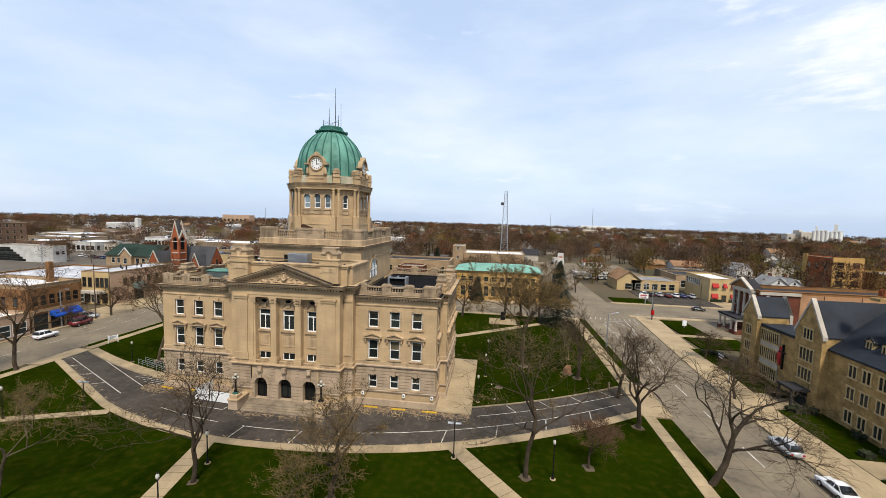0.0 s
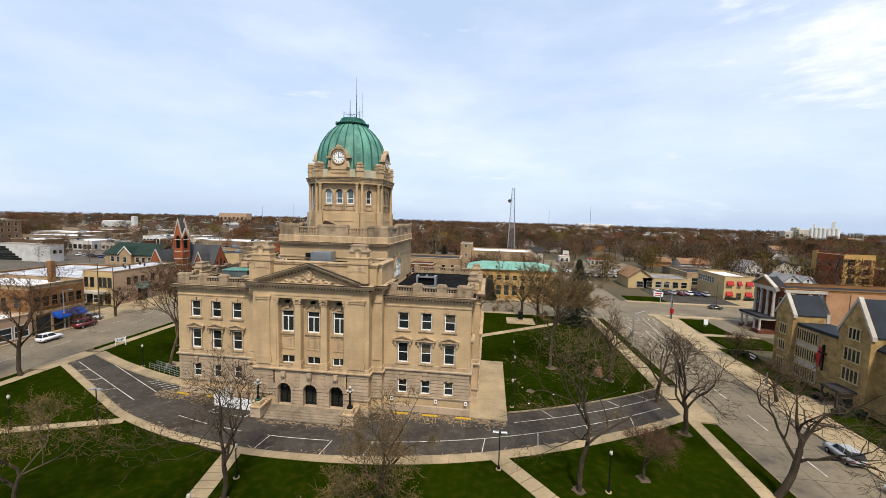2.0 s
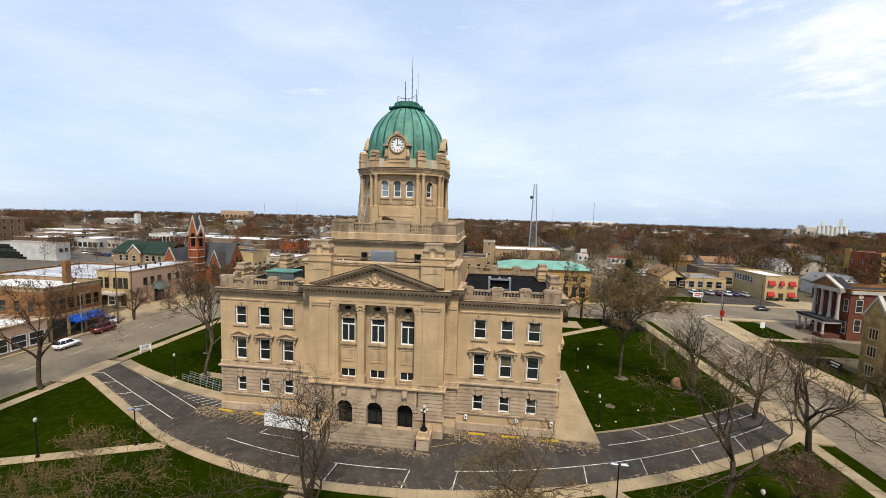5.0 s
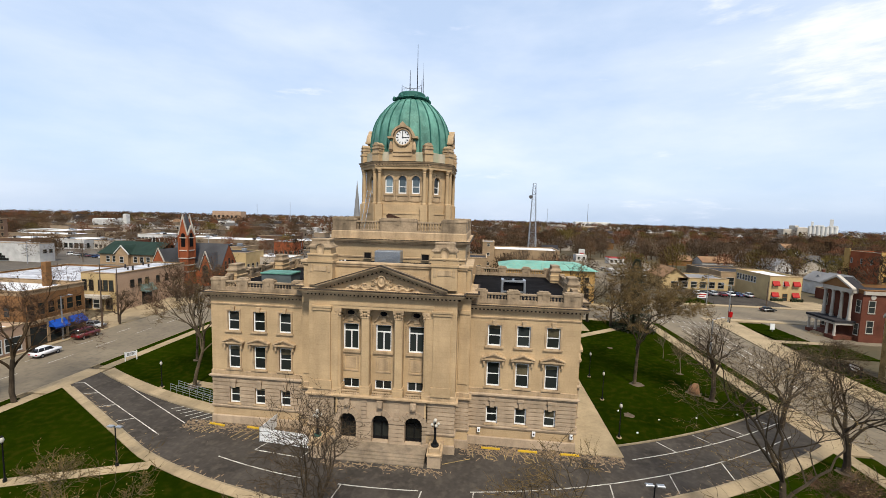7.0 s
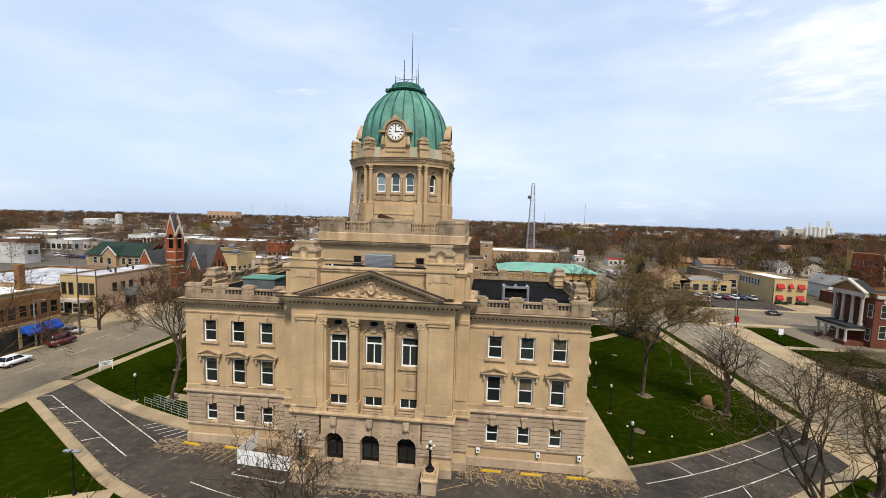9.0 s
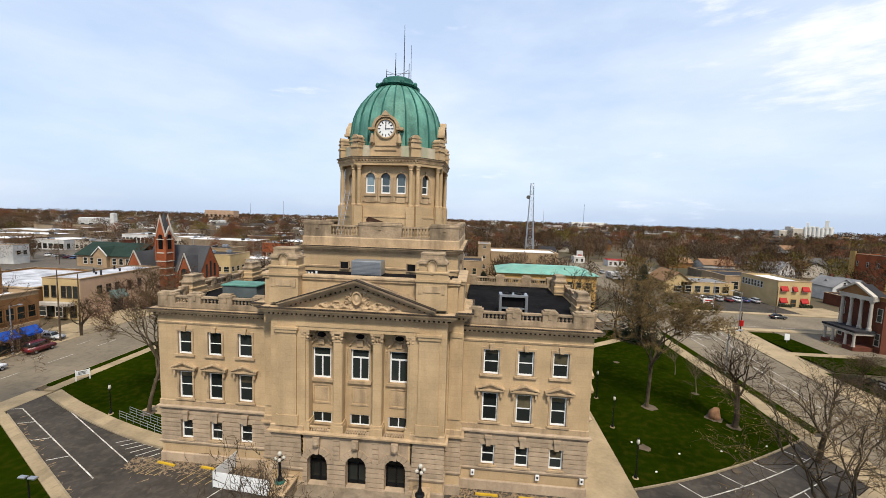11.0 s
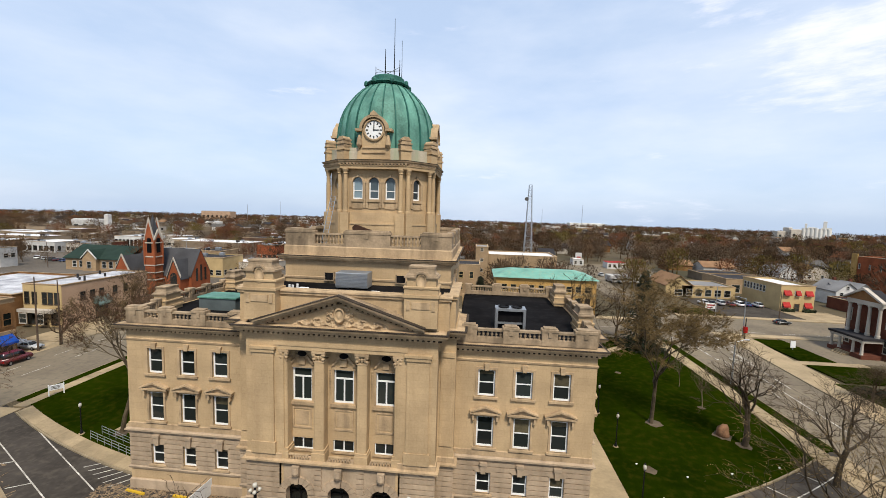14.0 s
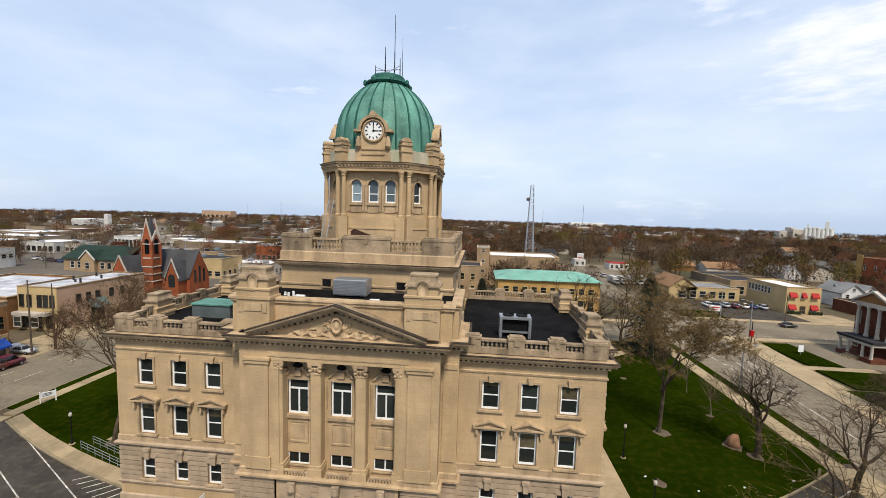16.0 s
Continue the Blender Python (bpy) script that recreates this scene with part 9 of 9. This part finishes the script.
# houses among the trees
SHINGLEGREY = material("grey_shingle", (0.105, 0.098, 0.090), 0.9, 0.18, 0.4, 3.0, 0.2, courses=(0.5, 0.25))
HOUSES = []
for k, (wm, rm) in enumerate(((WHITEWALL, SHINGLEGREY), (WHITEWALL, ROOFDARK), (PALEWALL, ROOFBROWN), (PALEWALL, ROOFDARK), (WHITEWALL, SHINGLEGREY), (BROWNBRICK, ROOFDARK))):
    e = tagged(empty("house", (0, -300, 0)), ("white clapboard house with a grey roof", "white house with a dark roof", "pale house with a brown roof", "pale house with a dark roof", "white frame house with a grey roof", "brown brick house with a dark roof")[k] + " among bare trees", "house", "houses in the town")
    w, d, hh = 4.5 + 0.5 * k, 5.0 + 0.4 * (k % 3), 4.6 + 0.5 * (k % 3)
    bm = bmesh.new()
    gable_wall(bm, -w, w, -d, d, -0.3, hh, 3.0, "y" if k % 2 else "x")
    part("wall", bm, wm, e)
    bm = bmesh.new()
    gable_roof(bm, -w, w, -d, d, hh, 3.0, "y" if k % 2 else "x", 0.5)
    part("roof", bm, rm, e)
    for x in (-w * 0.5, w * 0.5):
        dark_window(e, x, -d - 0.01, 1.0, 1.2, 1.5, 0.0, WHITEWALL)
    HOUSES.append(e)
placed = 0
first = set()
while placed < 190:
    y = 150 + 800 * RW2.random() ** 1.6
    x = RW2.uniform(-1.3, 1.1) * (y + 60)
    if not clear_of(x, y, 8) or x < -0.28 * y and y < 360:
        continue
    k = RW2.randrange(6)
    m = pose(x, y, -0.05, 0, 0, RW2.choice((0, 90, 180, 270)) + RW2.uniform(-3, 3))
    if k not in first:
        first.add(k)
        HOUSES[k].matrix_basis = m
    else:
        copy_thing(HOUSES[k], m)
    CLEAR.append((x, y, 5, 5))
    placed += 1
# town blocks to the west
flat("town_lots", TOWNGREY, -345, -66.7, 75, 330, -0.05, "worn grey lots and streets of the town", "car park")
for lab, x0, x1, y0, y1, hh, wm, rm, nw, wh in (
        ("white store with a dark window band", -236, -216, 158, 176, 5.6, WHITEWALL, ROOFWHITE, 6, 2.4),
        ("pale low store with a grey roof", -214, -203, 162, 178, 5.0, PALEWALL, ROOFGREY, 4, 1.8),
        ("low red brick store with dark roof", -217, -204, 179, 190, 4.6, REDBRICK, ROOFDARK, 3, 1.5),
        ("white hall with tall dark windows", -216, -198, 193, 212, 7.4, WHITEWALL, ROOFWHITE, 7, 4.2),
        ("pale low block with a white roof", -198, -174, 208, 226, 5.2, PALEWALL, ROOFWHITE, 6, 1.6),
        ("long tan block with a white roof", -171, -124, 187, 208, 6.2, DIMTAN, ROOFWHITE, 10, 1.6),
        ("tan block with a broad white roof", -312, -284, 204, 234, 6.5, DIMTAN, ROOFWHITE, 6, 1.8),
        ("cream two-storey flats with a dark roof", -106, -86, 108, 121, 7.6, CREAM, ROOFDARK, 6, 1.8),
        ("tan brick shop with a dark roof", -108, -97, 123, 135, 8.4, BUFF, ROOFDARK, 4, 2.0),
        ("orange brick shop with grey roof", -103, -92, 160, 172, 8.2, ORANGEBRICK, ROOFGREY, 4, 2.2),
        ("tan row of stores with white roofs", -292, -250, 178, 197, 6.4, DIMTAN, ROOFWHITE, 9, 2.2),
        ("brown brick store with a white roof", -262, -240, 150, 170, 6.0, DIMBRICK, ROOFWHITE, 6, 2.0),
        ("pale shed with a grey roof", -160, -138, 150, 166, 4.6, PALEWALL, ROOFGREY, 5, 1.4),
        ("pale low shed with white roof", -90, -72, 118, 130, 5.0, PALEWALL, ROOFWHITE, 4, 1.6),
        ("brown brick block with a dark roof", -150, -126, 222, 240, 7.0, DIMBRICK, ROOFDARK, 6, 1.8),
        ("tan block with a white roof", -118, -92, 196, 216, 6.0, DIMTAN, ROOFWHITE, 6, 1.8),
        ("dark garage with a pale roof", -130, -118, 60, 72, 5.0, DIMBRICK, ROOFPATCH, 3, 2.0)):
    b = building("town_block", lab, x0, x1, y0, y1, hh, wm, rm, [("s", 0.9, wh, 0.62 * (x1 - x0) / nw, spread(x0, x1, nw)), ("e", 0.9, wh, 1.4, spread(y0, y1, 4))], 0.4, "building", DARKSTONE if wm is WHITEWALL else None)
    b["group"] = "town blocks"
    for k in range(3):
        bm = bmesh.new()
        vx, vy = RW2.uniform(-0.35, 0.35) * (x1 - x0), RW2.uniform(-0.35, 0.35) * (y1 - y0)
        box(bm, vx - 0.9, vx + 0.9, vy - 0.7, vy + 0.7, hh - 0.4, hh + 0.7, 0.05)
        part("roof_unit", bm, STEEL if k else ROOFDARK, b)
    CLEAR.append(((x0 + x1) / 2, (y0 + y1) / 2, (x1 - x0) / 2 + 2, (y1 - y0) / 2 + 2))
for k in range(22):
    nm, c = (("white", (0.75, 0.75, 0.75)), ("silver", (0.4, 0.41, 0.42)), ("black", (0.02, 0.02, 0.02)), ("maroon", (0.12, 0.012, 0.016)), ("blue", (0.03, 0.06, 0.16)))[k % 5]
    car(("suv", "sedan")[k % 2], nm, c, -196 + 4.6 * (k % 11) + 0.5 * (k % 3), 134 + 17 * (k // 11) - 1.2 * (k % 11), H + 0.1, f"{nm} car in the town car park", -0.05, True)
for k in range(9):
    street_pole(-182 + 13 * k + 3 * (k % 2), 104 + 9 * (k % 5) + 5 * (k // 3), 9.5 + (k % 3), POLE if k % 2 else STEEL, "dark timber utility pole in the town" if k % 2 else "grey steel light pole in the car park", 0 if k % 2 else 1.6)
BLOCKS = []
for k, (wm, rm, lab) in enumerate(((DIMTAN, ROOFWHITE, "tan flat-roofed town block with a white roof"), (DIMBRICK, ROOFWHITE, "brown brick town block with a white roof"), (PALEWALL, ROOFWHITE, "pale flat-roofed town block with a white roof"), (DIMTAN, ROOFDARK, "pinkish brick town block with a dark roof"), (WHITEWALL, ROOFWHITE, "white low town block with a white roof"))):
    w, d, hh = 5.5 + 1.1 * k, 7 + 1.2 * ((k * 2) % 5), 4.0 + 0.7 * ((k * 3) % 5)
    BLOCKS.append(building("town_block", lab, -w, w, -500 - d, -500 + d, hh, wm, rm, [("s", 1.0, 1.8, 2.2, spread(-w, w, 3)), ("e", 1.0, 1.8, 2.2, spread(-500 - d, -500 + d, 2))], 0.4, "building", DARKSTONE))
    BLOCKS[-1]["group"] = "town blocks"
placed, first = 0, set()
while placed < 95:
    y = 225 + 420 * RW2.random() ** 1.2
    x = RW2.uniform(-1.35, -0.08) * (y + 80) - 22
    if not (x < -70 or x > -47) or any(abs(x - cx) < w + 9 and abs(y - cy) < d + 10 for cx, cy, w, d in CLEAR):
        continue
    k = RW2.randrange(5)
    m = pose(x, y, -0.05, 0, 0, RW2.choice((0, 90, 180, 270)))
    if k not in first:
        first.add(k)
        BLOCKS[k].matrix_basis = m
    else:
        copy_thing(BLOCKS[k], m)
    CLEAR.append((x, y, 8, 8))
    placed += 1
spots = []
while len(spots) < 1220:
    y = 95 + 420 * RW2.random() ** 1.0
    x = RW2.uniform(-1.6, 1.1) * (y + 60)
    if clear_of(x, y, 4) and (x > -0.25 * y - 20 or RW2.random() < 0.45):
        spots.append((x, y, RW2.uniform(4.0, 7.2), RW2.uniform(8.5, 14.5)))
while len(spots) < 1310:
    x, y = RW2.uniform(-300, -92), RW2.uniform(122, 232)
    if all(abs(x - cx) > w + 0.5 or abs(y - cy) > d + 0.5 for cx, cy, w, d in CLEAR):
        spots.append((x, y, RW2.uniform(2.2, 4.2), RW2.uniform(6.0, 10.5)))
woods("near_woods", "bare trees between the houses", spots, 640, 1, 0.10, 0.42)
CLEAR += [(620, 697, 40, 30), (575, 727, 40, 20), (560, 640, 60, 50), (345, 1190, 70, 70)]
spots = []
while len(spots) < 2900:
    y = 500 + 900 * RW2.random() ** 0.8
    x = RW2.uniform(-1.65, 1.1) * y
    if all(abs(x - cx) > w or abs(y - cy) > d for cx, cy, w, d in CLEAR):
        spots.append((x, y, RW2.uniform(5.5, 9.5), RW2.uniform(10, 14)))
woods("middle_woods", "bare woods beyond the town", spots, 130, 2, 0.14, 0.5)
spots = []
while len(spots) < 5200:
    y = 1350 + 2300 * RW2.random() ** 0.8
    x = RW2.uniform(-1.65, 1.1) * y
    spots.append((x, y, RW2.uniform(16, 30), RW2.uniform(11, 15)))
woods("far_woods", "bare woods along the horizon", spots, 40, 3, 0.12, 0.7, False)

# ---- landmarks on the horizon ----
def far_block(name, label, x, y, w, d, h, mat, category="building", roof=None):
    e = tagged(empty(name, (x, y, land(x, y) - 0.1)), label, category)
    bm = bmesh.new()
    box(bm, -w / 2, w / 2, -d / 2, d / 2, 0, h, 0.3)
    part("wall", bm, mat, e)
    bm = bmesh.new()
    box(bm, -w / 2 + 0.8, w / 2 - 0.8, -d / 2 + 0.8, d / 2 - 0.8, h, h + 0.4)
    part("roof", bm, roof or ROOFWHITE, e)
    for k in range(int(w / 9)):
        bm = bmesh.new()
        box(bm, -w / 2 + 3 + 9 * k, -w / 2 + 7 + 9 * k, -d / 2 - 0.2, -d / 2, h * 0.35, h * 0.6)
        part("window", bm, GLASS, e)
    return e


WHITECONC = material("white_concrete", (0.72, 0.70, 0.64), 0.8, 0.06, 0.05, 1.0, 0.02)
far_block("distant_hall", "long white hall on the horizon", 345, 1215, 105, 40, 16, WHITECONC)
for x, y, w, h in ((560, 732, 16, 15), (576, 722, 17, 19), (570, 727, 6, 22)):
    far_block("grain_store", "tan grain store on the horizon", x, y, w, 14, h, PALEWALL)
elev = tagged(empty("grain_elevator", (604, 705, -0.1), -0.65), "white concrete grain elevator with a tall headhouse", "silo")
elev.scale = (0.78, 0.78, 0.86)
for k in range(7):
    bm = bmesh.new()
    lathe(bm, [(3.8, 0), (3.8, 25 if k < 4 else 24), (3.6, 25.5 if k < 4 else 24.5)], 14, -24 + 7 * k, 0)
    part("silo", bm, WHITECONC, elev, smooth=False)
for bx0, bx1, bz0, bz1 in ((4, 21, 24, 27), (7, 13, 27, 40), (-23, -19, 25, 35), (-17, -2, 25, 27.5)):
    bm = bmesh.new()
    box(bm, bx0, bx1, -3.5, 3.5, bz0, bz1, 0.3)
    part("headhouse", bm, WHITECONC, elev)
far_block("white_store", "white block with a slim tower in the town", -366, 317, 24, 14, 12, WHITEWALL)
far_block("white_tower", "slim white tower in the town", -352, 322, 4, 4, 17, WHITEWALL)
far_block("brick_flats", "brick apartment block far off", -500, 700, 60, 18, 20, PINKBRICK, "building", ROOFGREY)
for x, y, h, r in ((-457, 727, 36, 0.5), (308, 1120, 66, 0.8), (-320, 600, 40, 0.4), (160, 900, 45, 0.5)):
    e = tagged(empty("far_mast", (x, y, -0.1)), "thin grey mast far off", "mast", "far masts")
    bm = bmesh.new()
    rod(bm, (0, 0, 0), (0, 0, h), r, r * 0.6, 5)
    part("mast", bm, STEEL, e)
for k in range(90):
    y = 420 + 1100 * RW2.random()
    x = RW2.uniform(-0.95, 1.2) * y
    far_block("far_store", "pale low building among the woods", x, y, RW2.uniform(9, 30), RW2.uniform(8, 16), RW2.uniform(5, 10), (WHITECONC, PALEWALL, BUFF, WHITEWALL)[k % 4])
steeple = tagged(empty("steeple", (-36.8, 100.6, 0)), "slim grey church steeple behind the courthouse", "steeple")
bm = bmesh.new()
box(bm, -1.8, 1.8, -1.8, 1.8, -0.2, 21, 0.2)
part("tower", bm, BUFF, steeple)
bm = bmesh.new()
lathe(bm, [(1.8, 21.2), (1.15, 25.0), (0.05, 37.0)], 8)
part("spire", bm, ROOFGREY, steeple)
bm = bmesh.new()
gable_wall(bm, -6, 6, 1.8, 20, -0.2, 8, 6, "y")
part("nave", bm, BUFF, steeple)
bm = bmesh.new()
gable_roof(bm, -6, 6, 1.8, 20, 8, 6, "y", 0.4)
part("roof", bm, GREYSLATE, steeple)
